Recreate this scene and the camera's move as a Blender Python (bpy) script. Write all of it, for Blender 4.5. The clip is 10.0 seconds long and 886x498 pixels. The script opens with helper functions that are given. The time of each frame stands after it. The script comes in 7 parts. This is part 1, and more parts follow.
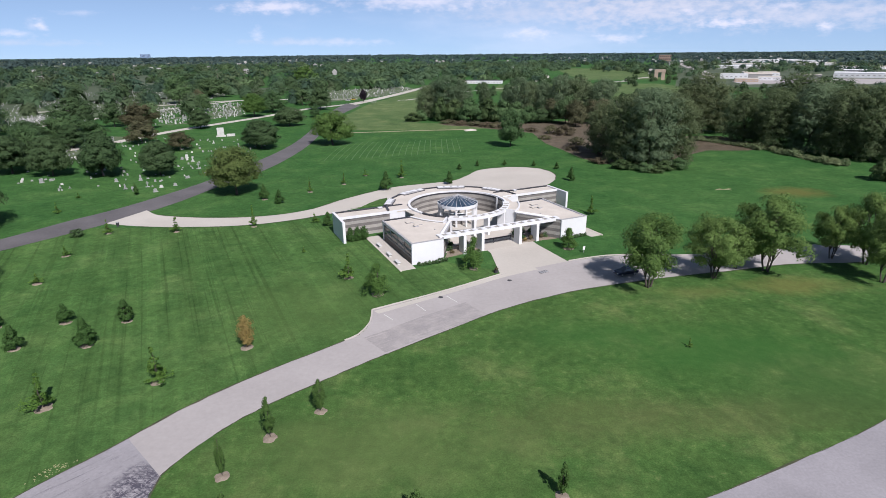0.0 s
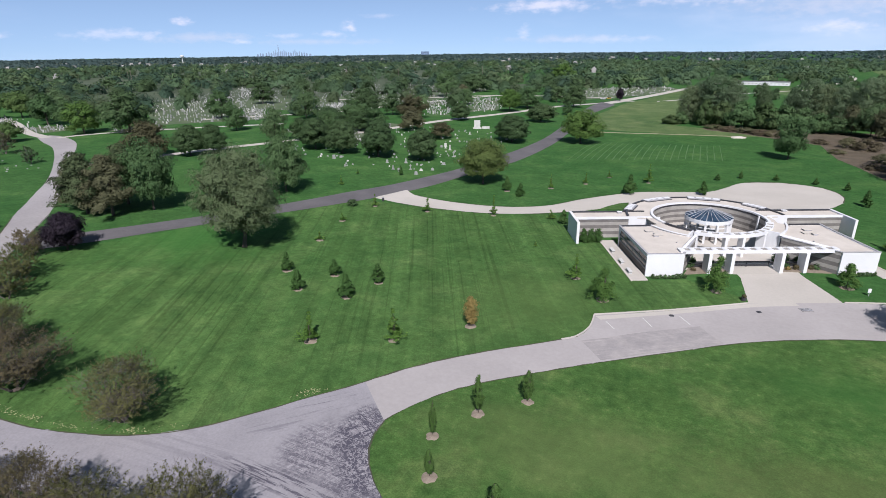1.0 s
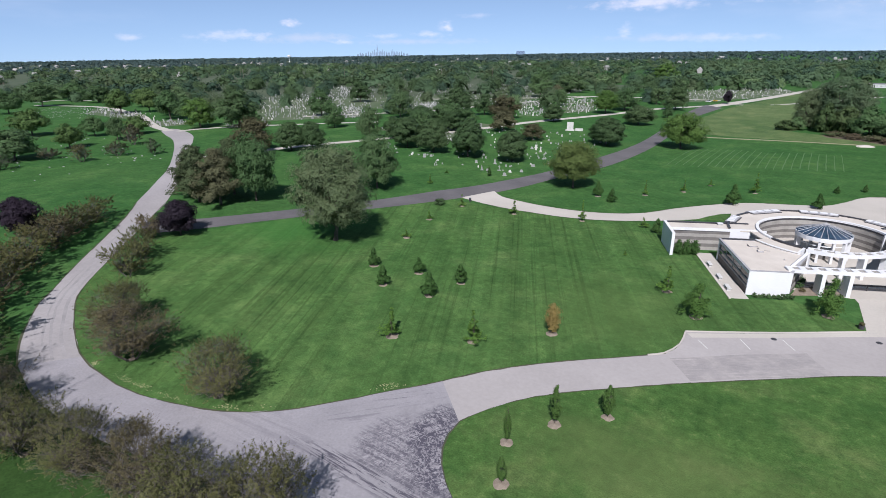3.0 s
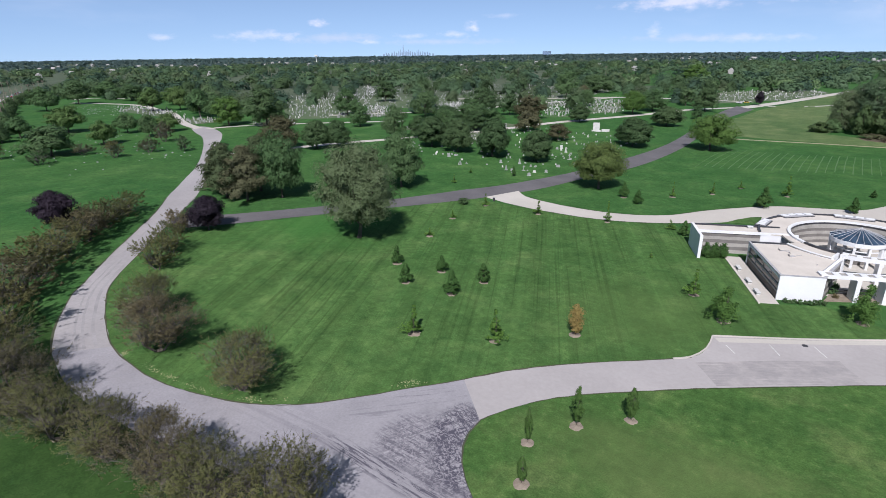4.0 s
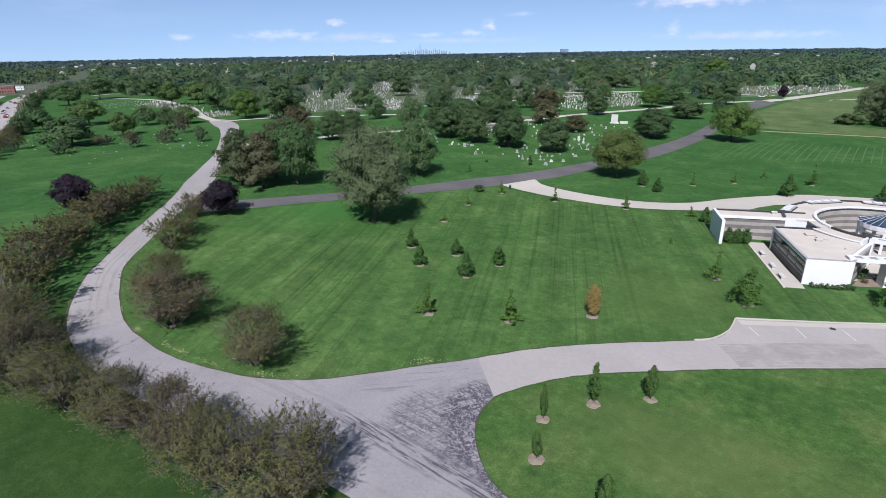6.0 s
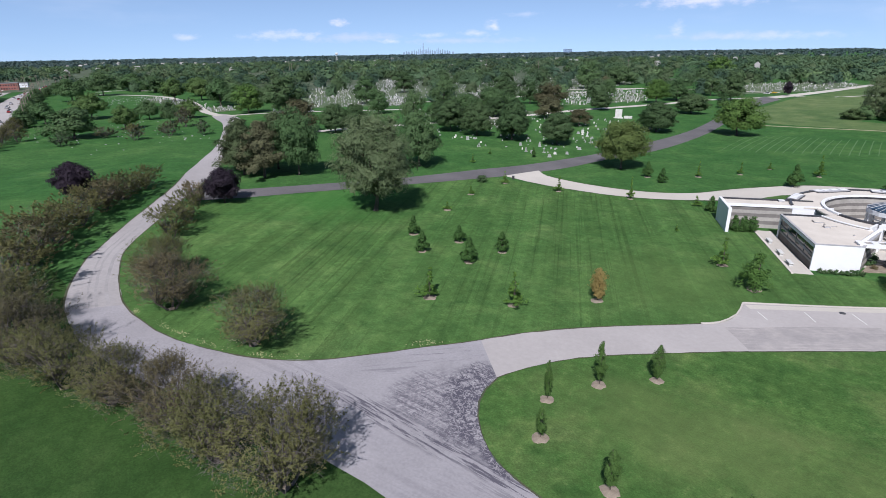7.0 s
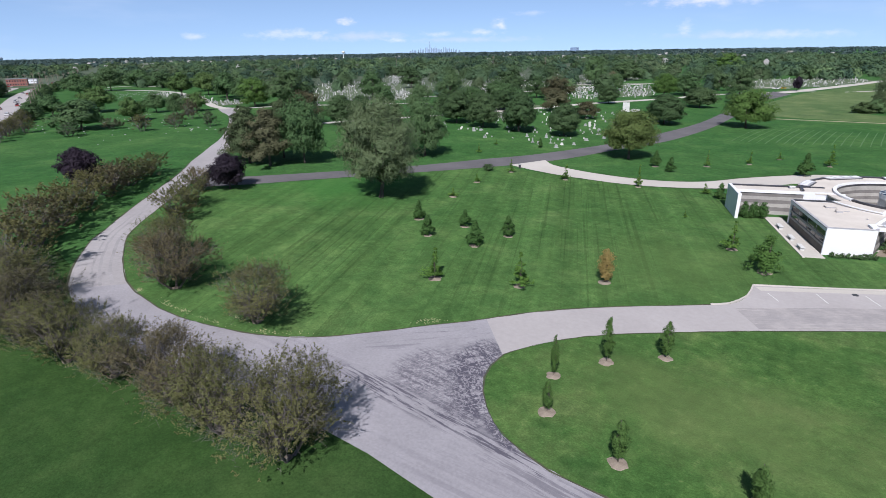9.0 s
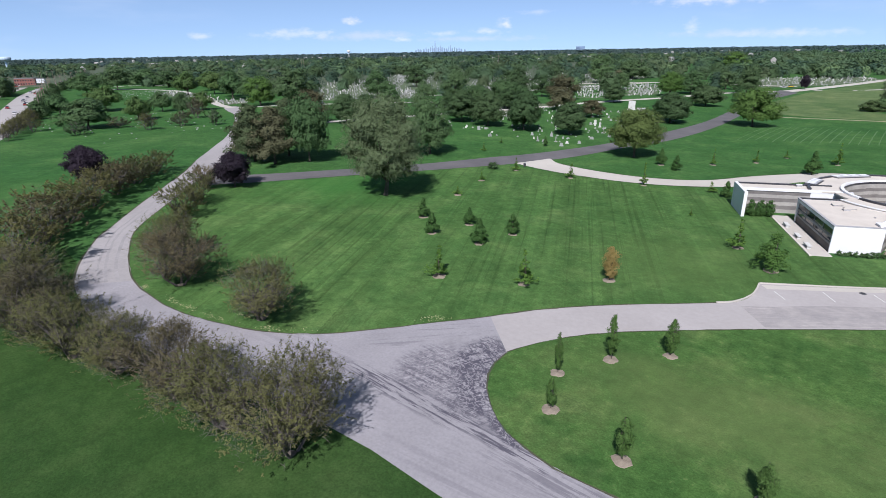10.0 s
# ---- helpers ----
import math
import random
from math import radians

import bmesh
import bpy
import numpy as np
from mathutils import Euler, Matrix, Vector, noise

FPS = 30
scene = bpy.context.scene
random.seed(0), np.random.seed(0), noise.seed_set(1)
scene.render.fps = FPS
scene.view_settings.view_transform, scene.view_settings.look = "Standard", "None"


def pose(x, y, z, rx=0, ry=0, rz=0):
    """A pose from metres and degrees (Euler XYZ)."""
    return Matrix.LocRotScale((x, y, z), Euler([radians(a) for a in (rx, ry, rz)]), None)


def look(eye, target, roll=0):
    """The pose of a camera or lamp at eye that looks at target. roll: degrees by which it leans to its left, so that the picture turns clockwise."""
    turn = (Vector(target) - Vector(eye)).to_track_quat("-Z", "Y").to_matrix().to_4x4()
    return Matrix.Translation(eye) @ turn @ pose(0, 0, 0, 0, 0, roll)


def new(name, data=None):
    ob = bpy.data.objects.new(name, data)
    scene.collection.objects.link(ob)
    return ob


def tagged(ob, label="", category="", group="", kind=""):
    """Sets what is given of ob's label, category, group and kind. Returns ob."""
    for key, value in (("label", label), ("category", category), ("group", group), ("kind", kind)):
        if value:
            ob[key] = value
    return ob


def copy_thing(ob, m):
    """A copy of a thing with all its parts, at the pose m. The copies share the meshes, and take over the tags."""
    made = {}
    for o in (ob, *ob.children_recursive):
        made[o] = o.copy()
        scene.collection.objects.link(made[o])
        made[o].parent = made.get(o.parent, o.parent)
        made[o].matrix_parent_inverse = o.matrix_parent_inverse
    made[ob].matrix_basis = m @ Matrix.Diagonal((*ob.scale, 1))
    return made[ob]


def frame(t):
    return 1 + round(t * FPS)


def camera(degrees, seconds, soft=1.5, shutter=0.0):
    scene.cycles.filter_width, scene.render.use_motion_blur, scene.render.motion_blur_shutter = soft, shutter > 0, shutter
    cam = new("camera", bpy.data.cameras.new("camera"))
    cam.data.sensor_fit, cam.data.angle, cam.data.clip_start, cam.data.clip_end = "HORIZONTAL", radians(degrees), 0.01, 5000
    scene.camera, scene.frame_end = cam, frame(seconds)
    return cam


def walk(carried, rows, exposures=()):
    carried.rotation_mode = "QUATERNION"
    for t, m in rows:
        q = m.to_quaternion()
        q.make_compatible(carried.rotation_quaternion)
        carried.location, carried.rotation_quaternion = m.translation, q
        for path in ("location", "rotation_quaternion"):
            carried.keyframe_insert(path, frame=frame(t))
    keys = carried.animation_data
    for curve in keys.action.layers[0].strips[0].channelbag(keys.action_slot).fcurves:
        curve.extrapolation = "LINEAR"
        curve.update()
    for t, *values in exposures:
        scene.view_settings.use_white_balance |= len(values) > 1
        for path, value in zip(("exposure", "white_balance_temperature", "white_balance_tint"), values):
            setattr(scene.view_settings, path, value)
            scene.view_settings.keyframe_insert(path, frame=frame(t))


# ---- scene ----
cam = camera(78.2, 10.0, soft=0.8)
PATH = [
    (0, (0.349, -0.125, 40.453), (0.4, 1.753, 39.768), -0.6),
    (0.2, (0.42, -0.249, 40.474), (0.224, 1.619, 39.789), -0.6),
    (0.5, (0.482, -0.461, 40.535), (0.029, 1.363, 39.85), -0.6),
    (1, (0.623, -0.752, 40.674), (-0.14, 0.966, 39.989), -0.7),
    (1.5, (0.712, -0.812, 40.815), (-0.17, 0.848, 40.131), -0.8),
    (2, (0.686, -0.703, 40.941), (-0.257, 0.923, 40.258), -0.7),
    (2.5, (0.598, -0.489, 41.028), (-0.391, 1.109, 40.345), -0.8),
    (4, (0.448, -0.634, 40.749), (-0.654, 0.89, 40.068), -0.7),
    (4.5, (0.376, -0.608, 40.207), (-0.739, 0.905, 39.525), -0.8),
    (5, (0.375, -0.511, 39.447), (-0.754, 0.992, 38.763), -0.8),
    (5.5, (0.391, -0.406, 38.575), (-0.748, 1.089, 37.89), -0.9),
    (7, (0.236, -0.17, 34.643), (-0.919, 1.313, 33.96), -0.9),
    (7.5, (0.153, -0.056, 33.357), (-0.999, 1.428, 32.671), -0.9),
    (8, (0.136, -0.012, 32.4), (-1.012, 1.474, 31.712), -0.9),
    (8.5, (0.228, -0.142, 32.008), (-0.928, 1.339, 31.321), -0.9),
    (9, (0.321, -0.252, 31.835), (-0.85, 1.217, 31.149), -0.9),
    (9.5, (0.42, -0.28, 31.674), (-0.759, 1.182, 30.987), -1.0),
    (10, (0.411, -0.19, 31.562), (-0.774, 1.267, 30.874), -1.0),
]
walk(cam, [(t, look(eye, target, roll)) for t, eye, target, roll in PATH], exposures=[(0, 0.25, 6350, 17), (1.5, 0.26, 6250, 16.5), (5, 0.28, 6180, 16), (7, 0.31, 6150, 16), (10, 0.37, 6130, 16)])

# ---- light ----
SUN_AZ, SUN_EL = radians(155), radians(46)
world = bpy.data.worlds.new("world")
scene.world = world
world.use_nodes = True
wn, wl = world.node_tree.nodes, world.node_tree.links
sky = wn.new("ShaderNodeTexSky")
sky.sky_type = "NISHITA"
sky.sun_disc = False
sky.sun_elevation, sky.sun_rotation = SUN_EL, SUN_AZ
sky.air_density, sky.dust_density, sky.ozone_density = 1.15, 0.25, 3.0
wn["Background"].inputs["Strength"].default_value = 0.066
# the sky's blue reaches low; fair-weather clouds stand over the horizon
tc = wn.new("ShaderNodeTexCoord")
lift = wn.new("ShaderNodeVectorMath")
lift.operation = "MULTIPLY_ADD"
lift.inputs[1].default_value, lift.inputs[2].default_value = (1, 1, 1.6), (0, 0, 0.13)
wl.new(tc.outputs["Generated"], lift.inputs[0])
norm = wn.new("ShaderNodeVectorMath")
norm.operation = "NORMALIZE"
wl.new(lift.outputs[0], norm.inputs[0])
wl.new(norm.outputs[0], sky.inputs[0])


def sky_noise(scale, stretch, detail, lo, hi, off=0.0):
    mp = wn.new("ShaderNodeMapping")
    mp.inputs["Scale"].default_value, mp.inputs["Location"].default_value = (1, 1, stretch), (off, off, 0)
    nz = wn.new("ShaderNodeTexNoise")
    nz.inputs["Scale"].default_value, nz.inputs["Detail"].default_value, nz.inputs["Roughness"].default_value = scale, detail, 0.6
    mr = wn.new("ShaderNodeMapRange")
    mr.interpolation_type = "SMOOTHSTEP"
    mr.inputs[1].default_value, mr.inputs[2].default_value = lo, hi
    wl.new(tc.outputs["Generated"], mp.inputs[0])
    wl.new(mp.outputs[0], nz.inputs["Vector"])
    wl.new(nz.outputs[0], mr.inputs[0])
    return mr.outputs[0]


def sky_mix(fac, under, colour, most):
    k = wn.new("ShaderNodeMath")
    k.operation = "MULTIPLY"
    k.inputs[1].default_value = most
    wl.new(fac, k.inputs[0])
    x = wn.new("ShaderNodeMix")
    x.data_type = "RGBA"
    wl.new(k.outputs[0], x.inputs[0])
    wl.new(under, x.inputs[6])
    x.inputs[7].default_value = (*colour, 1)
    return x.outputs[2]


deep = wn.new("ShaderNodeMix")
deep.data_type = "RGBA"
deep.inputs[0].default_value = 0.42
deep.inputs[7].default_value = (3.95, 6.0, 9.15, 1)
wl.new(sky.outputs[0], deep.inputs[6])
sky_colour = sky_mix(sky_noise(1.7, 4, 5, 0.5, 0.8, 3.1), deep.outputs[2], (8.2, 8.8, 10.0), 0.35)
# fair-weather clouds: bearing and height over the horizon, half width and half height (degrees), density
VEILS = [(22.0, 3.4, 12.0, 1.7, 0.85), (34.0, 2.5, 9.0, 1.2, 0.75), (9.0, 3.2, 7.0, 0.9, 0.45), (-46, 1.35, 5.0, 0.45, 0.45), (-36, 0.9, 6.0, 0.3, 0.4), (-12, 0.9, 7.0, 0.35, 0.35)]
CLOUDS = [(-47.5, 2.65, 0.8, 0.32, 0.85), (-53.0, 1.6, 3.4, 0.42, 0.5), (-32.6, 2.25, 0.6, 0.5, 0.8), (-34.2, 1.55, 1.5, 0.3, 0.55), (-42.7, 0.95, 1.2, 0.2, 0.5), (-38.9, 1.45, 1.4, 0.25, 0.45),
          (-15.8, 1.6, 0.7, 0.55, 0.55), (-14.0, 3.9, 4.6, 0.6, 0.75), (-29.8, 3.2, 1.4, 0.25, 0.3), (-61.1, 1.5, 1.0, 0.3, 0.5), (-7.5, 0.8, 5.0, 0.35, 0.25), (-33.0, 2.2, 0.7, 0.5, 0.3),
          (0.0, 4.4, 8.0, 0.8, 0.7), (10.1, 1.45, 2.2, 0.55, 0.55), (18.5, 1.0, 2.4, 0.45, 0.6), (27.5, 2.0, 2.6, 0.45, 0.7), (24.5, 3.0, 1.4, 0.35, 0.6), (34.8, 1.55, 0.9, 0.35, 0.7), (20.0, 3.2, 18.0, 2.6, 0.08), (31.5, 3.2, 1.6, 0.3, 0.45)]
sep = wn.new("ShaderNodeSeparateXYZ")
wl.new(tc.outputs["Generated"], sep.inputs[0])
bearing = wn.new("ShaderNodeMath")
bearing.operation = "ARCTAN2"
wl.new(sep.outputs[0], bearing.inputs[0])
wl.new(sep.outputs[1], bearing.inputs[1])
plane = wn.new("ShaderNodeCombineXYZ")
wl.new(bearing.outputs[0], plane.inputs[0])
wl.new(sep.outputs[2], plane.inputs[1])
billow = sky_noise(46, 2.2, 7, 0.25, 0.75)


def cloud_cover(clouds):
    cover = None
    for az, el, w, h, dense in clouds:
        mp, ln, rag, fall = wn.new("ShaderNodeMapping"), wn.new("ShaderNodeVectorMath"), wn.new("ShaderNodeMath"), wn.new("ShaderNodeMapRange")
        mp.inputs["Scale"].default_value = (1 / radians(w), 1 / radians(h), 1)
        mp.inputs["Location"].default_value = (-az / w, -el / h, 0)
        wl.new(plane.outputs[0], mp.inputs[0])
        ln.operation = "LENGTH"
        wl.new(mp.outputs[0], ln.inputs[0])
        rag.operation = "MULTIPLY_ADD"
        rag.inputs[1].default_value = -1.0
        wl.new(billow, rag.inputs[0])
        wl.new(ln.outputs["Value"], rag.inputs[2])
        fall.interpolation_type = "SMOOTHSTEP"
        fall.inputs[1].default_value, fall.inputs[2].default_value, fall.inputs[3].default_value, fall.inputs[4].default_value = -0.75, 0.85, dense, 0.0
        wl.new(rag.outputs[0], fall.inputs[0])
        if cover is None:
            cover = fall.outputs[0]
        else:
            most = wn.new("ShaderNodeMath")
            most.operation = "MAXIMUM"
            wl.new(cover, most.inputs[0])
            wl.new(fall.outputs[0], most.inputs[1])
            cover = most.outputs[0]
    return cover


sky_colour = sky_mix(cloud_cover(VEILS), sky_colour, (6.5, 6.9, 8.0), 1.0)
sky_colour = sky_mix(cloud_cover(CLOUDS), sky_colour, (9.1, 8.9, 9.8), 0.85)
# the sky pales and brightens down to the horizon
fade = wn.new("ShaderNodeMapRange")
fade.interpolation_type = "SMOOTHSTEP"
fade.inputs[1].default_value, fade.inputs[2].default_value, fade.inputs[3].default_value, fade.inputs[4].default_value = 0.0, 0.4, 1.45, 0.5
wl.new(sep.outputs[2], fade.inputs[0])
pale = wn.new("ShaderNodeVectorMath")
pale.operation = "SCALE"
wl.new(sky_colour, pale.inputs[0])
wl.new(fade.outputs[0], pale.inputs["Scale"])
wl.new(pale.outputs[0], wn["Background"].inputs[0])
sun = new("sun", bpy.data.lights.new("sun", "SUN"))
sun.data.energy, sun.data.angle, sun.data.color = 5.0, radians(0.55), (1.0, 0.97, 0.93)
sun.matrix_world = look((math.sin(SUN_AZ) * math.cos(SUN_EL) * 300, math.cos(SUN_AZ) * math.cos(SUN_EL) * 300, math.sin(SUN_EL) * 300), (0, 0, 0))

# ---- helpers of this scene ----
rng = np.random.default_rng(7)


def smooth(a, b, x):
    t = np.clip((np.asarray(x, float) - a) / (b - a), 0, 1)
    return t * t * (3 - 2 * t)


def ground_z(x, y):
    """The land rises gently to the west."""
    return 4.2 * smooth(0, 150, -np.asarray(x, float) - 18) + 0 * np.asarray(y, float)


def gz(x, y):
    return float(ground_z(x, y))


def mesh_of(name, verts, faces, mats=(), smooth_shade=False):
    me = bpy.data.meshes.new(name)
    me.from_pydata([tuple(v) for v in verts], [], [tuple(f) for f in faces])
    for m in mats:
        me.materials.append(m)
    if smooth_shade:
        me.polygons.foreach_set("use_smooth", [True] * len(me.polygons))
    me.update()
    return me


def quads_mesh(name, corners, mat):
    """corners: n x k x 3 array, one leaf of k corners each."""
    n, q = len(corners), corners.shape[1]
    me = bpy.data.meshes.new(name)
    me.vertices.add(q * n)
    me.vertices.foreach_set("co", np.ascontiguousarray(corners, dtype=np.float32).ravel())
    me.loops.add(q * n)
    me.loops.foreach_set("vertex_index", np.arange(q * n, dtype=np.int32))
    me.polygons.add(n)
    me.polygons.foreach_set("loop_start", np.arange(0, q * n, q, dtype=np.int32))
    me.materials.append(mat)
    me.update(calc_edges=True)
    return me


def leaf_mesh(name, Q, mat):
    """Q: n x 4 x 3 array, the three corners of each leaf spray and the way it is shaded."""
    corners, nrm = Q[:, :3], unit(Q[:, 3])
    face = np.cross(corners[:, 1] - corners[:, 0], corners[:, 2] - corners[:, 0])
    turned = (face * nrm).sum(axis=1) < 0
    corners = np.where(turned[:, None, None], corners[:, ::-1], corners)
    me = quads_mesh(name, corners, mat)
    rounded = me.attributes.new("custom_normal", "FLOAT_VECTOR", "POINT")
    rounded.data.foreach_set("vector", np.ascontiguousarray(np.repeat(nrm, 3, axis=0), dtype=np.float32).ravel())
    me.update()
    return me


def part(name, bm, material, parent, label=""):
    me = bpy.data.meshes.new(name)
    bmesh.ops.recalc_face_normals(bm, faces=bm.faces[:])
    bm.to_mesh(me)
    bm.free()
    me.materials.append(material)
    ob = new(name, me)
    ob.parent = parent
    if label:
        tagged(ob, label)
    return ob


def mpart(name, me, parent, label=""):
    ob = new(name, me)
    ob.parent = parent
    if label:
        tagged(ob, label)
    return ob


def thing(name, x, y, z, rz, label, category, group="", kind=""):
    ob = new(name)
    ob.empty_display_size = 0.2
    ob.matrix_basis = pose(x, y, z, 0, 0, rz)
    return tagged(ob, label, category, group, kind)


def add_box(bm, x0, x1, y0, y1, z0, z1, bevel=0.0):
    r = bmesh.ops.create_cube(bm, size=1)
    for v in r["verts"]:
        v.co = Vector(((x0 + x1) / 2 + v.co.x * (x1 - x0), (y0 + y1) / 2 + v.co.y * (y1 - y0), (z0 + z1) / 2 + v.co.z * (z1 - z0)))
    if bevel:
        es = list({e for v in r["verts"] for e in v.link_edges})
        bmesh.ops.bevel(bm, geom=es, offset=bevel, segments=1, affect="EDGES")
    return bm


def box(x0, x1, y0, y1, z0, z1, bevel=0.0):
    return add_box(bmesh.new(), x0, x1, y0, y1, z0, z1, bevel)


def prism(bm, pts, z0, z1):
    """An upright prism over a plan outline."""
    lo = [bm.verts.new((x, y, z0)) for x, y in pts]
    hi = [bm.verts.new((x, y, z1)) for x, y in pts]
    n = len(pts)
    bm.faces.new(lo[::-1])
    bm.faces.new(hi)
    for i in range(n):
        bm.faces.new((lo[i], lo[(i + 1) % n], hi[(i + 1) % n], hi[i]))
    return bm


def arc_band(bm, r0, r1, a0, a1, z0, z1, n=32):
    """A piece of a ring between two radii and angles (degrees), closed or open."""
    full = abs(a1 - a0) >= 359.9
    k = n if full else n + 1
    rows = []
    for i in range(k):
        a = radians(a0 + (a1 - a0) * i / n)
        c, s = math.cos(a), math.sin(a)
        rows.append([bm.verts.new((r * c, r * s, z)) for r, z in ((r0, z0), (r1, z0), (r1, z1), (r0, z1))])
    for i in range(n):
        p, q = rows[i], rows[(i + 1) % k]
        for j in range(4):
            bm.faces.new((p[j], p[(j + 1) % 4], q[(j + 1) % 4], q[j]))
    if not full:
        bm.faces.new(rows[0])
        bm.faces.new(rows[-1][::-1])
    return bm


def tube(bm, pts, radii, sides=6):
    """A tapered limb along points."""
    rings = []
    for i, p in enumerate(pts):
        p = Vector(p)
        d = Vector(pts[min(i + 1, len(pts) - 1)]) - Vector(pts[max(i - 1, 0)])
        q = d.to_track_quat("Z", "Y")
        rings.append([bm.verts.new(p + q @ Vector((radii[i] * math.cos(2 * math.pi * k / sides), radii[i] * math.sin(2 * math.pi * k / sides), 0))) for k in range(sides)])
    for a, b in zip(rings, rings[1:]):
        for k in range(sides):
            bm.faces.new((a[k], a[(k + 1) % sides], b[(k + 1) % sides], b[k]))
    bm.faces.new(rings[0][::-1])
    bm.faces.new(rings[-1])


def spline(pts, step):
    """Catmull-Rom through plan points, resampled to about the step."""
    P = np.array(pts, float)
    P = np.vstack([2 * P[0] - P[1], P, 2 * P[-1] - P[-2]])
    out = []
    for i in range(1, len(P) - 2):
        n = max(2, int(np.linalg.norm(P[i + 1] - P[i]) / step))
        t = np.linspace(0, 1, n, endpoint=False)[:, None]
        a, b, c, d = P[i - 1], P[i], P[i + 1], P[i + 2]
        out.append(0.5 * (2 * b + (c - a) * t + (2 * a - 5 * b + 4 * c - d) * t * t + (3 * b - a - 3 * c + d) * t ** 3))
    out.append(P[-2:-1])
    return np.vstack(out)


def resample(P, n):
    s = np.r_[0, np.cumsum(np.linalg.norm(np.diff(P, axis=0), axis=1))]
    u = np.linspace(0, s[-1], n)
    return np.c_[np.interp(u, s, P[:, 0]), np.interp(u, s, P[:, 1])]


def ribbon_data(left, right, n, lift, cross=4, ragged=0.0, step=2.0):
    L, R = resample(spline(left, step), n), resample(spline(right, step), n)
    if ragged:
        L = L + rng.normal(0, ragged, L.shape)
        R = R + rng.normal(0, ragged, R.shape)
    w = np.linspace(0, 1, cross + 1)
    V = (L[:, None] * (1 - w[None, :, None]) + R[:, None] * w[None, :, None]).reshape(-1, 2)
    Z = ground_z(V[:, 0], V[:, 1]) + lift
    V = np.c_[V, Z]
    F = []
    for i in range(n - 1):
        for j in range(cross):
            a = i * (cross + 1) + j
            F.append((a, a + 1, a + cross + 2, a + cross + 1))
    return V, F


def sheet(name, pieces, mat, label, category=""):
    """One sheet of the setting out of one or more pieces (verts, faces)."""
    V, F, k = [], [], 0
    for v, f in pieces:
        V += [tuple(p) for p in v]
        F += [tuple(i + k for i in q) for q in f]
        k += len(v)
    bm = bmesh.new()
    me = mesh_of(name, V, F, [mat])
    bm.from_mesh(me)
    for f in bm.faces:
        f.normal_update()
        if f.normal.z < 0:
            f.normal_flip()
    bm.to_mesh(me)
    bm.free()
    return tagged(new(name, me), label, category or name.split("_")[0], kind="structure")


def ribbon(name, left, right, n, lift, mat, label, cross=4, ragged=0.0, category=""):
    return sheet(name, [ribbon_data(left, right, n, lift, cross, ragged)], mat, label, category)


def fill(pts, lift):
    """A flat filled plan outline, split fine enough to follow the land."""
    bm = bmesh.new()
    vs = [bm.verts.new((x, y, 0)) for x, y in pts]
    bm.faces.new(vs)
    bmesh.ops.triangulate(bm, faces=bm.faces[:])
    bmesh.ops.subdivide_edges(bm, edges=bm.edges[:], cuts=2, use_grid_fill=True)
    bm.verts.index_update()
    V = [(v.co.x, v.co.y, gz(v.co.x, v.co.y) + lift) for v in bm.verts]
    F = [[v.index for v in f.verts] for f in bm.faces]
    bm.free()
    return V, F


def lane_edges(pts, w):
    P = spline(pts, 4.0)
    d = np.gradient(P, axis=0)
    d /= np.linalg.norm(d, axis=1)[:, None]
    nrm = np.c_[-d[:, 1], d[:, 0]]
    return P + nrm * w / 2, P - nrm * w / 2


# ---- materials ----
def material(name, rough=0.8, metal=0.0, spec=0.3):
    m = bpy.data.materials.new(name)
    m.use_nodes = True
    b = m.node_tree.nodes["Principled BSDF"]
    b.inputs["Roughness"].default_value, b.inputs["Metallic"].default_value = rough, metal
    b.inputs["Specular IOR Level"].default_value = spec
    return m, m.node_tree.nodes, m.node_tree.links, b


def coords(n, l, scale=(1, 1, 1), rot=0.0):
    tc = n.new("ShaderNodeTexCoord")
    mp = n.new("ShaderNodeMapping")
    mp.inputs["Rotation"].default_value = (0, 0, rot)
    l.new(tc.outputs["Object"], mp.inputs[0])
    ms = n.new("ShaderNodeMapping")
    ms.inputs["Scale"].default_value = scale
    l.new(mp.outputs[0], ms.inputs[0])
    return ms.outputs[0]


def noise_tex(n, l, vec, scale, detail=4, rough=0.6, swirl=0.0):
    t = n.new("ShaderNodeTexNoise")
    t.inputs["Distortion"].default_value = swirl
    t.inputs["Scale"].default_value, t.inputs["Detail"].default_value, t.inputs["Roughness"].default_value = scale, detail, rough
    l.new(vec, t.inputs["Vector"])
    return t.outputs[0]


def ramp(n, l, fac, stops):
    r = n.new("ShaderNodeValToRGB")
    e = r.color_ramp.elements
    while len(e) < len(stops):
        e.new(0.5)
    for k, (p, c) in zip(e, stops):
        k.position, k.color = p, (*c, 1) if len(c) == 3 else c
    l.new(fac, r.inputs[0])
    return r.outputs[0]


def mix(n, l, fac, a, b, mode="MIX"):
    x = n.new("ShaderNodeMix")
    x.data_type, x.blend_type = "RGBA", mode
    for sock, v in ((x.inputs[0], fac), (x.inputs[6], a), (x.inputs[7], b)):
        if isinstance(v, (int, float)):
            sock.default_value = v
        elif isinstance(v, tuple):
            sock.default_value = (*v, 1)
        else:
            l.new(v, sock)
    return x.outputs[2]


def bump(n, l, b, height, strength=0.3, dist=0.05):
    k = n.new("ShaderNodeBump")
    k.inputs["Strength"].default_value, k.inputs["Distance"].default_value = strength, dist
    l.new(height, k.inputs["Height"])
    l.new(k.outputs[0], b.inputs["Normal"])


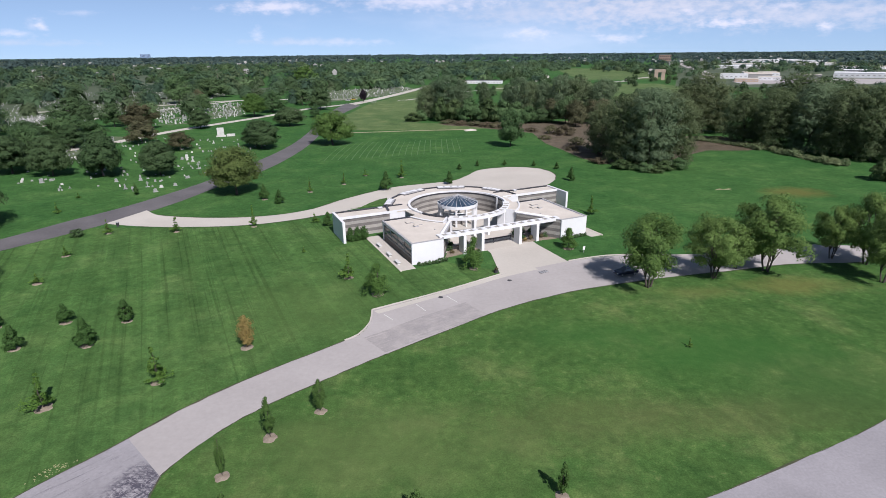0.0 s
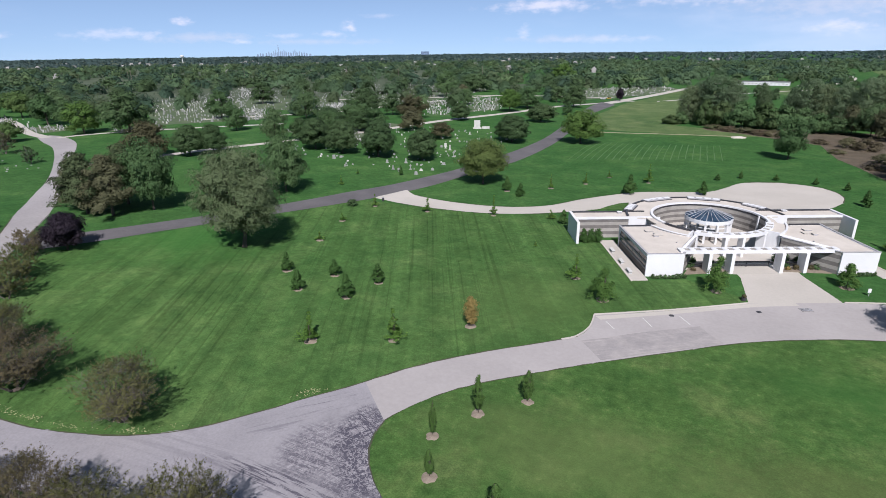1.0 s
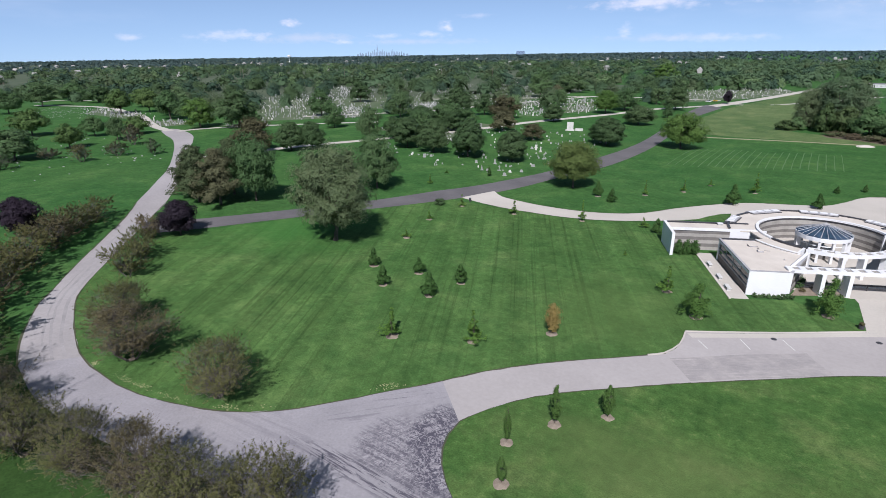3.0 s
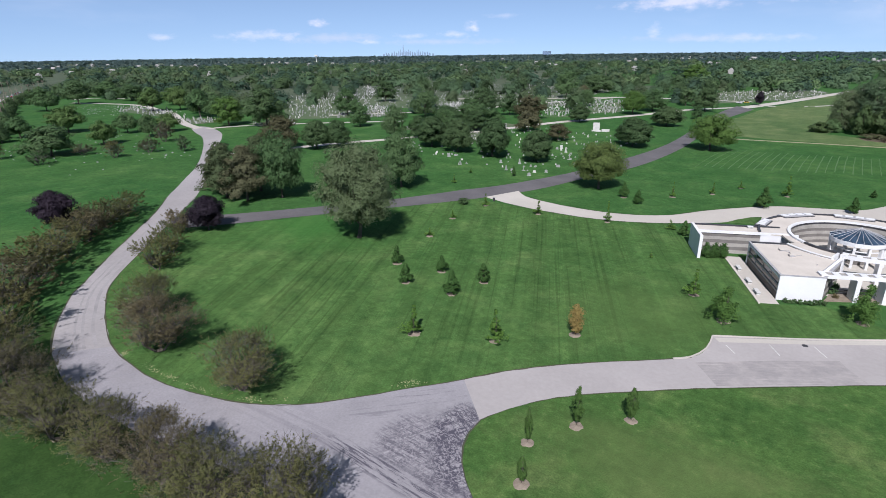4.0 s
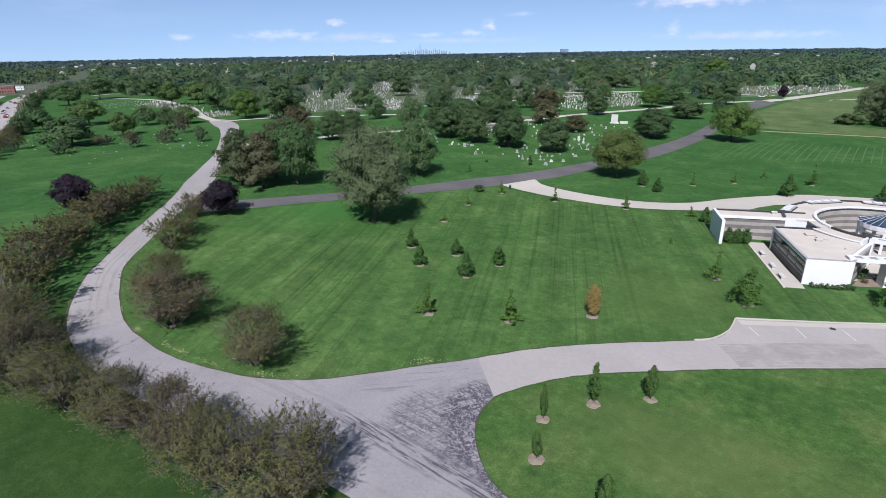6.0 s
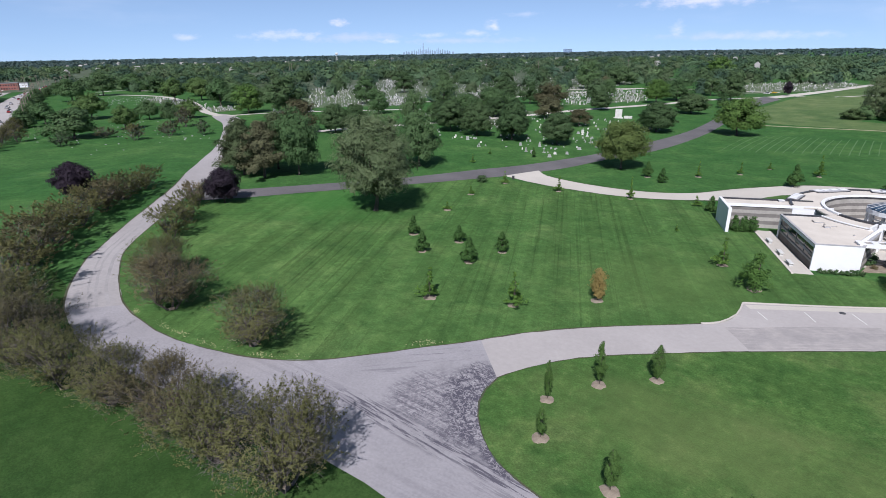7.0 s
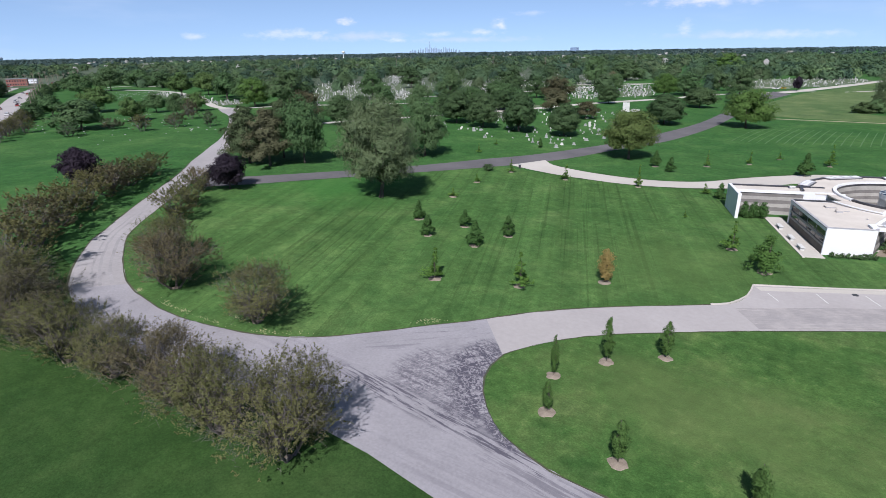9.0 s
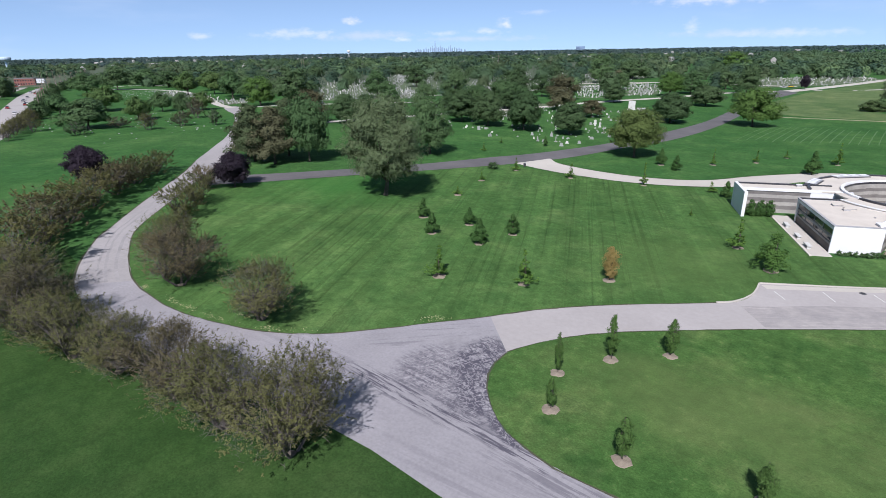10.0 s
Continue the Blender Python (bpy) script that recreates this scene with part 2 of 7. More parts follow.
def two_scale(name, dark, light, coarse, fine, rough=0.85, bumpy=0.3, dist=0.03, spec=0.25, stretch=(1, 1, 1), rot=0.0, grain=0.12):
    """A plain worn surface: broad stains and fine grain."""
    m, n, l, b = material(name, rough, spec=spec)
    v = coords(n, l, stretch, rot)
    a, f = noise_tex(n, l, v, coarse, 5), noise_tex(n, l, v, fine, 4)
    c = ramp(n, l, a, [(0.3, dark), (0.7, light)])
    g = ramp(n, l, f, [(0.25, (1 - grain,) * 3), (0.75, (1 + grain * 0.6,) * 3)])
    l.new(mix(n, l, 1.0, c, g, "MULTIPLY"), b.inputs["Base Color"])
    bump(n, l, b, f, bumpy, dist)
    return m


def grass_material(name, base, light, dry, stripe=0.0, stripe_rot=0.0, dry_amt=0.45, fleck=0.35, rugged=1.0):
    """Mown turf: broad tone, soft mottling, dry flecks and, on the lawns, mowing lines."""
    m, n, l, b = material(name, 0.9, spec=0.06)
    v = coords(n, l)
    big, mid = noise_tex(n, l, v, 0.016, 4), noise_tex(n, l, v, 0.09, 5, 0.6)
    small, fine = noise_tex(n, l, v, 0.9, 6, 0.72), noise_tex(n, l, v, 5.0, 3, 0.7)
    c = ramp(n, l, big, [(0.36, base), (0.64, light)])
    c = mix(n, l, ramp(n, l, mid, [(0.5, (0, 0, 0)), (0.76, (dry_amt,) * 3)]), c, dry)
    c = mix(n, l, ramp(n, l, small, [(0.58, (0, 0, 0)), (0.76, (fleck,) * 3)]), c, dry)
    c = mix(n, l, 1.0, c, ramp(n, l, mid, [(0.3, (0.84,) * 3), (0.7, (1.13,) * 3)]), "MULTIPLY")
    patchy = noise_tex(n, l, v, 0.27, 5, 0.7, 0.6)
    c = mix(n, l, 1.0, c, ramp(n, l, patchy, [(0.32, (1 - 0.18 * rugged, 1 - 0.14 * rugged, 1 - 0.16 * rugged)), (0.68, (1 + 0.14 * rugged, 1 + 0.09 * rugged, 1 + 0.06 * rugged))]), "MULTIPLY")
    c = mix(n, l, 1.0, c, ramp(n, l, small, [(0.3, (1 - 0.18 * rugged,) * 3), (0.7, (1 + 0.12 * rugged,) * 3)]), "MULTIPLY")
    c = mix(n, l, 1.0, c, ramp(n, l, fine, [(0.25, (0.68,) * 3), (0.75, (1.26,) * 3)]), "MULTIPLY")
    if stripe:
        # passes of the mower, broad and soft, and the thin darker lines between them
        broad = noise_tex(n, l, coords(n, l, (1, 0.003, 1), stripe_rot), 0.4, 1, 0.5)
        thin = noise_tex(n, l, coords(n, l, (1, 0.0022, 1), stripe_rot), 1.7, 2, 0.6)
        worn = ramp(n, l, noise_tex(n, l, v, 0.03, 3), [(0.4, (0.5,) * 3), (0.62, (1, 1, 1))])
        s1 = ramp(n, l, broad, [(0.36, (1 - stripe,) * 3), (0.64, (1 + stripe,) * 3)])
        s2 = ramp(n, l, thin, [(0.34, (1 - stripe * 2.1,) * 3), (0.44, (1, 1, 1)), (0.62, (1, 1, 1)), (0.7, (1 + stripe * 1.2,) * 3)])
        c = mix(n, l, worn, c, mix(n, l, 1.0, mix(n, l, 1.0, c, s1, "MULTIPLY"), s2, "MULTIPLY"))
    l.new(c, b.inputs["Base Color"])
    bump(n, l, b, fine, 0.4, 0.1)
    return m


def leaf_material(name, dark, light, rough=0.55, trans=0.3, spread=(0.28, 0.7)):
    m, n, l, b = material(name, rough, spec=0.08)
    g = n.new("ShaderNodeNewGeometry")
    oi = n.new("ShaderNodeObjectInfo")
    lo, hi = [tuple(p + (q - p) * f for p, q in zip(dark, light)) for f in spread]
    c = ramp(n, l, g.outputs["Random Per Island"], [(0.0, lo), (1.0, hi)])
    tint = ramp(n, l, oi.outputs["Random"], [(0.0, (0.82, 0.88, 0.8)), (1.0, (1.15, 1.1, 1.05))])
    c = mix(n, l, 1.0, c, tint, "MULTIPLY")
    l.new(c, b.inputs["Base Color"])
    t = n.new("ShaderNodeBsdfTranslucent")
    l.new(c, t.inputs[0])
    x = n.new("ShaderNodeMixShader")
    x.inputs[0].default_value = trans
    l.new(b.outputs[0], x.inputs[1])
    l.new(t.outputs[0], x.inputs[2])
    l.new(x.outputs[0], n["Material Output"].inputs[0])
    return m


M_LAWN = grass_material("mown_lawn", (0.0535, 0.123, 0.035), (0.07, 0.14, 0.042), (0.122, 0.158, 0.064), 0.13, radians(-25.3), 0.35, 0.35, 1.45)
# dark tone for the shadow that the turf's edge throws
M_EDGESHADE = two_scale("turf_edge_shadow", (0.045, 0.056, 0.03), (0.085, 0.086, 0.052), 0.6, 4.0, grain=0.3)
M_GRASS = grass_material("grass", (0.037, 0.11, 0.031), (0.052, 0.127, 0.037), (0.098, 0.148, 0.052), dry_amt=0.35, fleck=0.3, rugged=1.4)
M_ISLE = grass_material("island_grass", (0.05, 0.117, 0.031), (0.068, 0.135, 0.038), (0.126, 0.153, 0.061), dry_amt=0.75, fleck=0.75, rugged=1.7)
# turf darkened so that its colour carries a cloud's shadow
M_CLOUDSHADE = grass_material("cloud_shaded_grass", (0.024, 0.06, 0.016), (0.034, 0.074, 0.02), (0.06, 0.086, 0.032))
M_FIELD = grass_material("meadow", (0.078, 0.134, 0.05), (0.112, 0.162, 0.066), (0.19, 0.188, 0.092))
M_SUBURB = two_scale("suburb_yards", (0.05, 0.074, 0.042), (0.094, 0.115, 0.07), 0.02, 0.2, bumpy=0.0, grain=0.25)
M_PLOT = two_scale("worn_grave_plots", (0.058, 0.098, 0.042), (0.115, 0.138, 0.08), 0.12, 0.8, bumpy=0.0, grain=0.25)
M_BRUSH = two_scale("dry_brush", (0.085, 0.07, 0.05), (0.15, 0.122, 0.088), 0.16, 1.4, bumpy=0.5, dist=0.2, grain=0.22)
M_PATH = two_scale("trodden_path", (0.22, 0.22, 0.12), (0.34, 0.31, 0.2), 0.2, 2.0)
M_CONC = two_scale("pale_concrete", (0.41, 0.383, 0.343), (0.48, 0.45, 0.405), 0.06, 2.2, bumpy=0.1, grain=0.06)
M_ROADN = two_scale("worn_concrete_road", (0.318, 0.298, 0.29), (0.378, 0.355, 0.346), 0.09, 1.6, bumpy=0.1, grain=0.07)
M_ROADW = two_scale("grey_worn_concrete", (0.28, 0.265, 0.264), (0.345, 0.326, 0.325), 0.05, 1.6, bumpy=0.1, grain=0.1)
M_ROADO = two_scale("old_grey_asphalt", (0.238, 0.229, 0.242), (0.306, 0.294, 0.31), 0.13, 3.5, bumpy=0.2, grain=0.14)
M_STRIP = two_scale("sown_grass", (0.054, 0.122, 0.042), (0.084, 0.148, 0.058), 0.8, 4.0)
M_TUFT = two_scale("dead_grass", (0.24, 0.25, 0.12), (0.4, 0.38, 0.22), 1.0, 6.0)
M_TRACK = two_scale("worn_wheel_track", (0.25, 0.238, 0.24), (0.32, 0.304, 0.306), 0.3, 2.0, bumpy=0.1, grain=0.1)
M_DARK = two_scale("dark_asphalt", (0.094, 0.09, 0.094), (0.138, 0.13, 0.135), 0.1, 2.0, bumpy=0.2)
M_WHITE = two_scale("white_render", (0.62, 0.63, 0.645), (0.69, 0.70, 0.71), 0.25, 4.0, rough=0.6, bumpy=0.03, grain=0.03)
M_ROOF = two_scale("pale_gravel_roof", (0.485, 0.443, 0.392), (0.575, 0.532, 0.475), 0.25, 6.0, bumpy=0.2, grain=0.06)
M_COPE = two_scale("dark_metal_coping", (0.03, 0.03, 0.035), (0.06, 0.06, 0.065), 0.5, 5, rough=0.4)
M_STONEA = two_scale("grey_stone_band", (0.26, 0.25, 0.23), (0.36, 0.345, 0.32), 0.4, 3.0)
M_BENCH = two_scale("pale_cast_stone", (0.46, 0.46, 0.45), (0.6, 0.6, 0.58), 0.8, 5.0)
M_STONEB = two_scale("dark_stone_band", (0.13, 0.12, 0.115), (0.19, 0.18, 0.17), 0.4, 3.0)
M_BARK = two_scale("bark", (0.05, 0.042, 0.035), (0.11, 0.095, 0.08), 1.0, 8.0, bumpy=0.8)
M_MULCH = two_scale("mulch", (0.17, 0.14, 0.108), (0.28, 0.235, 0.185), 1.2, 9.0, bumpy=0.8)
M_STONE = two_scale("grave_stone", (0.2, 0.21, 0.2), (0.34, 0.35, 0.34), 0.8, 6.0)
M_STONEW = two_scale("white_marble", (0.42, 0.42, 0.40), (0.56, 0.56, 0.54), 0.8, 6.0)
def streaked(name, base, dark, rots, stretch, scale, amount):
    """Worn asphalt with thin dark scuffs and cracks that run along a few ways."""
    m, n, l, b = material(name, 0.85)
    v = coords(n, l)
    c = ramp(n, l, noise_tex(n, l, v, 0.13, 5), [(0.3, base[0]), (0.7, base[1])])
    c = mix(n, l, 1.0, c, ramp(n, l, noise_tex(n, l, v, 1.3, 4), [(0.25, (0.88,) * 3), (0.75, (1.08,) * 3)]), "MULTIPLY")
    k = None
    for q, rot in enumerate(rots):
        s = noise_tex(n, l, coords(n, l, (stretch, 1, 1), rot), scale * (1 + 0.35 * q), 5, 0.7)
        line = ramp(n, l, s, [(0.40, (0, 0, 0)), (0.46, (1, 1, 1)), (0.5, (0.3,) * 3), (0.53, (1, 1, 1)), (0.6, (0, 0, 0))])
        k = line if k is None else mix(n, l, 1.0, k, line, "LIGHTEN")
    area = ramp(n, l, noise_tex(n, l, v, 0.42, 5, 0.65), [(0.36, (0.35 * amount,) * 3), (0.62, (amount,) * 3)])
    l.new(mix(n, l, mix(n, l, 1.0, k, area, "MULTIPLY"), c, dark), b.inputs["Base Color"])
    bump(n, l, b, k, 0.15, 0.02)
    return m


M_PATCH = streaked("patched_asphalt", ((0.335, 0.312, 0.3), (0.39, 0.362, 0.348)), (0.215, 0.205, 0.208), (radians(-35), radians(-33)), 0.045, 0.9, 0.8)
M_PAINT = two_scale("worn_white_paint", (0.5, 0.5, 0.48), (0.66, 0.66, 0.64), 1.5, 8.0)
L_ROUND = leaf_material("dark_maple_leaves", (0.0493, 0.0896, 0.0414), (0.0918, 0.146, 0.0661))
L_LINDEN = leaf_material("linden_leaves", (0.0718, 0.11, 0.0357), (0.149, 0.2, 0.0693))
L_STREET = leaf_material("yellowish_green_leaves", (0.0748, 0.139, 0.0399), (0.167, 0.257, 0.0788))
L_COLUMN = leaf_material("columnar_leaves", (0.045, 0.1, 0.028), (0.105, 0.185, 0.055))
L_PALE = leaf_material("pale_bush_leaves", (0.11, 0.15, 0.075), (0.21, 0.26, 0.14))
L_FRESH = leaf_material("fresh_green_leaves", (0.07, 0.15, 0.032), (0.15, 0.265, 0.062))
L_YOUNG = leaf_material("young_conifer_needles", (0.036, 0.09, 0.027), (0.082, 0.155, 0.048))
L_BROAD = leaf_material("green_leaves", (0.0552, 0.105, 0.036), (0.129, 0.2, 0.072))
L_OLIVE = leaf_material("olive_leaves", (0.0568, 0.112, 0.0482), (0.115, 0.19, 0.084))
L_WILLOW = leaf_material("willow_leaves", (0.1, 0.138, 0.074), (0.18, 0.222, 0.122))
L_PINE = leaf_material("pine_needles", (0.036, 0.06, 0.03), (0.085, 0.112, 0.055), 0.7, 0.1)
L_RUST = leaf_material("rust_needles", (0.066, 0.076, 0.044), (0.114, 0.114, 0.066), 0.7, 0.1)
L_PURPLE = leaf_material("purple_leaves", (0.019, 0.015, 0.024), (0.046, 0.036, 0.052))
L_HAW = leaf_material("hawthorn_leaves", (0.114, 0.123, 0.051), (0.196, 0.198, 0.0899), trans=0.4, spread=(0.35, 0.65))
L_HAWR = leaf_material("reddening_hawthorn_leaves", (0.122, 0.109, 0.0632), (0.193, 0.169, 0.102), trans=0.4, spread=(0.35, 0.65))
L_ORANGE = leaf_material("orange_leaves", (0.21, 0.155, 0.055), (0.37, 0.285, 0.12))
L_FAR = leaf_material("wood_leaves", (0.045, 0.082, 0.034), (0.105, 0.15, 0.064))
L_WOOD = leaf_material("woodland_leaves", (0.11, 0.168, 0.1), (0.175, 0.24, 0.145), trans=0.5)
L_WOODN = leaf_material("edge_wood_leaves", (0.112, 0.152, 0.08), (0.178, 0.216, 0.115), trans=0.5)
L_WOODO = leaf_material("pale_woodland_leaves", (0.124, 0.174, 0.098), (0.19, 0.245, 0.138), trans=0.5)
# all five tones lifted towards blue: distance haze put into the leaf colours
HAZED_LEAVES = [leaf_material(nm, tuple(v * f for v, f in zip(c, (1.45, 1.38, 1.62))), tuple(v * f for v, f in zip(c, (1.6, 1.52, 1.76))), 0.7, 0.25, (0, 1)) for nm, c in (("wood_blue_green", (0.036, 0.066, 0.04)), ("wood_dark_green", (0.042, 0.072, 0.03)), ("wood_green", (0.053, 0.093, 0.045)), ("wood_olive", (0.067, 0.095, 0.046)), ("wood_light_green", (0.076, 0.126, 0.052)))]
L_LEAFY = leaf_material("young_tree_leaves", (0.05, 0.115, 0.03), (0.125, 0.225, 0.06))
L_GREEN = leaf_material("bright_green_leaves", (0.055, 0.115, 0.03), (0.125, 0.215, 0.06))
L_DUSK = leaf_material("dusky_green_leaves", (0.0583, 0.108, 0.0504), (0.113, 0.177, 0.0818))
L_RUSTY = leaf_material("russet_leaves", (0.076, 0.07, 0.042), (0.13, 0.118, 0.07))
L_HAZEL = leaf_material("brownish_green_leaves", (0.085, 0.088, 0.052), (0.165, 0.16, 0.095))
L_WEED = leaf_material("dry_weeds", (0.1, 0.084, 0.056), (0.17, 0.14, 0.1))
# horizon woods: bluish haze is painted into this leaf colour
L_HAZEWOOD = leaf_material("hazed_wood_leaves", (0.056, 0.088, 0.092), (0.082, 0.118, 0.12), spread=(0.4, 0.6))
M_TWIG = two_scale("grey_twigs", (0.075, 0.066, 0.06), (0.14, 0.125, 0.115), 1.0, 8.0)


def stain(mat, spots):
    """Ragged spots (x, y, rx, ry, amount, colour) on a surface."""
    n, l = mat.node_tree.nodes, mat.node_tree.links
    b = n["Principled BSDF"]
    c = b.inputs["Base Color"].links[0].from_socket
    for x, y, rx, ry, amount, colour in spots:
        tc, mp, ln = n.new("ShaderNodeTexCoord"), n.new("ShaderNodeMapping"), n.new("ShaderNodeVectorMath")
        mp.inputs["Location"].default_value = (-x / rx, -y / ry, 0)
        mp.inputs["Scale"].default_value = (1 / rx, 1 / ry, 0)
        l.new(tc.outputs["Object"], mp.inputs[0])
        ln.operation = "LENGTH"
        l.new(mp.outputs[0], ln.inputs[0])
        rag = n.new("ShaderNodeMath")
        rag.operation = "MULTIPLY_ADD"
        rag.inputs[1].default_value = 0.5
        l.new(noise_tex(n, l, tc.outputs["Object"], 0.16, 5, 0.7), rag.inputs[0])
        half = n.new("ShaderNodeMath")
        half.operation = "MULTIPLY"
        half.inputs[1].default_value = 0.5
        l.new(ln.outputs["Value"], half.inputs[0])
        l.new(half.outputs[0], rag.inputs[2])
        mask = ramp(n, l, rag.outputs[0], [(0.36, (amount,) * 3), (0.66, (0, 0, 0))])
        c = mix(n, l, mask, c, colour)
    l.new(c, b.inputs["Base Color"])


stain(M_GRASS, [(109, 154, 14, 10, 0.45, (0.17, 0.125, 0.04))])
stain(M_LAWN, [(-98, 84, 26, 30, 0.6, (0.036, 0.132, 0.028)), (-20, 84, 22, 24, 0.35, (0.085, 0.135, 0.042))])
# the last spot only darkens the grass on the island's south side
stain(M_ISLE, [(66, 88, 16, 6, 0.5, (0.16, 0.15, 0.05)), (48, 86, 10, 4, 0.4, (0.14, 0.15, 0.05)), (42, 66, 30, 14, 0.7, (0.03, 0.1, 0.022)), (22, 72, 16, 8, 0.45, (0.034, 0.104, 0.024)), (18, 52, 22, 9, 0.4, (0.1, 0.112, 0.044)), (40, 52, 24, 7, 0.4, (0.075, 0.09, 0.034)), (-6, 48, 26, 13, 0.5, (0.105, 0.142, 0.05)), (52, 58, 22, 12, 0.5, (0.042, 0.09, 0.026))])


def junction(mat):
    """Dark tyre scuffs, mottled patches and pale cracks where the old roads meet."""
    n, l = mat.node_tree.nodes, mat.node_tree.links
    b = n["Principled BSDF"]
    c = b.inputs["Base Color"].links[0].from_socket
    v = coords(n, l)

    def zone(x, y, rx, ry, rot, amount):
        tc, mp, ln, rag = n.new("ShaderNodeTexCoord"), n.new("ShaderNodeMapping"), n.new("ShaderNodeVectorMath"), n.new("ShaderNodeMath")
        mp.vector_type = "TEXTURE"
        mp.inputs["Location"].default_value, mp.inputs["Rotation"].default_value, mp.inputs["Scale"].default_value = (x, y, 0), (0, 0, radians(rot)), (rx, ry, 1000)
        l.new(tc.outputs["Object"], mp.inputs[0])
        ln.operation = "LENGTH"
        l.new(mp.outputs[0], ln.inputs[0])
        rag.operation = "MULTIPLY_ADD"
        rag.inputs[1].default_value = 0.7
        l.new(noise_tex(n, l, v, 0.8, 5, 0.65), rag.inputs[0])
        l.new(ln.outputs["Value"], rag.inputs[2])
        fall = n.new("ShaderNodeMapRange")
        fall.interpolation_type = "SMOOTHSTEP"
        fall.inputs[1].default_value, fall.inputs[2].default_value, fall.inputs[3].default_value, fall.inputs[4].default_value = 0.85, 1.55, amount, 0.0
        l.new(rag.outputs[0], fall.inputs[0])
        return fall.outputs[0]

    def over(zones):
        k = zone(*zones[0])
        for z in zones[1:]:
            k = mix(n, l, 1.0, k, zone(*z), "LIGHTEN")
        return k

    def lines(rot, stretch, scale, lo, hi):
        return ramp(n, l, noise_tex(n, l, coords(n, l, (stretch, 1, 1), radians(-rot)), scale, 6, 0.72, 0.15), [(lo, (0, 0, 0)), (hi, (1, 1, 1))])

    dark, mid_grey, pale = (0.07, 0.066, 0.086), (0.135, 0.127, 0.145), (0.38, 0.36, 0.375)
    through_way = over([(-30, 32.2, 12, 1.5, 0, 0.95), (-19, 31.9, 6, 1.0, -3, 0.9), (-8, 30.9, 14, 1.6, 3, 0.5)])
    corner = over([(-28.8, 41.8, 3.0, 5.0, 12, 1.0), (-25.8, 37.0, 2.6, 4.4, 48, 1.0), (-20.8, 33.8, 3.2, 1.0, -28, 0.95), (-29.8, 45.4, 1.8, 1.6, 0, 0.6)])
    apron = over([(-31.6, 37.6, 4.4, 5.0, 0, 0.75), (-26.5, 34.8, 4.6, 2.2, -20, 0.6)])
    seam = over([(-35.0, 45.2, 5.0, 1.5, 46, 0.7), (-38, 40, 5, 1.8, 46, 0.35)])
    blotch = ramp(n, l, noise_tex(n, l, v, 1.5, 7, 0.72, 1.4), [(0.47, (0, 0, 0)), (0.56, (1, 1, 1))])
    along, steep, north = lines(-2, 0.06, 2.6, 0.5, 0.54), lines(-32, 0.08, 2.4, 0.5, 0.54), lines(46, 0.05, 1.6, 0.5, 0.57)
    turning = lines(62, 0.1, 2.4, 0.5, 0.55)
    for mask, tex, colour in ((apron, blotch, mid_grey), (apron, along, dark), (apron, turning, mid_grey), (corner, blotch, dark), (corner, along, dark), (corner, steep, dark), (corner, turning, dark), (through_way, along, dark), (seam, north, dark)):
        c = mix(n, l, mix(n, l, 1.0, mask, tex, "MULTIPLY"), c, colour)
    # pale cracks filled with grit
    vo = n.new("ShaderNodeTexVoronoi")
    vo.feature = "DISTANCE_TO_EDGE"
    vo.inputs["Scale"].default_value = 1.5
    wob = n.new("ShaderNodeVectorMath")
    wob.operation = "MULTIPLY_ADD"
    nz = n.new("ShaderNodeTexNoise")
    nz.inputs["Scale"].default_value, nz.inputs["Detail"].default_value = 0.9, 4
    l.new(v, nz.inputs["Vector"])
    l.new(nz.outputs["Color"], wob.inputs[0])
    wob.inputs[1].default_value = (2.6, 2.6, 0)
    l.new(v, wob.inputs[2])
    l.new(wob.outputs[0], vo.inputs["Vector"])
    crack = ramp(n, l, vo.outputs["Distance"], [(0.02, (0.55,) * 3), (0.07, (0, 0, 0))])
    c = mix(n, l, mix(n, l, 1.0, mix(n, l, 1.0, corner, apron, "LIGHTEN"), crack, "MULTIPLY"), c, pale)
    # faint long wear along the road to the east
    wear = lines(5, 0.03, 0.9, 0.46, 0.6)
    c = mix(n, l, mix(n, l, 1.0, over([(-5, 28, 26, 4.0, 4, 0.4), (-45, 31, 18, 5, -14, 0.3)]), wear, "MULTIPLY"), c, mid_grey)
    l.new(c, b.inputs["Base Color"])


junction(M_ROADO)

# ---- ground and roads ----
def ground_sheet():
    def axis(lo, hi, fine, a, b):
        mid = list(np.arange(a, b + 0.1, fine))
        out, s, x = [], fine * 1.5, b
        while x < hi:
            x += s
            out.append(min(x, hi))
            s *= 1.35
        pre, s, x = [], fine * 1.5, a
        while x > lo:
            x -= s
            pre.append(max(x, lo))
            s *= 1.35
        return np.array(pre[::-1] + mid + out)
    xs, ys = axis(-4900, 4900, 4.0, -200, 120), axis(-600, 4950, 8.0, -40, 320)
    X, Y = np.meshgrid(xs, ys)
    V = np.c_[X.ravel(), Y.ravel(), ground_z(X.ravel(), Y.ravel())]
    n = len(xs)
    F = [(j * n + i, j * n + i + 1, (j + 1) * n + i + 1, (j + 1) * n + i) for j in range(len(ys) - 1) for i in range(n - 1)]
    return tagged(new("ground", mesh_of("ground", V, F, [M_GRASS])), "wide green mown grassland", "lawn", kind="structure")


ground_sheet()

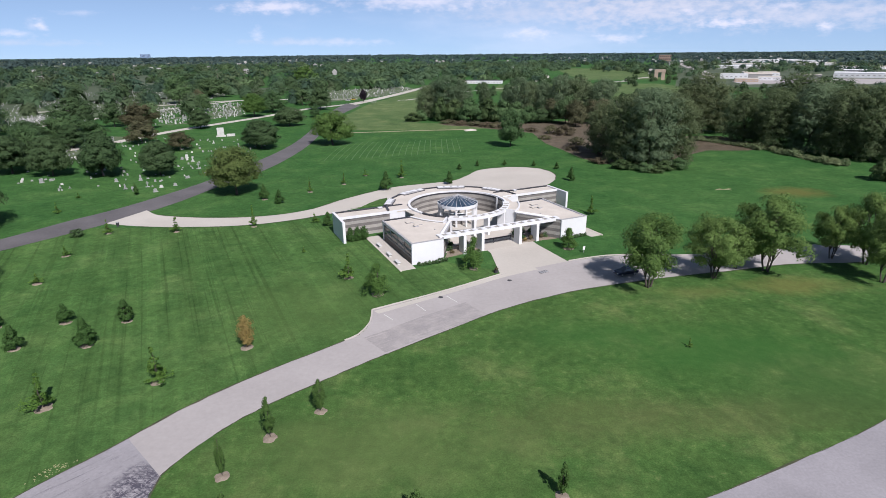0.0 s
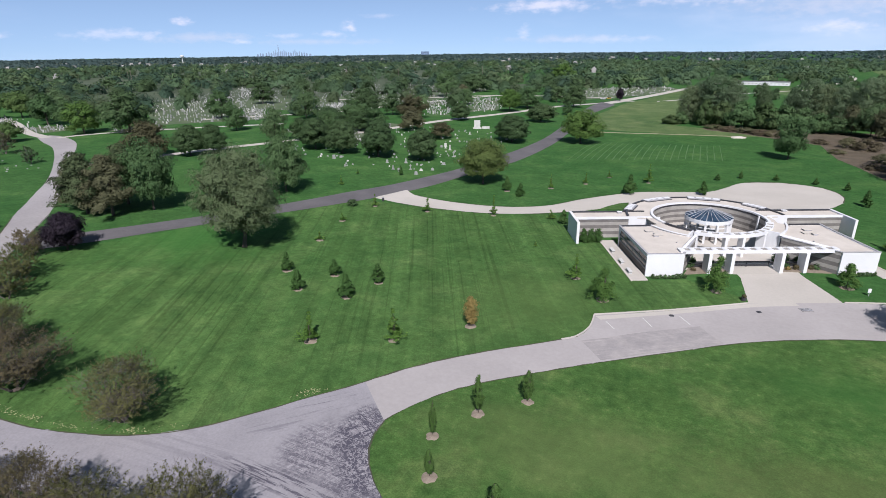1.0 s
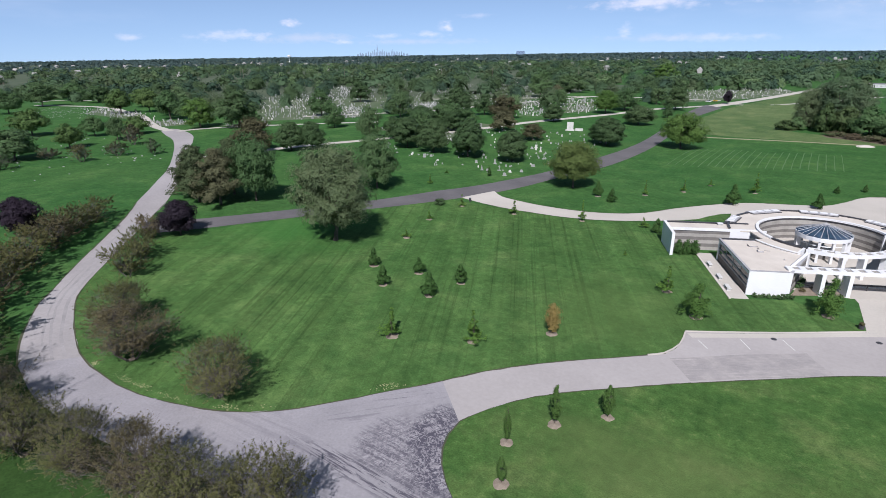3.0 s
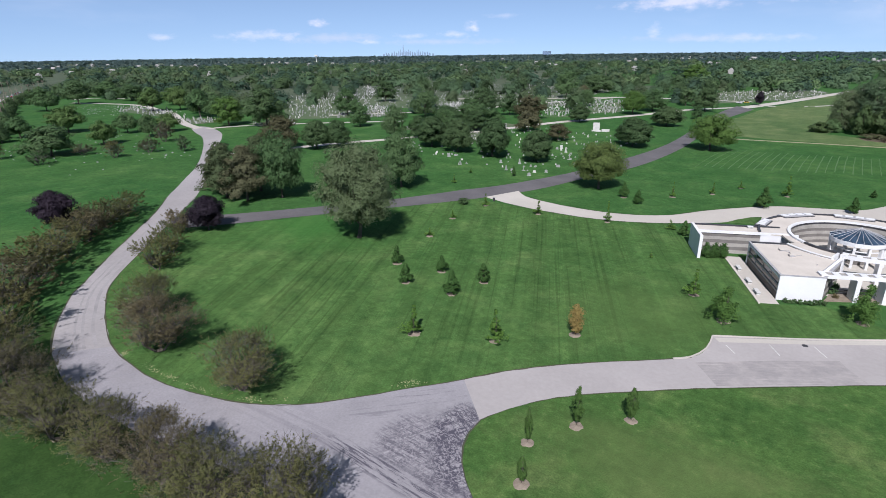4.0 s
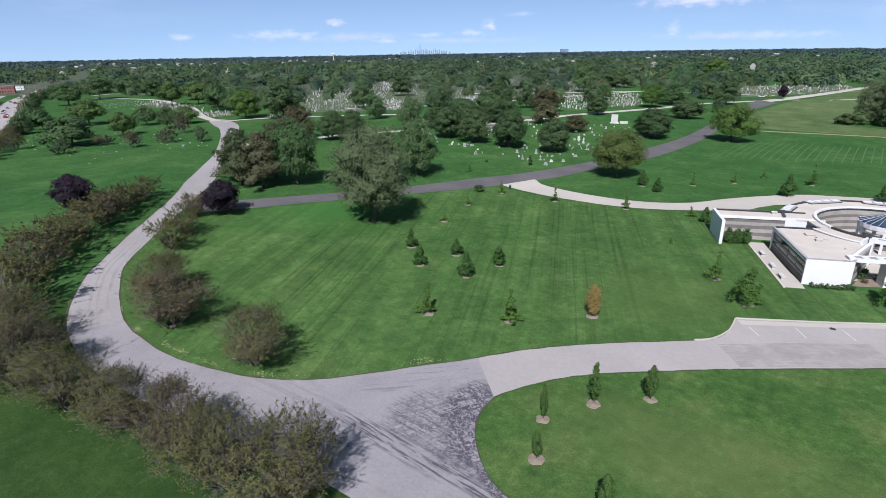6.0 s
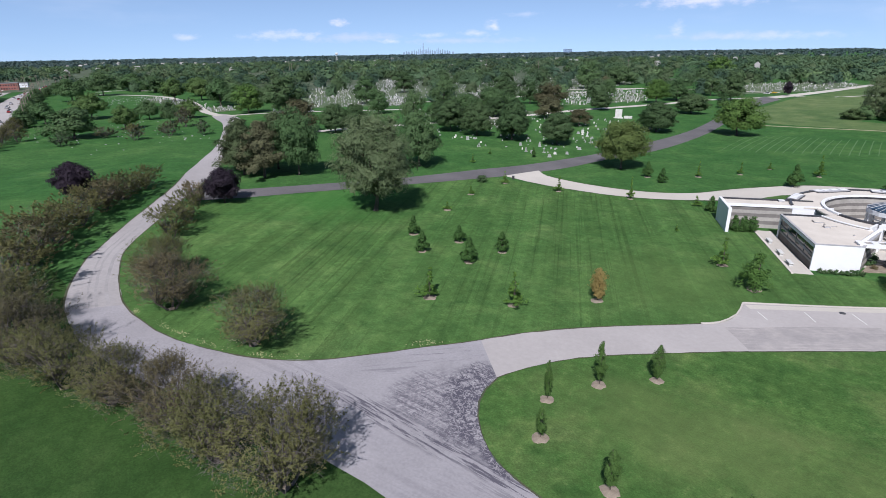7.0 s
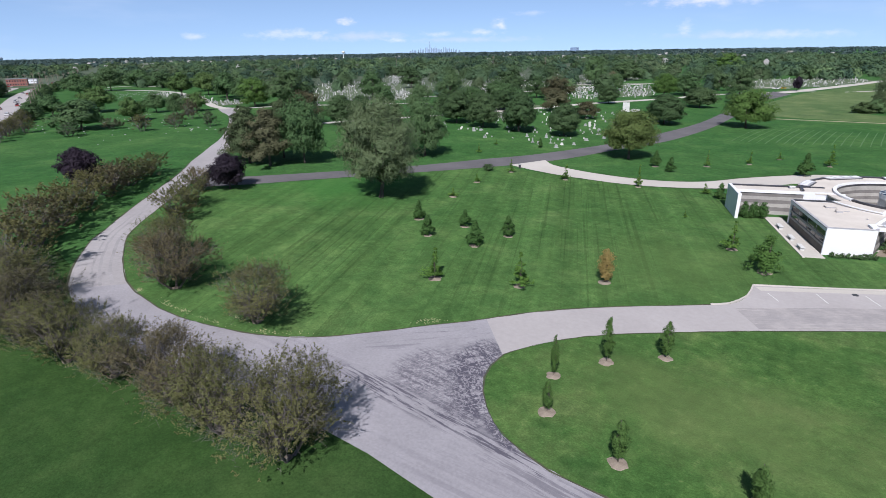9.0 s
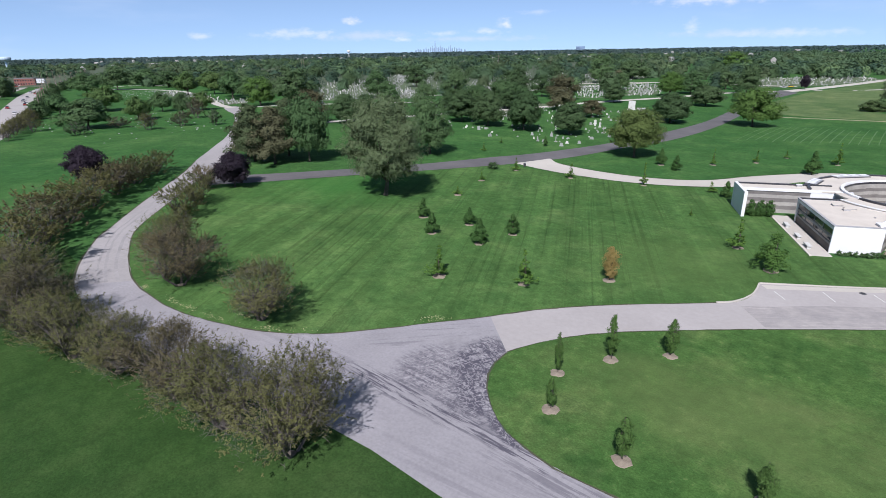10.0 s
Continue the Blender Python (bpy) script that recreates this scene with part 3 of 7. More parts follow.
NORTH_EDGE = [(130, 112), (98.1, 107.5), (84.2, 108.5), (66.4, 104.5), (51.1, 104), (40.4, 104.9), (28.4, 102.0), (13.9, 95.8), (2.3, 88.3), (-9.2, 81.8)]
NORTH_EDGE2 = [(-9.2, 81.8), (-9.2, 77.4), (-10.5, 73.6), (-15.5, 69.2), (-20.4, 65.3), (-26.2, 60.0), (-30.6, 55.0), (-33.6, 50.8)]
ISLE_EDGE = [(130, 103), (90.9, 98.5), (71.9, 98.0), (59, 95.4), (47.1, 93.2), (35.4, 90.4), (24.2, 86.9), (13.4, 81.6), (6.9, 77.1), (-6.1, 67.6)]
ISLE_EDGE2 = [(-6.1, 67.6), (-12.4, 62.6), (-20.2, 56.0), (-23.9, 51.6), (-26.3, 47.6), (-27.4, 44.8)]
ISLE_EDGE3 = [(-27.4, 44.8), (-27.1, 41.3), (-25.5, 38.2), (-23.1, 35.6), (-20.2, 33.6), (-17.0, 32.6), (-13.1, 32.1), (0, 33.2), (14, 36.2), (26.4, 39.9), (37.3, 44.1), (45.7, 47.4), (52.4, 50.5), (75, 62), (100, 78)]
WEST_IN = [(-33.6, 50.8), (-40.2, 42.4), (-46.3, 35.0), (-51.9, 31.0), (-58.0, 28.6), (-64.8, 26.9), (-71.7, 26.7), (-78.6, 27.4), (-86.7, 30.2), (-97.3, 35.3), (-103.1, 39.9), (-108.1, 45.0), (-117.5, 54.7), (-129.9, 67.5), (-141.2, 78.9), (-159.2, 93.4), (-178.5, 107.6), (-206.9, 128.0), (-244.2, 155.0), (-271.5, 166.1), (-307.3, 177.7), (-343.0, 187.2)]
WEST_OUT = [(-28, 24.7), (-34, 24.4), (-40, 23.8), (-48, 22.3), (-56, 20.6), (-64, 19.6), (-73, 19.4), (-83.1, 21.3), (-89.7, 24.1), (-100.3, 30.7), (-103.6, 33.8), (-110.4, 40.0), (-117.7, 47.0), (-124.3, 53.6), (-136.4, 65.2), (-145.6, 72.7), (-161.0, 86.4), (-182.9, 104.8), (-217.0, 128.1), (-242.0, 143.1), (-260.9, 151.0), (-303.1, 168.9), (-336.3, 177.9)]

sheet("lawn_west", [fill(WEST_IN[:13] + [(-114, 64), (-110, 72), (-102, 87), (-90, 107.5), (-80, 126)] + [(-62.2, 126.9), (-49.2, 128.2), (-39, 131.2), (-28.9, 136.8), (-19, 128), (-14, 119), (-5, 98.5), (4, 103), (13.4, 98), (13.7, 95.5), (2.3, 88.1)] + NORTH_EDGE2, 0.012)], M_LAWN, "broad mown lawn with faint mowing stripes", "lawn")
sheet("lawn_island", [fill([tuple(p) for p in spline(ISLE_EDGE[:-1] + ISLE_EDGE2 + ISLE_EDGE3[1:], 2.0)], 0.01)], M_ISLE, "mown grass island with drier olive patches", "lawn")
road_old = sheet("road_old", [
    ribbon_data(WEST_IN[2:8], WEST_OUT[2:8], 50, 0.03, 4, 0.05),
    fill([tuple(p) for p in spline(WEST_IN[:3], 0.8)] + [(-40, 23.8), (-34, 24.4), (-28, 24.7), (-20.5, 24.35), (-13.1, 24.2)] + [tuple(p) for p in spline(ISLE_EDGE3[:7], 0.7)[::-1] + rng.normal(0, 0.04, spline(ISLE_EDGE3[:7], 0.7).shape)], 0.03),
    ribbon_data([(-13.9, 32.25)] + ISLE_EDGE3[6:], [(-13.9, 24.2), (0, 25), (14, 28), (28, 32), (40, 36), (57, 43), (80, 55), (106, 70)], 60, 0.034, 4, 0.04)], M_ROADO, "old cracked grey asphalt cemetery road with tyre marks", "road")
ribbon("road_far", WEST_IN[7:-2] + [(-281, 166.5)], WEST_OUT[7:-2] + [(-276, 158)], 110, 0.031, M_ROADW, "pale concrete road curving away between trees", 4, 0.05, "road")
ribbon("road_new", NORTH_EDGE2, ISLE_EDGE2, 50, 0.035, M_ROADN, "pale worn concrete road", 4, 0.02, "road")
ribbon("road_front", NORTH_EDGE + [(-9.35, 81.65)], ISLE_EDGE + [(-6.6, 67.15)], 90, 0.033, M_ROADN, "pale concrete road in front of the building", 4, 0.03, "road")
sheet("pavement_drive", [fill([(13.9, 95.8), (28.4, 102.0), (24.2, 112.5), (23.6, 114.6), (12.6, 110.2), (13.4, 107.5)], 0.037)], M_CONC, "pale concrete entrance drive", "driveway")

DARK_HI = [(-128, 64), (-119.5, 74.5), (-108.2, 91.8), (-96, 113), (-88, 131), (-82, 143), (-76, 160), (-71, 178), (-66, 205), (-61.5, 243), (-61.3, 285), (-66, 396), (-64, 455)]
DARK_LO = [(-120, 60), (-113.2, 69.5), (-103.2, 86.5), (-90.5, 107.3), (-82.5, 121), (-77, 131.5), (-70, 149), (-64.5, 172), (-57, 200), (-53.5, 240), (-54, 283), (-57, 365), (-51, 440)]
ribbon("road_asphalt", DARK_HI, DARK_LO, 140, 0.036, M_DARK, "narrow dark asphalt cemetery road", 3, 0.03, "road")
ribbon("road_drive", [(-74.2, 141.5), (-69.5, 137.4), (-61.6, 135.9), (-51.6, 135.9), (-40.7, 138.2), (-31.6, 144), (-25.4, 153), (-18.1, 161.5), (-9.9, 169), (0.9, 173), (9, 176.5), (14, 184), (19.4, 193), (30, 197)],
       [(-78.5, 129.3), (-70, 127.8), (-62.2, 127.4), (-49.2, 128.7), (-39, 131.6), (-28.9, 137.2), (-22.3, 142.0), (-16, 147), (-9, 152), (0, 154), (10, 156), (20, 158), (28, 160), (37, 166)], 110, 0.04, M_CONC, "pale concrete rear driveway", 5, 0.02, "road")
sheet("pavement_lot", [fill([(29, 197.05), (36, 196), (40.5, 193.6), (43.5, 188), (44, 182), (42.5, 175.6), (39.5, 170), (36, 165.2), (27, 160), (20, 168), (22, 185)], 0.045)], M_CONC, "pale concrete parking area with a rounded end", "pavement")
for k, (pts, w) in enumerate([
        ([(-192, 118), (-183, 139), (-176, 160), (-158, 193.8), (-138, 244), (-126.9, 284), (-104, 345), (-86, 402), (-60, 450)], 5.0),
        ([(-60, 445), (-52, 470), (-29.4, 552.9), (-8.3, 632.9), (30, 760)], 9.0),
        ([(-260, 240), (-217.8, 289.4), (-200, 315), (-192, 353), (-150, 460)], 5.0),
        ([(-260, 380), (-199.7, 416.6), (-147.5, 459.4), (-60, 500)], 6.0),
        ([(-46, 470), (-24, 484), (-8, 503), (20, 545), (58, 603), (150, 690)], 4.0),
        ([(-58, 286), (-45, 290), (-10, 296.5), (24.8, 299)], 2.5),
        ([(-274, 161), (-304.2, 170.1), (-361.1, 195.2), (-394.2, 203.2), (-430.1, 213.5), (-468.9, 214), (-522.6, 199)], 5.0),
        ([(105, 722), (125, 728), (160, 790), (189, 885), (200, 960)], 8.0),
        ([(-558, 212.8), (-560, 233), (-520, 250)], 5.0),
        ([(-268, 162), (-267, 170), (-259, 184.7), (-230, 215), (-200, 240)], 4.0)]):
    a, b = lane_edges(pts, w)
    ribbon("lane", a, b, 60, 0.034, M_PATH if w == 2.5 else M_CONC, "light trodden track across the grass" if w == 2.5 else "narrow pale concrete cemetery lane", 2, 0.05, "lane")

# wheel tracks on the pale road; dark strips painted as the turf's edge shadow
mid_w = (resample(spline(WEST_IN[7:14], 2.0), 40) + resample(spline(WEST_OUT[7:14], 2.0), 40)) / 2
tracks = []
for off, w in ((-1.7, 0.5), (-0.3, 0.4), (0.6, 0.3)):
    c = lane_edges(mid_w + rng.normal(0, 0.03, mid_w.shape), 2 * abs(off) + 0.01)[0 if off > 0 else 1]
    tracks.append(ribbon_data(*lane_edges([tuple(p) for p in c[::4]], w), 50, 0.037, 1, 0.04))
sheet("road_tracks", tracks, M_TRACK, "greyer wheel tracks worn along the pale road", "road")
edges = []
for pts, w in ((NORTH_EDGE2[2:], 0.2), (ISLE_EDGE, 0.18), (ISLE_EDGE2, 0.13), (ISLE_EDGE3, 0.12), (WEST_IN[:15], 0.17), (WEST_OUT[7:16], 0.26),
               ([(-70, 127.8), (-62.2, 127.4), (-49.2, 128.7), (-39, 131.6), (-28.9, 137.2), (-22.3, 142.0)], 0.22), ([(-69.5, 137.4), (-61.6, 135.9), (-51.6, 135.9), (-40.7, 138.2), (-31.6, 144), (-25.4, 153), (-18.1, 161.5), (-9.9, 169), (0.9, 173)], 0.25),
               ([(19.4, 193), (24, 195.6), (30, 197.1), (36, 196), (40.5, 193.6), (43.5, 188), (44, 182), (42.5, 175.6)], 0.3)):
    edges.append(ribbon_data(*lane_edges(pts, w), 4 * len(pts), 0.05, 1, 0.05))
sheet("trim_turf_edge", edges, M_EDGESHADE, "thin dark line painted as turf-edge shadow beside the paving", "edging")

# patched asphalt and stall lines
sheet("road_patch", [fill([(-9.7, 72.5), (-6.2, 68.1), (1.4, 73.6), (8.2, 78.2), (9.6, 79.6), (7.6, 81.9), (6.4, 84.0), (-0.8, 79.2)], 0.041)], M_PATCH, "streaky grey patched asphalt", "road")
ribbon("road_gutter", [(-9.0, 81.4), (2.3, 88.1), (13.9, 95.6), (21, 99)], [(-8.1, 80.4), (2.9, 87.1), (14.6, 94.6), (21.6, 98)], 24, 0.043, M_CONC, "pale concrete gutter strip", 1, 0.0, "road")
for x0, y0, x1, y1 in ((-7.2, 80.1, -5.6, 78.0), (-2.0, 83.6, -0.4, 81.0), (3.3, 86.6, 5.0, 84.0)):
    d = Vector((x1 - x0, y1 - y0)).normalized() * 0.055
    q = [(x0 - d.y, y0 + d.x), (x0 + d.y, y0 - d.x), (x1 + d.y, y1 - d.x), (x1 - d.y, y1 + d.x)]
    sheet("trim_stall_line", [([(x, y, gz(x, y) + 0.048) for x, y in q], [(0, 1, 2, 3)])], M_PAINT, "worn white parking line on the road", "road marking")


def kerb(name, pts, w=0.22, h=0.16):
    a, b = lane_edges(pts, w)
    n = len(a)
    V, F = [], []
    for p, q in zip(a, b):
        z = gz(p[0], p[1])
        V += [(p[0], p[1], z - 0.1), (p[0], p[1], z + h), (q[0], q[1], z + h), (q[0], q[1], z - 0.1)]
    for i in range(n - 1):
        for j in range(4):
            F.append((4 * i + j, 4 * i + (j + 1) % 4, 4 * i + 4 + (j + 1) % 4, 4 * i + 4 + j))
    F += [(3, 2, 1, 0), tuple(4 * (n - 1) + j for j in range(4))]
    return tagged(new(name, mesh_of(name, V, F, [M_CONC])), "pale concrete kerb", "kerb", kind="structure")


kerb("kerb_front", [(-9.3, 81.9), (2.3, 88.5), (13.9, 96.0)])
kerb("kerb_corner", [(-9.3, 81.8), (-9.25, 77.4), (-10.6, 73.6), (-12.5, 71.8)])
kerb("kerb_east", [(28.6, 102.2), (34.5, 104.2), (40.4, 105.1), (51.1, 104.2), (66.4, 104.7), (84.2, 108.7)])
# this sheet paints the cloud shadow over the grass outside the bend
sheet("grass_rough", [fill([(-160, -2), (-128, 14), (-104, 26), (-92, 24.8), (-83.1, 21.9), (-73, 20.0), (-64, 20.2), (-56, 21.0), (-48, 23.0), (-40, 24.6), (-34, 25.2), (-28, 25.5), (-20.5, 25.2), (-13, 25.1), (0, 25.9), (14, 28.8), (14, -40), (-160, -40)], 0.014)], M_CLOUDSHADE, "grass outside the road bend, coloured dark as cloud shade", "grass")
# thin pale strips of sown grass on the far lawn
strips = []
for i in range(22):
    x = -40 + 2.6 * i
    y0, y1 = 213 + 0.35 * (x + 40) + rng.uniform(-2, 2), 258 + 0.16 * (x + 40) + rng.uniform(-2, 2)
    lean = 2.6 - 0.045 * (x + 40)
    knots = [(x + lean * u * u + rng.normal(0, 0.05), y0 + (y1 - y0) * u) for u in np.linspace(0, 1, 9)]
    for a, b in ((0, 4), (4, 9)):
        strips.append(ribbon_data(*lane_edges(knots[a:b + 1], rng.uniform(0.2, 0.4)), 12, 0.016, 1, 0.03))
sheet("grass_strips", strips, M_STRIP, "thin pale strips across the far lawn", "grass")
sheet("grass_wedge", [fill([(-21.4, 143.9), (-18.1, 145.8), (-16.6, 149.2), (-13.9, 153.6), (-11.6, 155.4), (-11.4, 147.8)], 0.06)], M_LAWN, "small grass wedge between drive and wall", "grass")
# pale tufts of dead grass along the inner edge of the bend
tufts = []
edge_w = resample(spline(WEST_IN[:9], 1.0), 60)
for _ in range(15):
    i = int(rng.integers(6, 50))
    d = edge_w[i + 1] - edge_w[i]
    d = d / np.linalg.norm(d)
    nrm = np.array([d[1], -d[0]])
    cx, cy = edge_w[i] + nrm * rng.uniform(0.6, 1.5 if rng.uniform() < 0.7 else 4.5)
    run, many = rng.uniform(0.3, 1.3), int(rng.integers(8, 46))
    for _ in range(many):
        u, w = rng.normal(0, run), rng.normal(0, 0.22)
        x, y, a, q = cx + d[0] * u + nrm[0] * w, cy + d[1] * u + nrm[1] * w, rng.uniform(0, 6.3), rng.uniform(0.035, 0.1)
        tufts.append(([(x + q * math.cos(a + k) * (2.2 if k == 0 else 1), y + q * math.sin(a + k), gz(x, y) + 0.03 + 0.05 * (k == 0)) for k in (0, 2.0, 4.2)], [(0, 1, 2)]))
tagged(sheet("grass_tufts", tufts, M_TUFT, "pale tufts of dead grass beside the road", "grass"), "pale tufts of dead grass beside the road", "grass", kind="stuff")

# ---- the building ----
def pane_material():
    m, n, l, b = material("blue_tinted_glass", 0.08, 0.0, 0.6)
    v = coords(n, l)
    c = ramp(n, l, noise_tex(n, l, v, 0.5, 3), [(0.3, (0.015, 0.03, 0.05)), (0.7, (0.05, 0.085, 0.13))])
    l.new(c, b.inputs["Base Color"])
    return m


def window_material():
    m, n, l, b = material("dark_window_glass", 0.06, 0.0, 0.7)
    v = coords(n, l)
    c = ramp(n, l, noise_tex(n, l, v, 0.35, 3), [(0.35, (0.012, 0.014, 0.018)), (0.7, (0.06, 0.07, 0.085))])
    l.new(c, b.inputs["Base Color"])
    return m


M_PANE, M_WINDOW = pane_material(), window_material()
M_BROWN = two_scale("brown_stone", (0.10, 0.085, 0.075), (0.17, 0.15, 0.135), 0.5, 4.0)
M_METAL = two_scale("grey_galvanised_metal", (0.28, 0.28, 0.29), (0.42, 0.42, 0.43), 1.5, 8, rough=0.45)

hall = thing("memorial_building", 7.6, 131.5, 0.0, 23.2, "low white modern building with a round court and striped walls", "building")
RC = (-0.4, -1.0)  # centre of the court in the building's plan


def shift(bm, dx, dy, dz=0.0):
    bmesh.ops.translate(bm, verts=bm.verts[:], vec=(dx, dy, dz))
    return bm


def ring_part(name, r0, r1, a0, a1, z0, z1, mat, n=36, label=""):
    return part(name, shift(arc_band(bmesh.new(), r0, r1, a0, a1, z0, z1, n), *RC), mat, hall, label)


# floors of the court and under the pergola
ring_part("court_floor", 0.02, 12.1, 0, 360, -0.1, 0.07, M_CONC, 48)
part("forecourt", prism(bmesh.new(), [(-14.2, -19.5), (-4.6, -22.5), (4.6, -22.5), (14.2, -19.5), (9, -11.5), (-9, -11.5)], -0.1, 0.062), M_CONC, hall)
# drum: striped court wall, outer wall, roof, copings
BANDS = [(0.07, 0.75, M_STONEB), (0.75, 1.45, M_STONEA), (1.45, 2.1, M_STONEB), (2.1, 2.8, M_STONEA), (2.8, 3.4, M_STONEB), (3.4, 4.35, M_STONEA)]
for z0, z1, m in BANDS:
    ring_part("stone_band", 11.75 + (0.03 if m is M_STONEB else 0), 12.2, -42, 222, z0, z1 - 0.02, m, 60)
ring_part("drum_wall", 17.2, 17.6, 2, 178, 0, 4.6, M_WHITE, 48)
ring_part("drum_roof", 12.1, 17.5, 2, 178, 4.45, 4.7, M_ROOF, 48)
ring_part("drum_roof", 12.1, 13.7, 178, 198, 4.45, 4.69, M_ROOF, 6)
ring_part("drum_roof", 12.1, 13.7, -18, 2, 4.45, 4.69, M_ROOF, 6)
for s in (1, -1):
    a0, a1 = (-52, -18) if s > 0 else (198, 232)
    ring_part("shoulder_roof", 12.1, 15.2, a0, a1, 4.35, 4.62, M_ROOF, 16)
    ring_part("shoulder_wall", 14.9, 15.25, a0, a1, 0, 4.36, M_WHITE, 16)
    if s < 0:
        ring_part("shoulder_coping", 11.7, 12.15, 190, 234, 4.6, 4.98, M_COPE, 16)
        ring_part("shoulder_edge", 14.95, 15.35, a0, a1, 4.56, 4.7, M_WHITE, 16)
    else:
        ring_part("shoulder_coping", 14.95, 15.35, a0, a1, 4.6, 4.86, M_WHITE, 16)
    e = radians(a0 if s > 0 else a1)
    bm = prism(bmesh.new(), [(r * math.cos(e + d) + RC[0], r * math.sin(e + d) + RC[1]) for r, d in ((11.9, -0.015), (15.3, -0.012), (15.3, 0.012), (11.9, 0.015))], 0, 4.9)
    part("end_wall", bm, M_WHITE, hall)
# the outer rim: straight skylight bays between curved copings
for a0, a1 in ((22, 40), (57, 83), (97, 123), (140, 158)):
    ring_part("rim_coping", 17.3, 17.75, a1 if a1 < 158 else 158, {40: 57, 83: 97, 123: 140, 158: 174}[a1], 4.66, 4.98, M_COPE, 10)
    ring_part("skylight_kerb", 16.1, 18.4, a0, a1, 4.5, 4.84, M_COPE, 1)
    ring_part("skylight_frame", 16.3, 18.2, a0 + 0.4, a1 - 0.4, 4.84, 5.0, M_METAL, 1)
    k = 4
    for i in range(k):
        b0, b1 = a0 + (a1 - a0) * (i + 0.12) / k, a0 + (a1 - a0) * (i + 0.88) / k
        ring_part("skylight_pane", 16.55, 17.9, b0, b1, 4.9, 5.03, M_WHITE, 1)
ring_part("rim_coping", 17.3, 17.75, 4, 22, 4.66, 4.98, M_COPE, 10)
# white ring round the open court, coffered over the front where it is a beam on columns
ring_part("court_ring", 11.72, 12.3, -20, 200, 4.72, 5.05, M_WHITE, 64)
# dark band put in for the shadow gap below the ring
ring_part("ring_shadow_gap", 11.68, 12.2, -20, 200, 4.37, 4.7, M_COPE, 64, "dark band painted as the shadow gap under the white ring")
ring_part("ring_beam", 11.2, 12.75, 234, 340, 4.2, 4.8, M_WHITE, 48)
ring_part("beam_rail", 12.58, 12.75, 234, 340, 4.8, 4.92, M_WHITE, 48)
ring_part("beam_rail", 11.2, 11.36, 234, 340, 4.8, 4.92, M_WHITE, 48)
for i in range(11):
    a = 237 + 10 * i
    ring_part("beam_rib", 11.36, 12.58, a - 2.1, a + 2.1, 4.8, 4.94, M_WHITE, 3)
# grey panel paints in the shade of the ring's recesses
ring_part("ring_panel", 11.36, 12.58, 234, 340, 4.8, 4.82, M_STONEA, 48, "recessed coffers coloured grey for the shade in them")
for a in (236, 262, 278, 304, 324):
    c, s = math.cos(radians(a)), math.sin(radians(a))
    bm = box(-0.85, 0.85, -0.28, 0.28, 0, 4.22, 0.02)
    bmesh.ops.rotate(bm, verts=bm.verts[:], cent=(0, 0, 0), matrix=Matrix.Rotation(radians(a), 3, "Z"))
    part("ring_column", shift(bm, RC[0] + 11.95 * c, RC[1] + 11.95 * s), M_WHITE, hall)
# low court parapet with a dark rail, seen through the columns
ring_part("court_parapet", 11.0, 11.3, 222, 318, 0, 0.55, M_STONEA, 24)
ring_part("court_rail", 10.95, 11.35, 222, 318, 0.55, 0.68, M_COPE, 24)

# ---- glazed pavilion in the court ----
NP = 12
for i in range(NP):
    a, b = 2 * math.pi * i / NP, 2 * math.pi * (i + 1) / NP
    p = [Vector((5.0 * math.cos(t), 5.0 * math.sin(t), 5.2)) for t in (a, b)]
    top = Vector((0, 0, 7.0))
    bm = bmesh.new()
    up = (p[1] - p[0]).cross(top - p[0]).normalized()
    if up.z < 0:
        up = -up
    lo = [bm.verts.new(q + Vector((0, 0, 0))) for q in (p[0], p[1], top.lerp(p[1], 0.03), top.lerp(p[0], 0.03))]
    hi = [bm.verts.new(v.co + up * 0.05) for v in lo]
    bm.faces.new(lo[::-1])
    bm.faces.new(hi)
    for j in range(4):
        bm.faces.new((lo[j], lo[(j + 1) % 4], hi[(j + 1) % 4], hi[j]))
    part("dome_pane", shift(bm, *RC), M_PANE, hall)
    bm = bmesh.new()
    tube(bm, [p[0] * 1.005, top + Vector((0, 0, 0.06))], [0.075, 0.05], 4)
    part("dome_rib", shift(bm, *RC, 0.04), M_METAL, hall)
    bm = bmesh.new()
    tube(bm, [(p[0] + p[1]) * 0.5 + up * 0.05, top + Vector((0, 0, 0.06))], [0.045, 0.03], 4)
    part("dome_rib", shift(bm, *RC, 0.02), M_METAL, hall)
    if i % 3 != 1 or i % 2 == 0:
        bm = box(-0.32, 0.32, -0.22, 0.22, 0, 4.45, 0.02)
        bmesh.ops.rotate(bm, verts=bm.verts[:], cent=(0, 0, 0), matrix=Matrix.Rotation(a, 3, "Z"))
        part("pavilion_column", shift(bm, RC[0] + 4.55 * math.cos(a), RC[1] + 4.55 * math.sin(a)), M_WHITE, hall)
ring_part("pavilion_beam", 4.25, 5.0, 0, 360, 4.4, 5.2, M_WHITE, 24)
ring_part("pavilion_rail", 4.1, 4.3, 0, 360, 3.3, 3.5, M_WHITE, 24)
bm = bmesh.new()
bmesh.ops.create_cone(bm, segments=12, radius1=0.35, radius2=0.1, depth=0.35, cap_ends=True)
part("finial", shift(bm, *RC, 7.1), M_METAL, hall)
ring_part("pavilion_core", 0.02, 2.2, 0, 360, 0, 0.9, M_STONEB, 24)

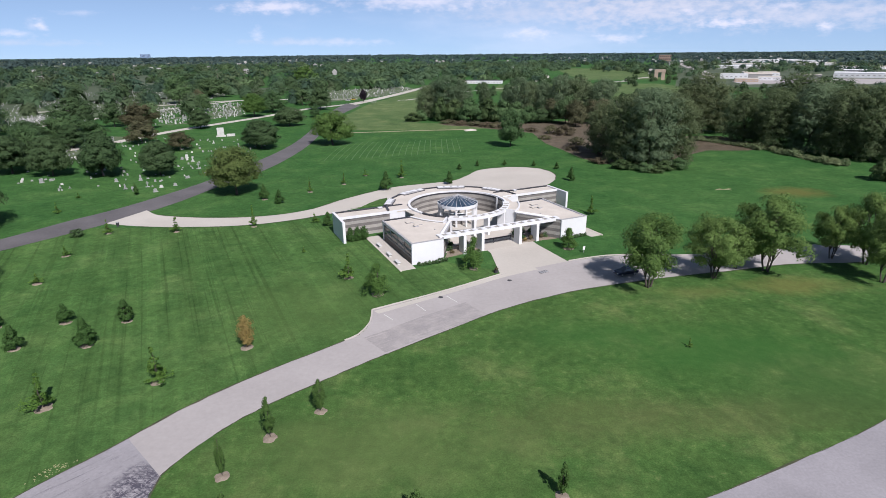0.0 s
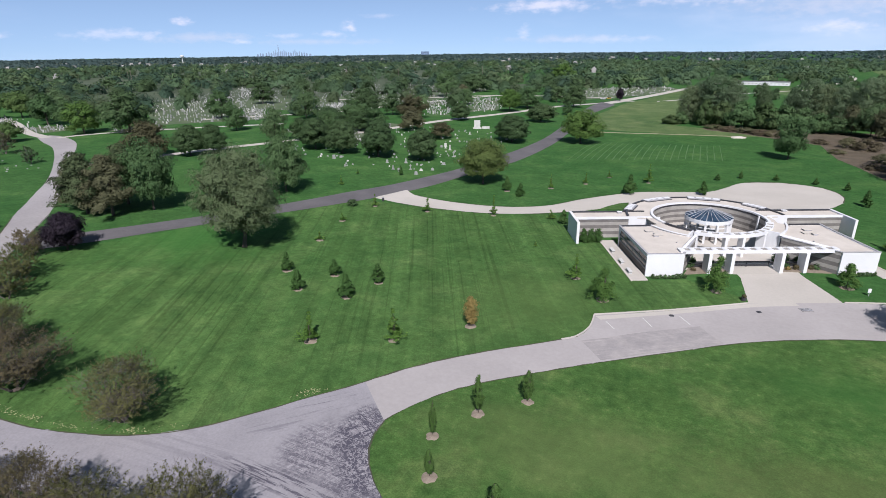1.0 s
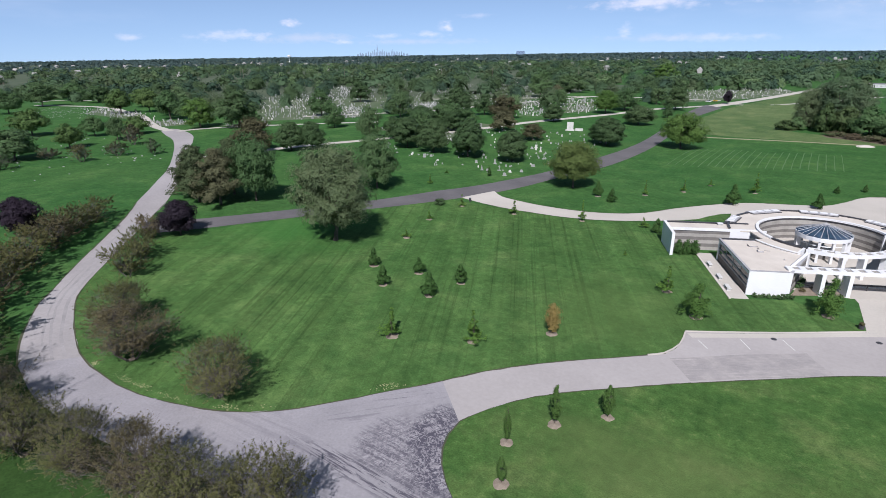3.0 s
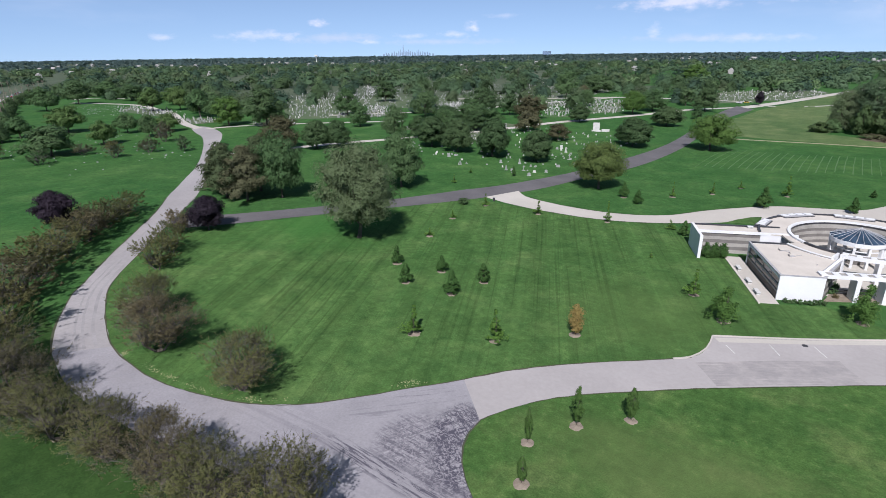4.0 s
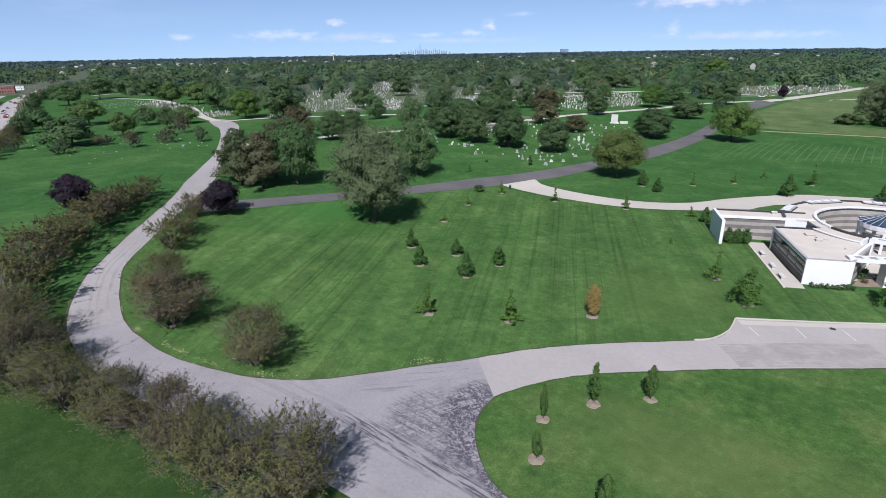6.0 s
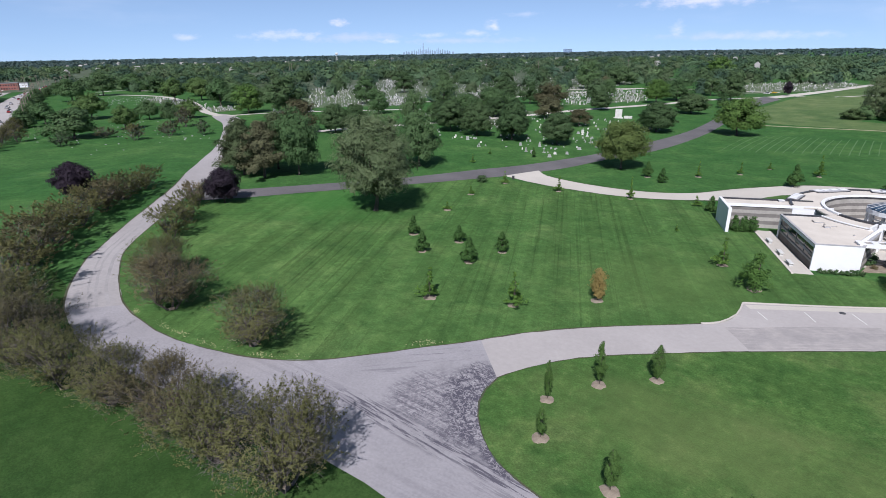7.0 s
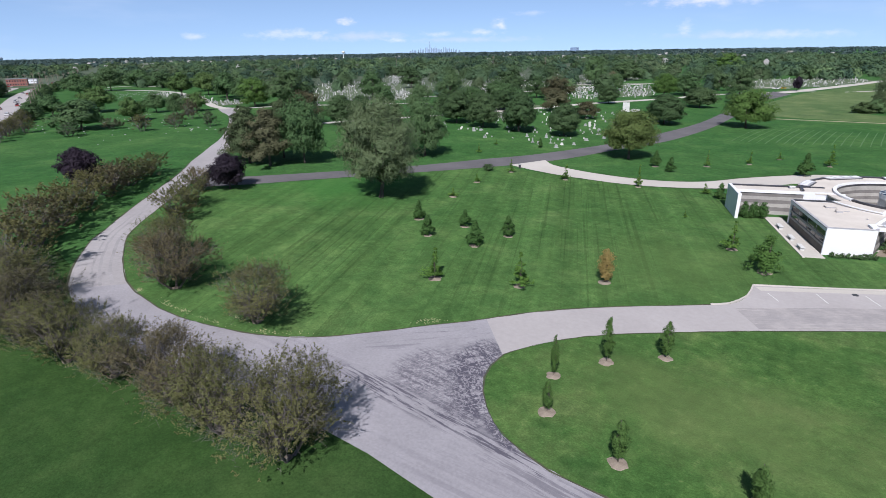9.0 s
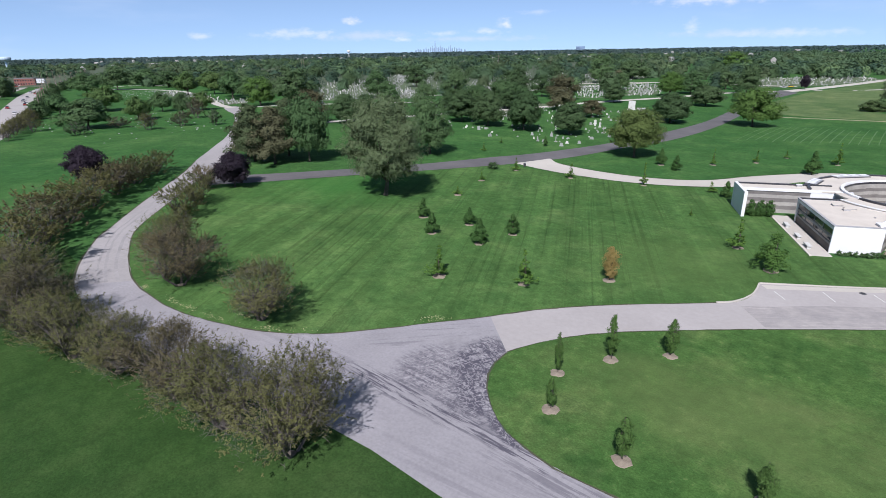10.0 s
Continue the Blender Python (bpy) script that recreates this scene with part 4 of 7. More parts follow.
# ---- front boxes ----
def front_box(s):
    X = lambda x: s * x
    arc = [(12.9 * math.cos(radians(a)) * 1.0, 12.9 * math.sin(radians(a)) - 1.0) for a in (-52, -46, -40, -34, -28, -22)]
    plan = [(21.6, -23.2), (14.6, -23.2), (8.6, -13.9)] + [(x * 1.18, y * 1.02) for x, y in arc[1:]] + [(14.9, -5.6), (21.6, -5.6)]
    plan = [(X(x), y) for x, y in plan]
    inner = [(X(x), y) for x, y in ((21.35, -22.95), (14.7, -22.95), (8.95, -13.9))] + [(p[0] * 1.015, p[1]) for p in plan[3:8]] + [(X(14.9), -5.85), (X(21.35), -5.85)]
    part("roof", prism(bmesh.new(), inner, 4.0, 4.3), M_ROOF, hall)
    # white front wall with its return, and the slanting side wall towards the court
    part("front_wall", prism(bmesh.new(), [(X(21.6), -23.25), (X(14.6), -23.25), (X(14.6), -22.95), (X(21.6), -22.95)], 0, 4.5), M_WHITE, hall)
    for z0, z1, m in ((0, 0.75, M_STONEB), (0.75, 1.5, M_STONEA), (1.5, 2.25, M_STONEB), (2.25, 3.0, M_STONEA), (3.0, 3.75, M_STONEB), (3.75, 4.4, M_STONEA)):
        e = 0.03 if m is M_STONEB else 0.0
        part("stone_band", prism(bmesh.new(), [(X(14.6 + e), -22.94), (X(8.6 + e), -13.9), (X(8.95), -13.75), (X(14.95), -22.94)], z0, z1 - 0.02), m, hall)
    part("coping", prism(bmesh.new(), [(X(14.5), -22.94), (X(8.5), -13.9), (X(9.0), -13.72), (X(15.0), -22.94)], 4.4, 4.52), M_METAL, hall, "grey metal coping")
    part("back_wall", prism(bmesh.new(), [(X(21.3), -5.6), (X(14.9), -5.6), (X(14.9), -5.85), (X(21.3), -5.85)], 0, 4.4), M_WHITE, hall)
    # striped, glazed outer side
    for z0, z1, m, inset in ((0, 1.25, M_BROWN, 0.05), (1.25, 1.6, M_STONEA, 0.0), (1.6, 2.35, M_WINDOW, 0.12), (2.35, 2.7, M_STONEA, 0.0), (2.7, 3.85, M_WINDOW, 0.12)):
        a, b = sorted((X(21.56 - inset), X(21.2)))
        part("window_band" if m is M_WINDOW else "stone_band", box(a, b, -22.94, -6.2, z0, z1), m, hall)
    for k in range(1, 4):
        y = -22.94 + 16.7 * k / 4
        a, b = sorted((X(21.5), X(21.4)))
        part("mullion", box(a, b, y - 0.025, y + 0.025, 1.62, 3.84), M_METAL, hall)
    a, b = sorted((X(21.62), X(21.2)))
    part("fascia", box(a, b, -22.94, -5.5, 3.86, 4.4), M_WHITE, hall)
    part("corner_post", box(a, b, -6.2, -5.6, 0, 3.86), M_WHITE, hall)
    a, b = sorted((X(21.7), X(21.3)))
    part("coping", box(a, b, -22.9, -5.45, 4.4, 4.56), M_METAL, hall, "grey metal coping")
    a, b = sorted((X(21.3), X(14.9)))
    part("coping", box(a, b, -5.9, -5.5, 4.38, 4.62), M_COPE, hall, "dark metal coping")
    a, b = sorted((X(21.7), X(14.55)))
    part("coping", box(a, b, -23.3, -22.9, 4.5, 4.58), M_METAL, hall, "grey metal coping")
    # hatches and vents on the roof
    for x, y, w, d, h in ((16.5, -9.2, 0.8, 0.6, 0.24), (15.2, -11.2, 0.8, 0.7, 0.2), (16.2, -12.4, 0.5, 0.4, 0.35), (13.5, -16.5, 0.12, 0.12, 0.25)):
        v = part("roof_vent", box(X(x) - w, X(x) + w, y - d, y + d, 4.28, 4.28 + h, 0.05), M_METAL, hall)
        part("vent_cap", box(X(x) - w * 1.08, X(x) + w * 1.08, y - d * 1.08, y + d * 1.08, 4.28 + h, 4.34 + h, 0.02), M_ROOF, v)


front_box(-1)
front_box(1)

# ---- rear wings with projecting end walls ----
def wing(s):
    X = lambda x: s * x
    a, b = sorted((X(17.6), X(13.0)))
    part("wing_white_wall", box(a, b, -0.42, 0.05, 0, 4.36), M_WHITE, hall)
    a, b = sorted((X(17.6), X(29.9)))
    for i, (z0, z1, m) in enumerate(((0, 0.75, M_STONEA), (0.75, 1.5, M_STONEB), (1.5, 2.25, M_STONEA), (2.25, 2.95, M_STONEB), (2.95, 3.65, M_STONEA), (3.65, 4.35, M_STONEB))):
        part("stone_band", box(a, b, -0.3 + 0.03 * (i % 2), 0.1, z0, z1 - 0.02), m, hall)
    a, b = sorted((X(13.0), X(29.9)))
    part("wing_roof", box(a, b, 0.05, 4.3, 4.4, 4.62), M_ROOF, hall)
    part("fascia", box(a, b, -0.45, 0.05, 4.37, 4.85), M_WHITE, hall)
    part("wing_back_wall", box(a, b, 4.3, 4.6, 0, 4.6), M_WHITE, hall)
    part("coping", box(a, b, 4.2, 4.68, 4.6, 4.9), M_COPE, hall, "dark metal coping")
    a, b = sorted((X(29.9), X(30.5)))
    part("end_wall", box(a, b, -4.5, 4.6, 0, 4.95, 0.02), M_WHITE, hall)
    a, b = sorted((X(11.0), X(14.0)))
    part("link_wall", box(a, b, -0.6, -0.2, 0, 4.75), M_WHITE, hall)
    v = part("roof_vent", box(X(19) - 0.5, X(19) + 0.5, 3.2, 3.9, 4.6, 5.0, 0.05), M_METAL, hall)
    part("vent_cap", box(X(19) - 0.55, X(19) + 0.55, 3.15, 3.95, 5.0, 5.06), M_WHITE, v)


wing(-1)
wing(1)

# ---- pergola over the drive ----
part("pergola_beam", box(-14.9, 14.9, -22.0, -20.2, 4.0, 4.55, 0.01), M_WHITE, hall)
part("pergola_rail", box(-14.9, 14.9, -22.0, -21.8, 4.55, 4.66), M_WHITE, hall)
part("pergola_rail", box(-14.9, 14.9, -20.4, -20.2, 4.55, 4.66), M_WHITE, hall)
# grey here stands in for shade inside the pergola's recesses
part("pergola_panel", box(-14.8, 14.8, -21.8, -20.4, 4.55, 4.57), M_STONEA, hall, "recessed coffers coloured grey for the shade in them")
for i in range(15):
    x = -14.5 + 29.0 * i / 14
    part("pergola_rib", box(x - 0.5, x + 0.5, -21.8, -20.4, 4.55, 4.68), M_WHITE, hall)
for x in (-9.2, -4.9, 4.5, 9.0):
    part("pergola_pillar", box(x - 0.33, x + 0.33, -22.3, -20.0, 0, 4.02, 0.015), M_WHITE, hall)
for s in (-1, 1):
    bm = bmesh.new()
    tube(bm, [(s * 14.2, -20.6, 4.4), (s * 8.6, -13.2, 4.6)], [0.32, 0.32], 4)
    part("slant_beam", bm, M_WHITE, hall)
    part("slant_post", box(s * 9.6 - 0.3, s * 9.6 + 0.3, -14.9, -14.1, 0, 4.4), M_WHITE, hall)
    a, b = sorted((s * 5.4, s * 13.6))
    for z in (0.28, 0.85):
        part("garden_rail", box(a, b, -19.1, -18.95, z, z + 0.2), M_COPE, hall, "dark low rail")
for z in (0.28, 0.95):
    part("gate", box(-4.5, 4.1, -18.9, -18.72, z, z + 0.26), M_COPE, hall, "dark low gate bars")
for x in (-4.5, -0.3, 4.0):
    part("gate_post", box(x - 0.08, x + 0.08, -18.88, -18.74, 0, 1.25), M_COPE, hall, "dark gate post")


# ---- patio, benches, shrubs by the walls ----
def local(x, y):
    v = hall.matrix_basis @ Vector((x, y, 0))
    return v.x, v.y


for s in (-1, 1):
    a, b = sorted((s * 21.65, s * 24.6))
    bm = box(a, b, -25.2, -2.5, -0.1, 0.1, 0.02)
    ob = part("pavement_patio", bm, M_CONC, None)
    ob.matrix_basis = hall.matrix_basis.copy()
    tagged(ob, "pale concrete patio strip beside the glazed wall", "patio", kind="structure")
    a, b = sorted((s * 24.62, s * 24.95))
    ob = part("trim_patio_edge", box(a, b, -25.5, -2.5, -0.1, 0.16, 0.02), M_ROOF, None)
    ob.matrix_basis = hall.matrix_basis.copy()
    tagged(ob, "pale raised concrete edging round the patio", "edging", kind="structure")
    bed = part("planting_bed", prism(bmesh.new(), [(s * 5.4, -21.6), (s * 14.0, -22.6), (s * 10.2, -16.9), (s * 5.4, -16.6)][::s], -0.05, 0.14), M_MULCH, None)
    bed.matrix_basis = hall.matrix_basis.copy()
    tagged(bed, "brown mulched planting bed beside the drive", "bed", kind="structure")


def bench(x, y, rz):
    t = thing("bench", x, y, 0.1, rz, "chunky pale grey stone bench on the patio", "bench", "patio benches")
    part("seat", box(-1.05, 1.05, -0.36, 0.36, 0.4, 0.58, 0.04), M_BENCH, t)
    for x0 in (-0.85, 0.5):
        part("leg", box(x0, x0 + 0.35, -0.3, 0.3, 0, 0.4, 0.02), M_BENCH, t)
    return t


first = bench(*local(-24.0, -21.3), 23.2 + 90)
for y in (-16.3, -9.8):
    copy_thing(first, Matrix.Translation((*local(-24.0, y), 0.1)) @ pose(0, 0, 0, 0, 0, 23.2 + 90))


# ---- trees ----
def unit(v):
    return v / np.maximum(np.linalg.norm(v, axis=-1, keepdims=True), 1e-6)


def leaf_quads(pos, nrm, size, aspect=0.7, droop=0.0, shade=None):
    """Small pointed leaf sprays at pos, facing nrm, shaded along shade."""
    n = len(pos)
    r = unit(rng.normal(size=(n, 3)) + np.array([0, 0, -droop]))
    t = unit(np.cross(nrm, r))
    b = np.cross(nrm, t)
    s = (size * rng.uniform(0.6, 1.35, n))[:, None]
    if droop:
        t, b = b, t
    return np.stack([pos - t * s * 1.1, pos + t * s * 0.7 - b * s * aspect, pos + t * s * 0.7 + b * s * aspect, nrm if shade is None else shade], axis=1)


def blob_leaves(blobs, n, size, soft=0.5, aspect=0.7, shell=0.55, droop=0.0, core=0.0, loose=0.0):
    """Leaves on and in the lumps (rows of x, y, z, rx, rz) of a crown, over a coarser core."""
    B = np.array(blobs, float)
    mid = np.array([0, 0, B[:, 2].min() * 0.6 + B[:, 2].max() * 0.4])
    ext = np.abs(B[:, :3] - mid).max(axis=0) + 0.3
    p = B[:, 3] ** 2
    k = int(n * (2.2 if core else 1))
    i = rng.choice(len(B), k, p=p / p.sum())
    d = unit(rng.normal(size=(k, 3)))
    d[:, 2] = np.where(d[:, 2] < -0.3, -d[:, 2] * 0.6, d[:, 2])
    r = rng.uniform(shell, 1.0, k)[:, None]
    pos = B[i, :3] + d * r * np.c_[B[i, 3], B[i, 3], B[i, 4]]
    pos = pos + rng.normal(size=(k, 3)) * (0.12 + loose) * B[i, 3:4]
    if core:
        # keep what lies outside most of the other lumps
        R = np.c_[B[:, 3], B[:, 3], B[:, 4]] * 0.72
        buried = np.zeros(k, bool)
        for j in range(len(B)):
            buried |= (((pos - B[j, :3]) / R[j]) ** 2).sum(axis=1) < 1
        keep = np.flatnonzero(~buried)[:n]
        if len(keep) < n:
            keep = np.r_[keep, np.flatnonzero(buried)[: n - len(keep)]]
        pos, d = pos[keep], d[keep]
    out = unit((pos - mid) / ext ** 2 * ext.mean())
    nrm = unit(d * 0.5 + out * 0.5 + unit(rng.normal(size=pos.shape)) * soft + np.array([0, 0, 0.12]))
    shade = unit(d * 0.62 + out * 0.48 + unit(rng.normal(size=pos.shape)) * (0.5 if not core else 0.22))
    Q = leaf_quads(pos, nrm, size, aspect, droop, shade)
    if core:
        q = max(60, int(n * 0.05))
        i = rng.choice(len(B), q, p=p / p.sum())
        d = unit(rng.normal(size=(q, 3)))
        pos = B[i, :3] * np.array([0.85, 0.85, 0.95]) + d * 0.4 * np.c_[B[i, 3], B[i, 3], B[i, 4]]
        Q = np.concatenate([Q, leaf_quads(pos, d, core, 0.8)])
    return Q


def lumps(n, h, w, z0, shape, r, masses=0):
    """Lump centres inside a crown outline; shape gives the half width (0..1) at a height 0..1."""
    f1, f2 = rng.uniform(0, 6.3), rng.uniform(0, 6.3)

    def scatter(m, k0, low):
        out = []
        while len(out) < m:
            u, a = rng.uniform(0, 1), rng.uniform(0, 2 * math.pi)
            rad = shape(u) * w / 2 * (1 + 0.13 * math.sin(2 * a + f1) + 0.1 * math.sin(3 * a + f2 + 3 * u))
            k = k0 * rng.uniform(0.75, 1.3) * (0.6 + 0.4 * shape(u))
            q = math.sqrt(rng.uniform(low, 1)) * max(0.0, rad - k * 0.7)
            p = (q * math.cos(a), q * math.sin(a), z0 + u * (h - z0 - k * 0.6), k, k * rng.uniform(0.65, 0.95))
            if low > 0.2 and any((p[0] - o[0]) ** 2 + (p[1] - o[1]) ** 2 + (p[2] - o[2]) ** 2 < (0.9 * k) ** 2 for o in out):
                low = max(0.21, low - 0.002)
                continue
            out.append(p)
        return out

    if not masses:
        return scatter(n, r, 0.08)
    # boughs first, then small lumps over each of them
    boughs, out = scatter(masses, w * 0.155, 0.3), []
    for i in range(n):
        x, y, z, k, kz = boughs[i % masses]
        d = rng.normal(size=3)
        d = d / np.linalg.norm(d) * rng.uniform(0.35, 1.0)
        q = r * rng.uniform(0.7, 1.25)
        out.append((x + d[0] * k, y + d[1] * k, max(z + d[2] * kz, z0), q, q * 0.8))
    return out


def limbs_mesh(name, h, trunk_r, blobs, fork, mat, n_limb=9, stems=1, sides=7):
    bm = bmesh.new()
    for s in range(stems):
        a = 2 * math.pi * s / stems + 0.4
        off = 0.0 if stems == 1 else 0.35
        base = Vector((off * math.cos(a), off * math.sin(a), -0.15))
        lean = Vector((math.cos(a), math.sin(a), 0)) * (0.03 * h if stems == 1 else 0.13 * h if h < 9 else 0.045 * h)
        top = Vector((base.x, base.y, 0)) + lean + Vector((0, 0, fork))
        end = top + lean * 0.7 + Vector((0, 0, (h - fork) * 0.55))
        tube(bm, [base, base.lerp(top, 0.15) + Vector((0, 0, 0.05)), base.lerp(top, 0.6), top, end], [trunk_r * 1.35, trunk_r, trunk_r * 0.85, trunk_r * 0.72, trunk_r * 0.15], sides)
        pick = rng.choice(len(blobs), min(len(blobs), n_limb), replace=False)
        for i in pick:
            c = Vector(blobs[i][:3])
            f = rng.uniform(0.65, 1.0)
            p0 = base.lerp(top, f)
            mid = p0.lerp(c, 0.5) + Vector((0, 0, 0.06 * h))
            tube(bm, [p0, mid, c], [trunk_r * 0.45, trunk_r * 0.28, trunk_r * 0.08], 5)
    me = bpy.data.meshes.new(name)
    bmesh.ops.recalc_face_normals(bm, faces=bm.faces[:])
    bm.to_mesh(me)
    bm.free()
    me.materials.append(mat)
    me.polygons.foreach_set("use_smooth", [True] * len(me.polygons))
    return me


ROUND = lambda u: max(0.05, math.sin(math.pi * min(1, 0.16 + 0.84 * u)) ** 0.6)
DOME = lambda u: math.sqrt(max(0.02, 1 - (0.95 * u) ** 2)) * min(1, 0.72 + u * 1.2)
UMBRELLA = lambda u: math.sqrt(max(0.02, 1 - (0.96 * u) ** 2))
CROWN = lambda u: math.sqrt(max(0.03, 1 - ((u - 0.38) / 0.63) ** 2))
SPREAD = lambda u: 0.4 + 1.2 * u if u < 0.5 else math.sqrt(max(0.03, 1 - ((u - 0.5) / 0.52) ** 2))
EGG = lambda u: max(0.1, (1 - u) ** 0.75 * 1.18 if u > 0.2 else 0.75 + 1.25 * u)
SPINDLE = lambda u: max(0.15, math.sin(math.pi * (0.12 + 0.85 * u)) ** 0.8)
WALLY = lambda u: min(1, 0.9 + 0.2 * u) if u < 0.6 else math.sqrt(max(0.03, 1 - ((u - 0.6) / 0.43) ** 2))

PROTOS = {}


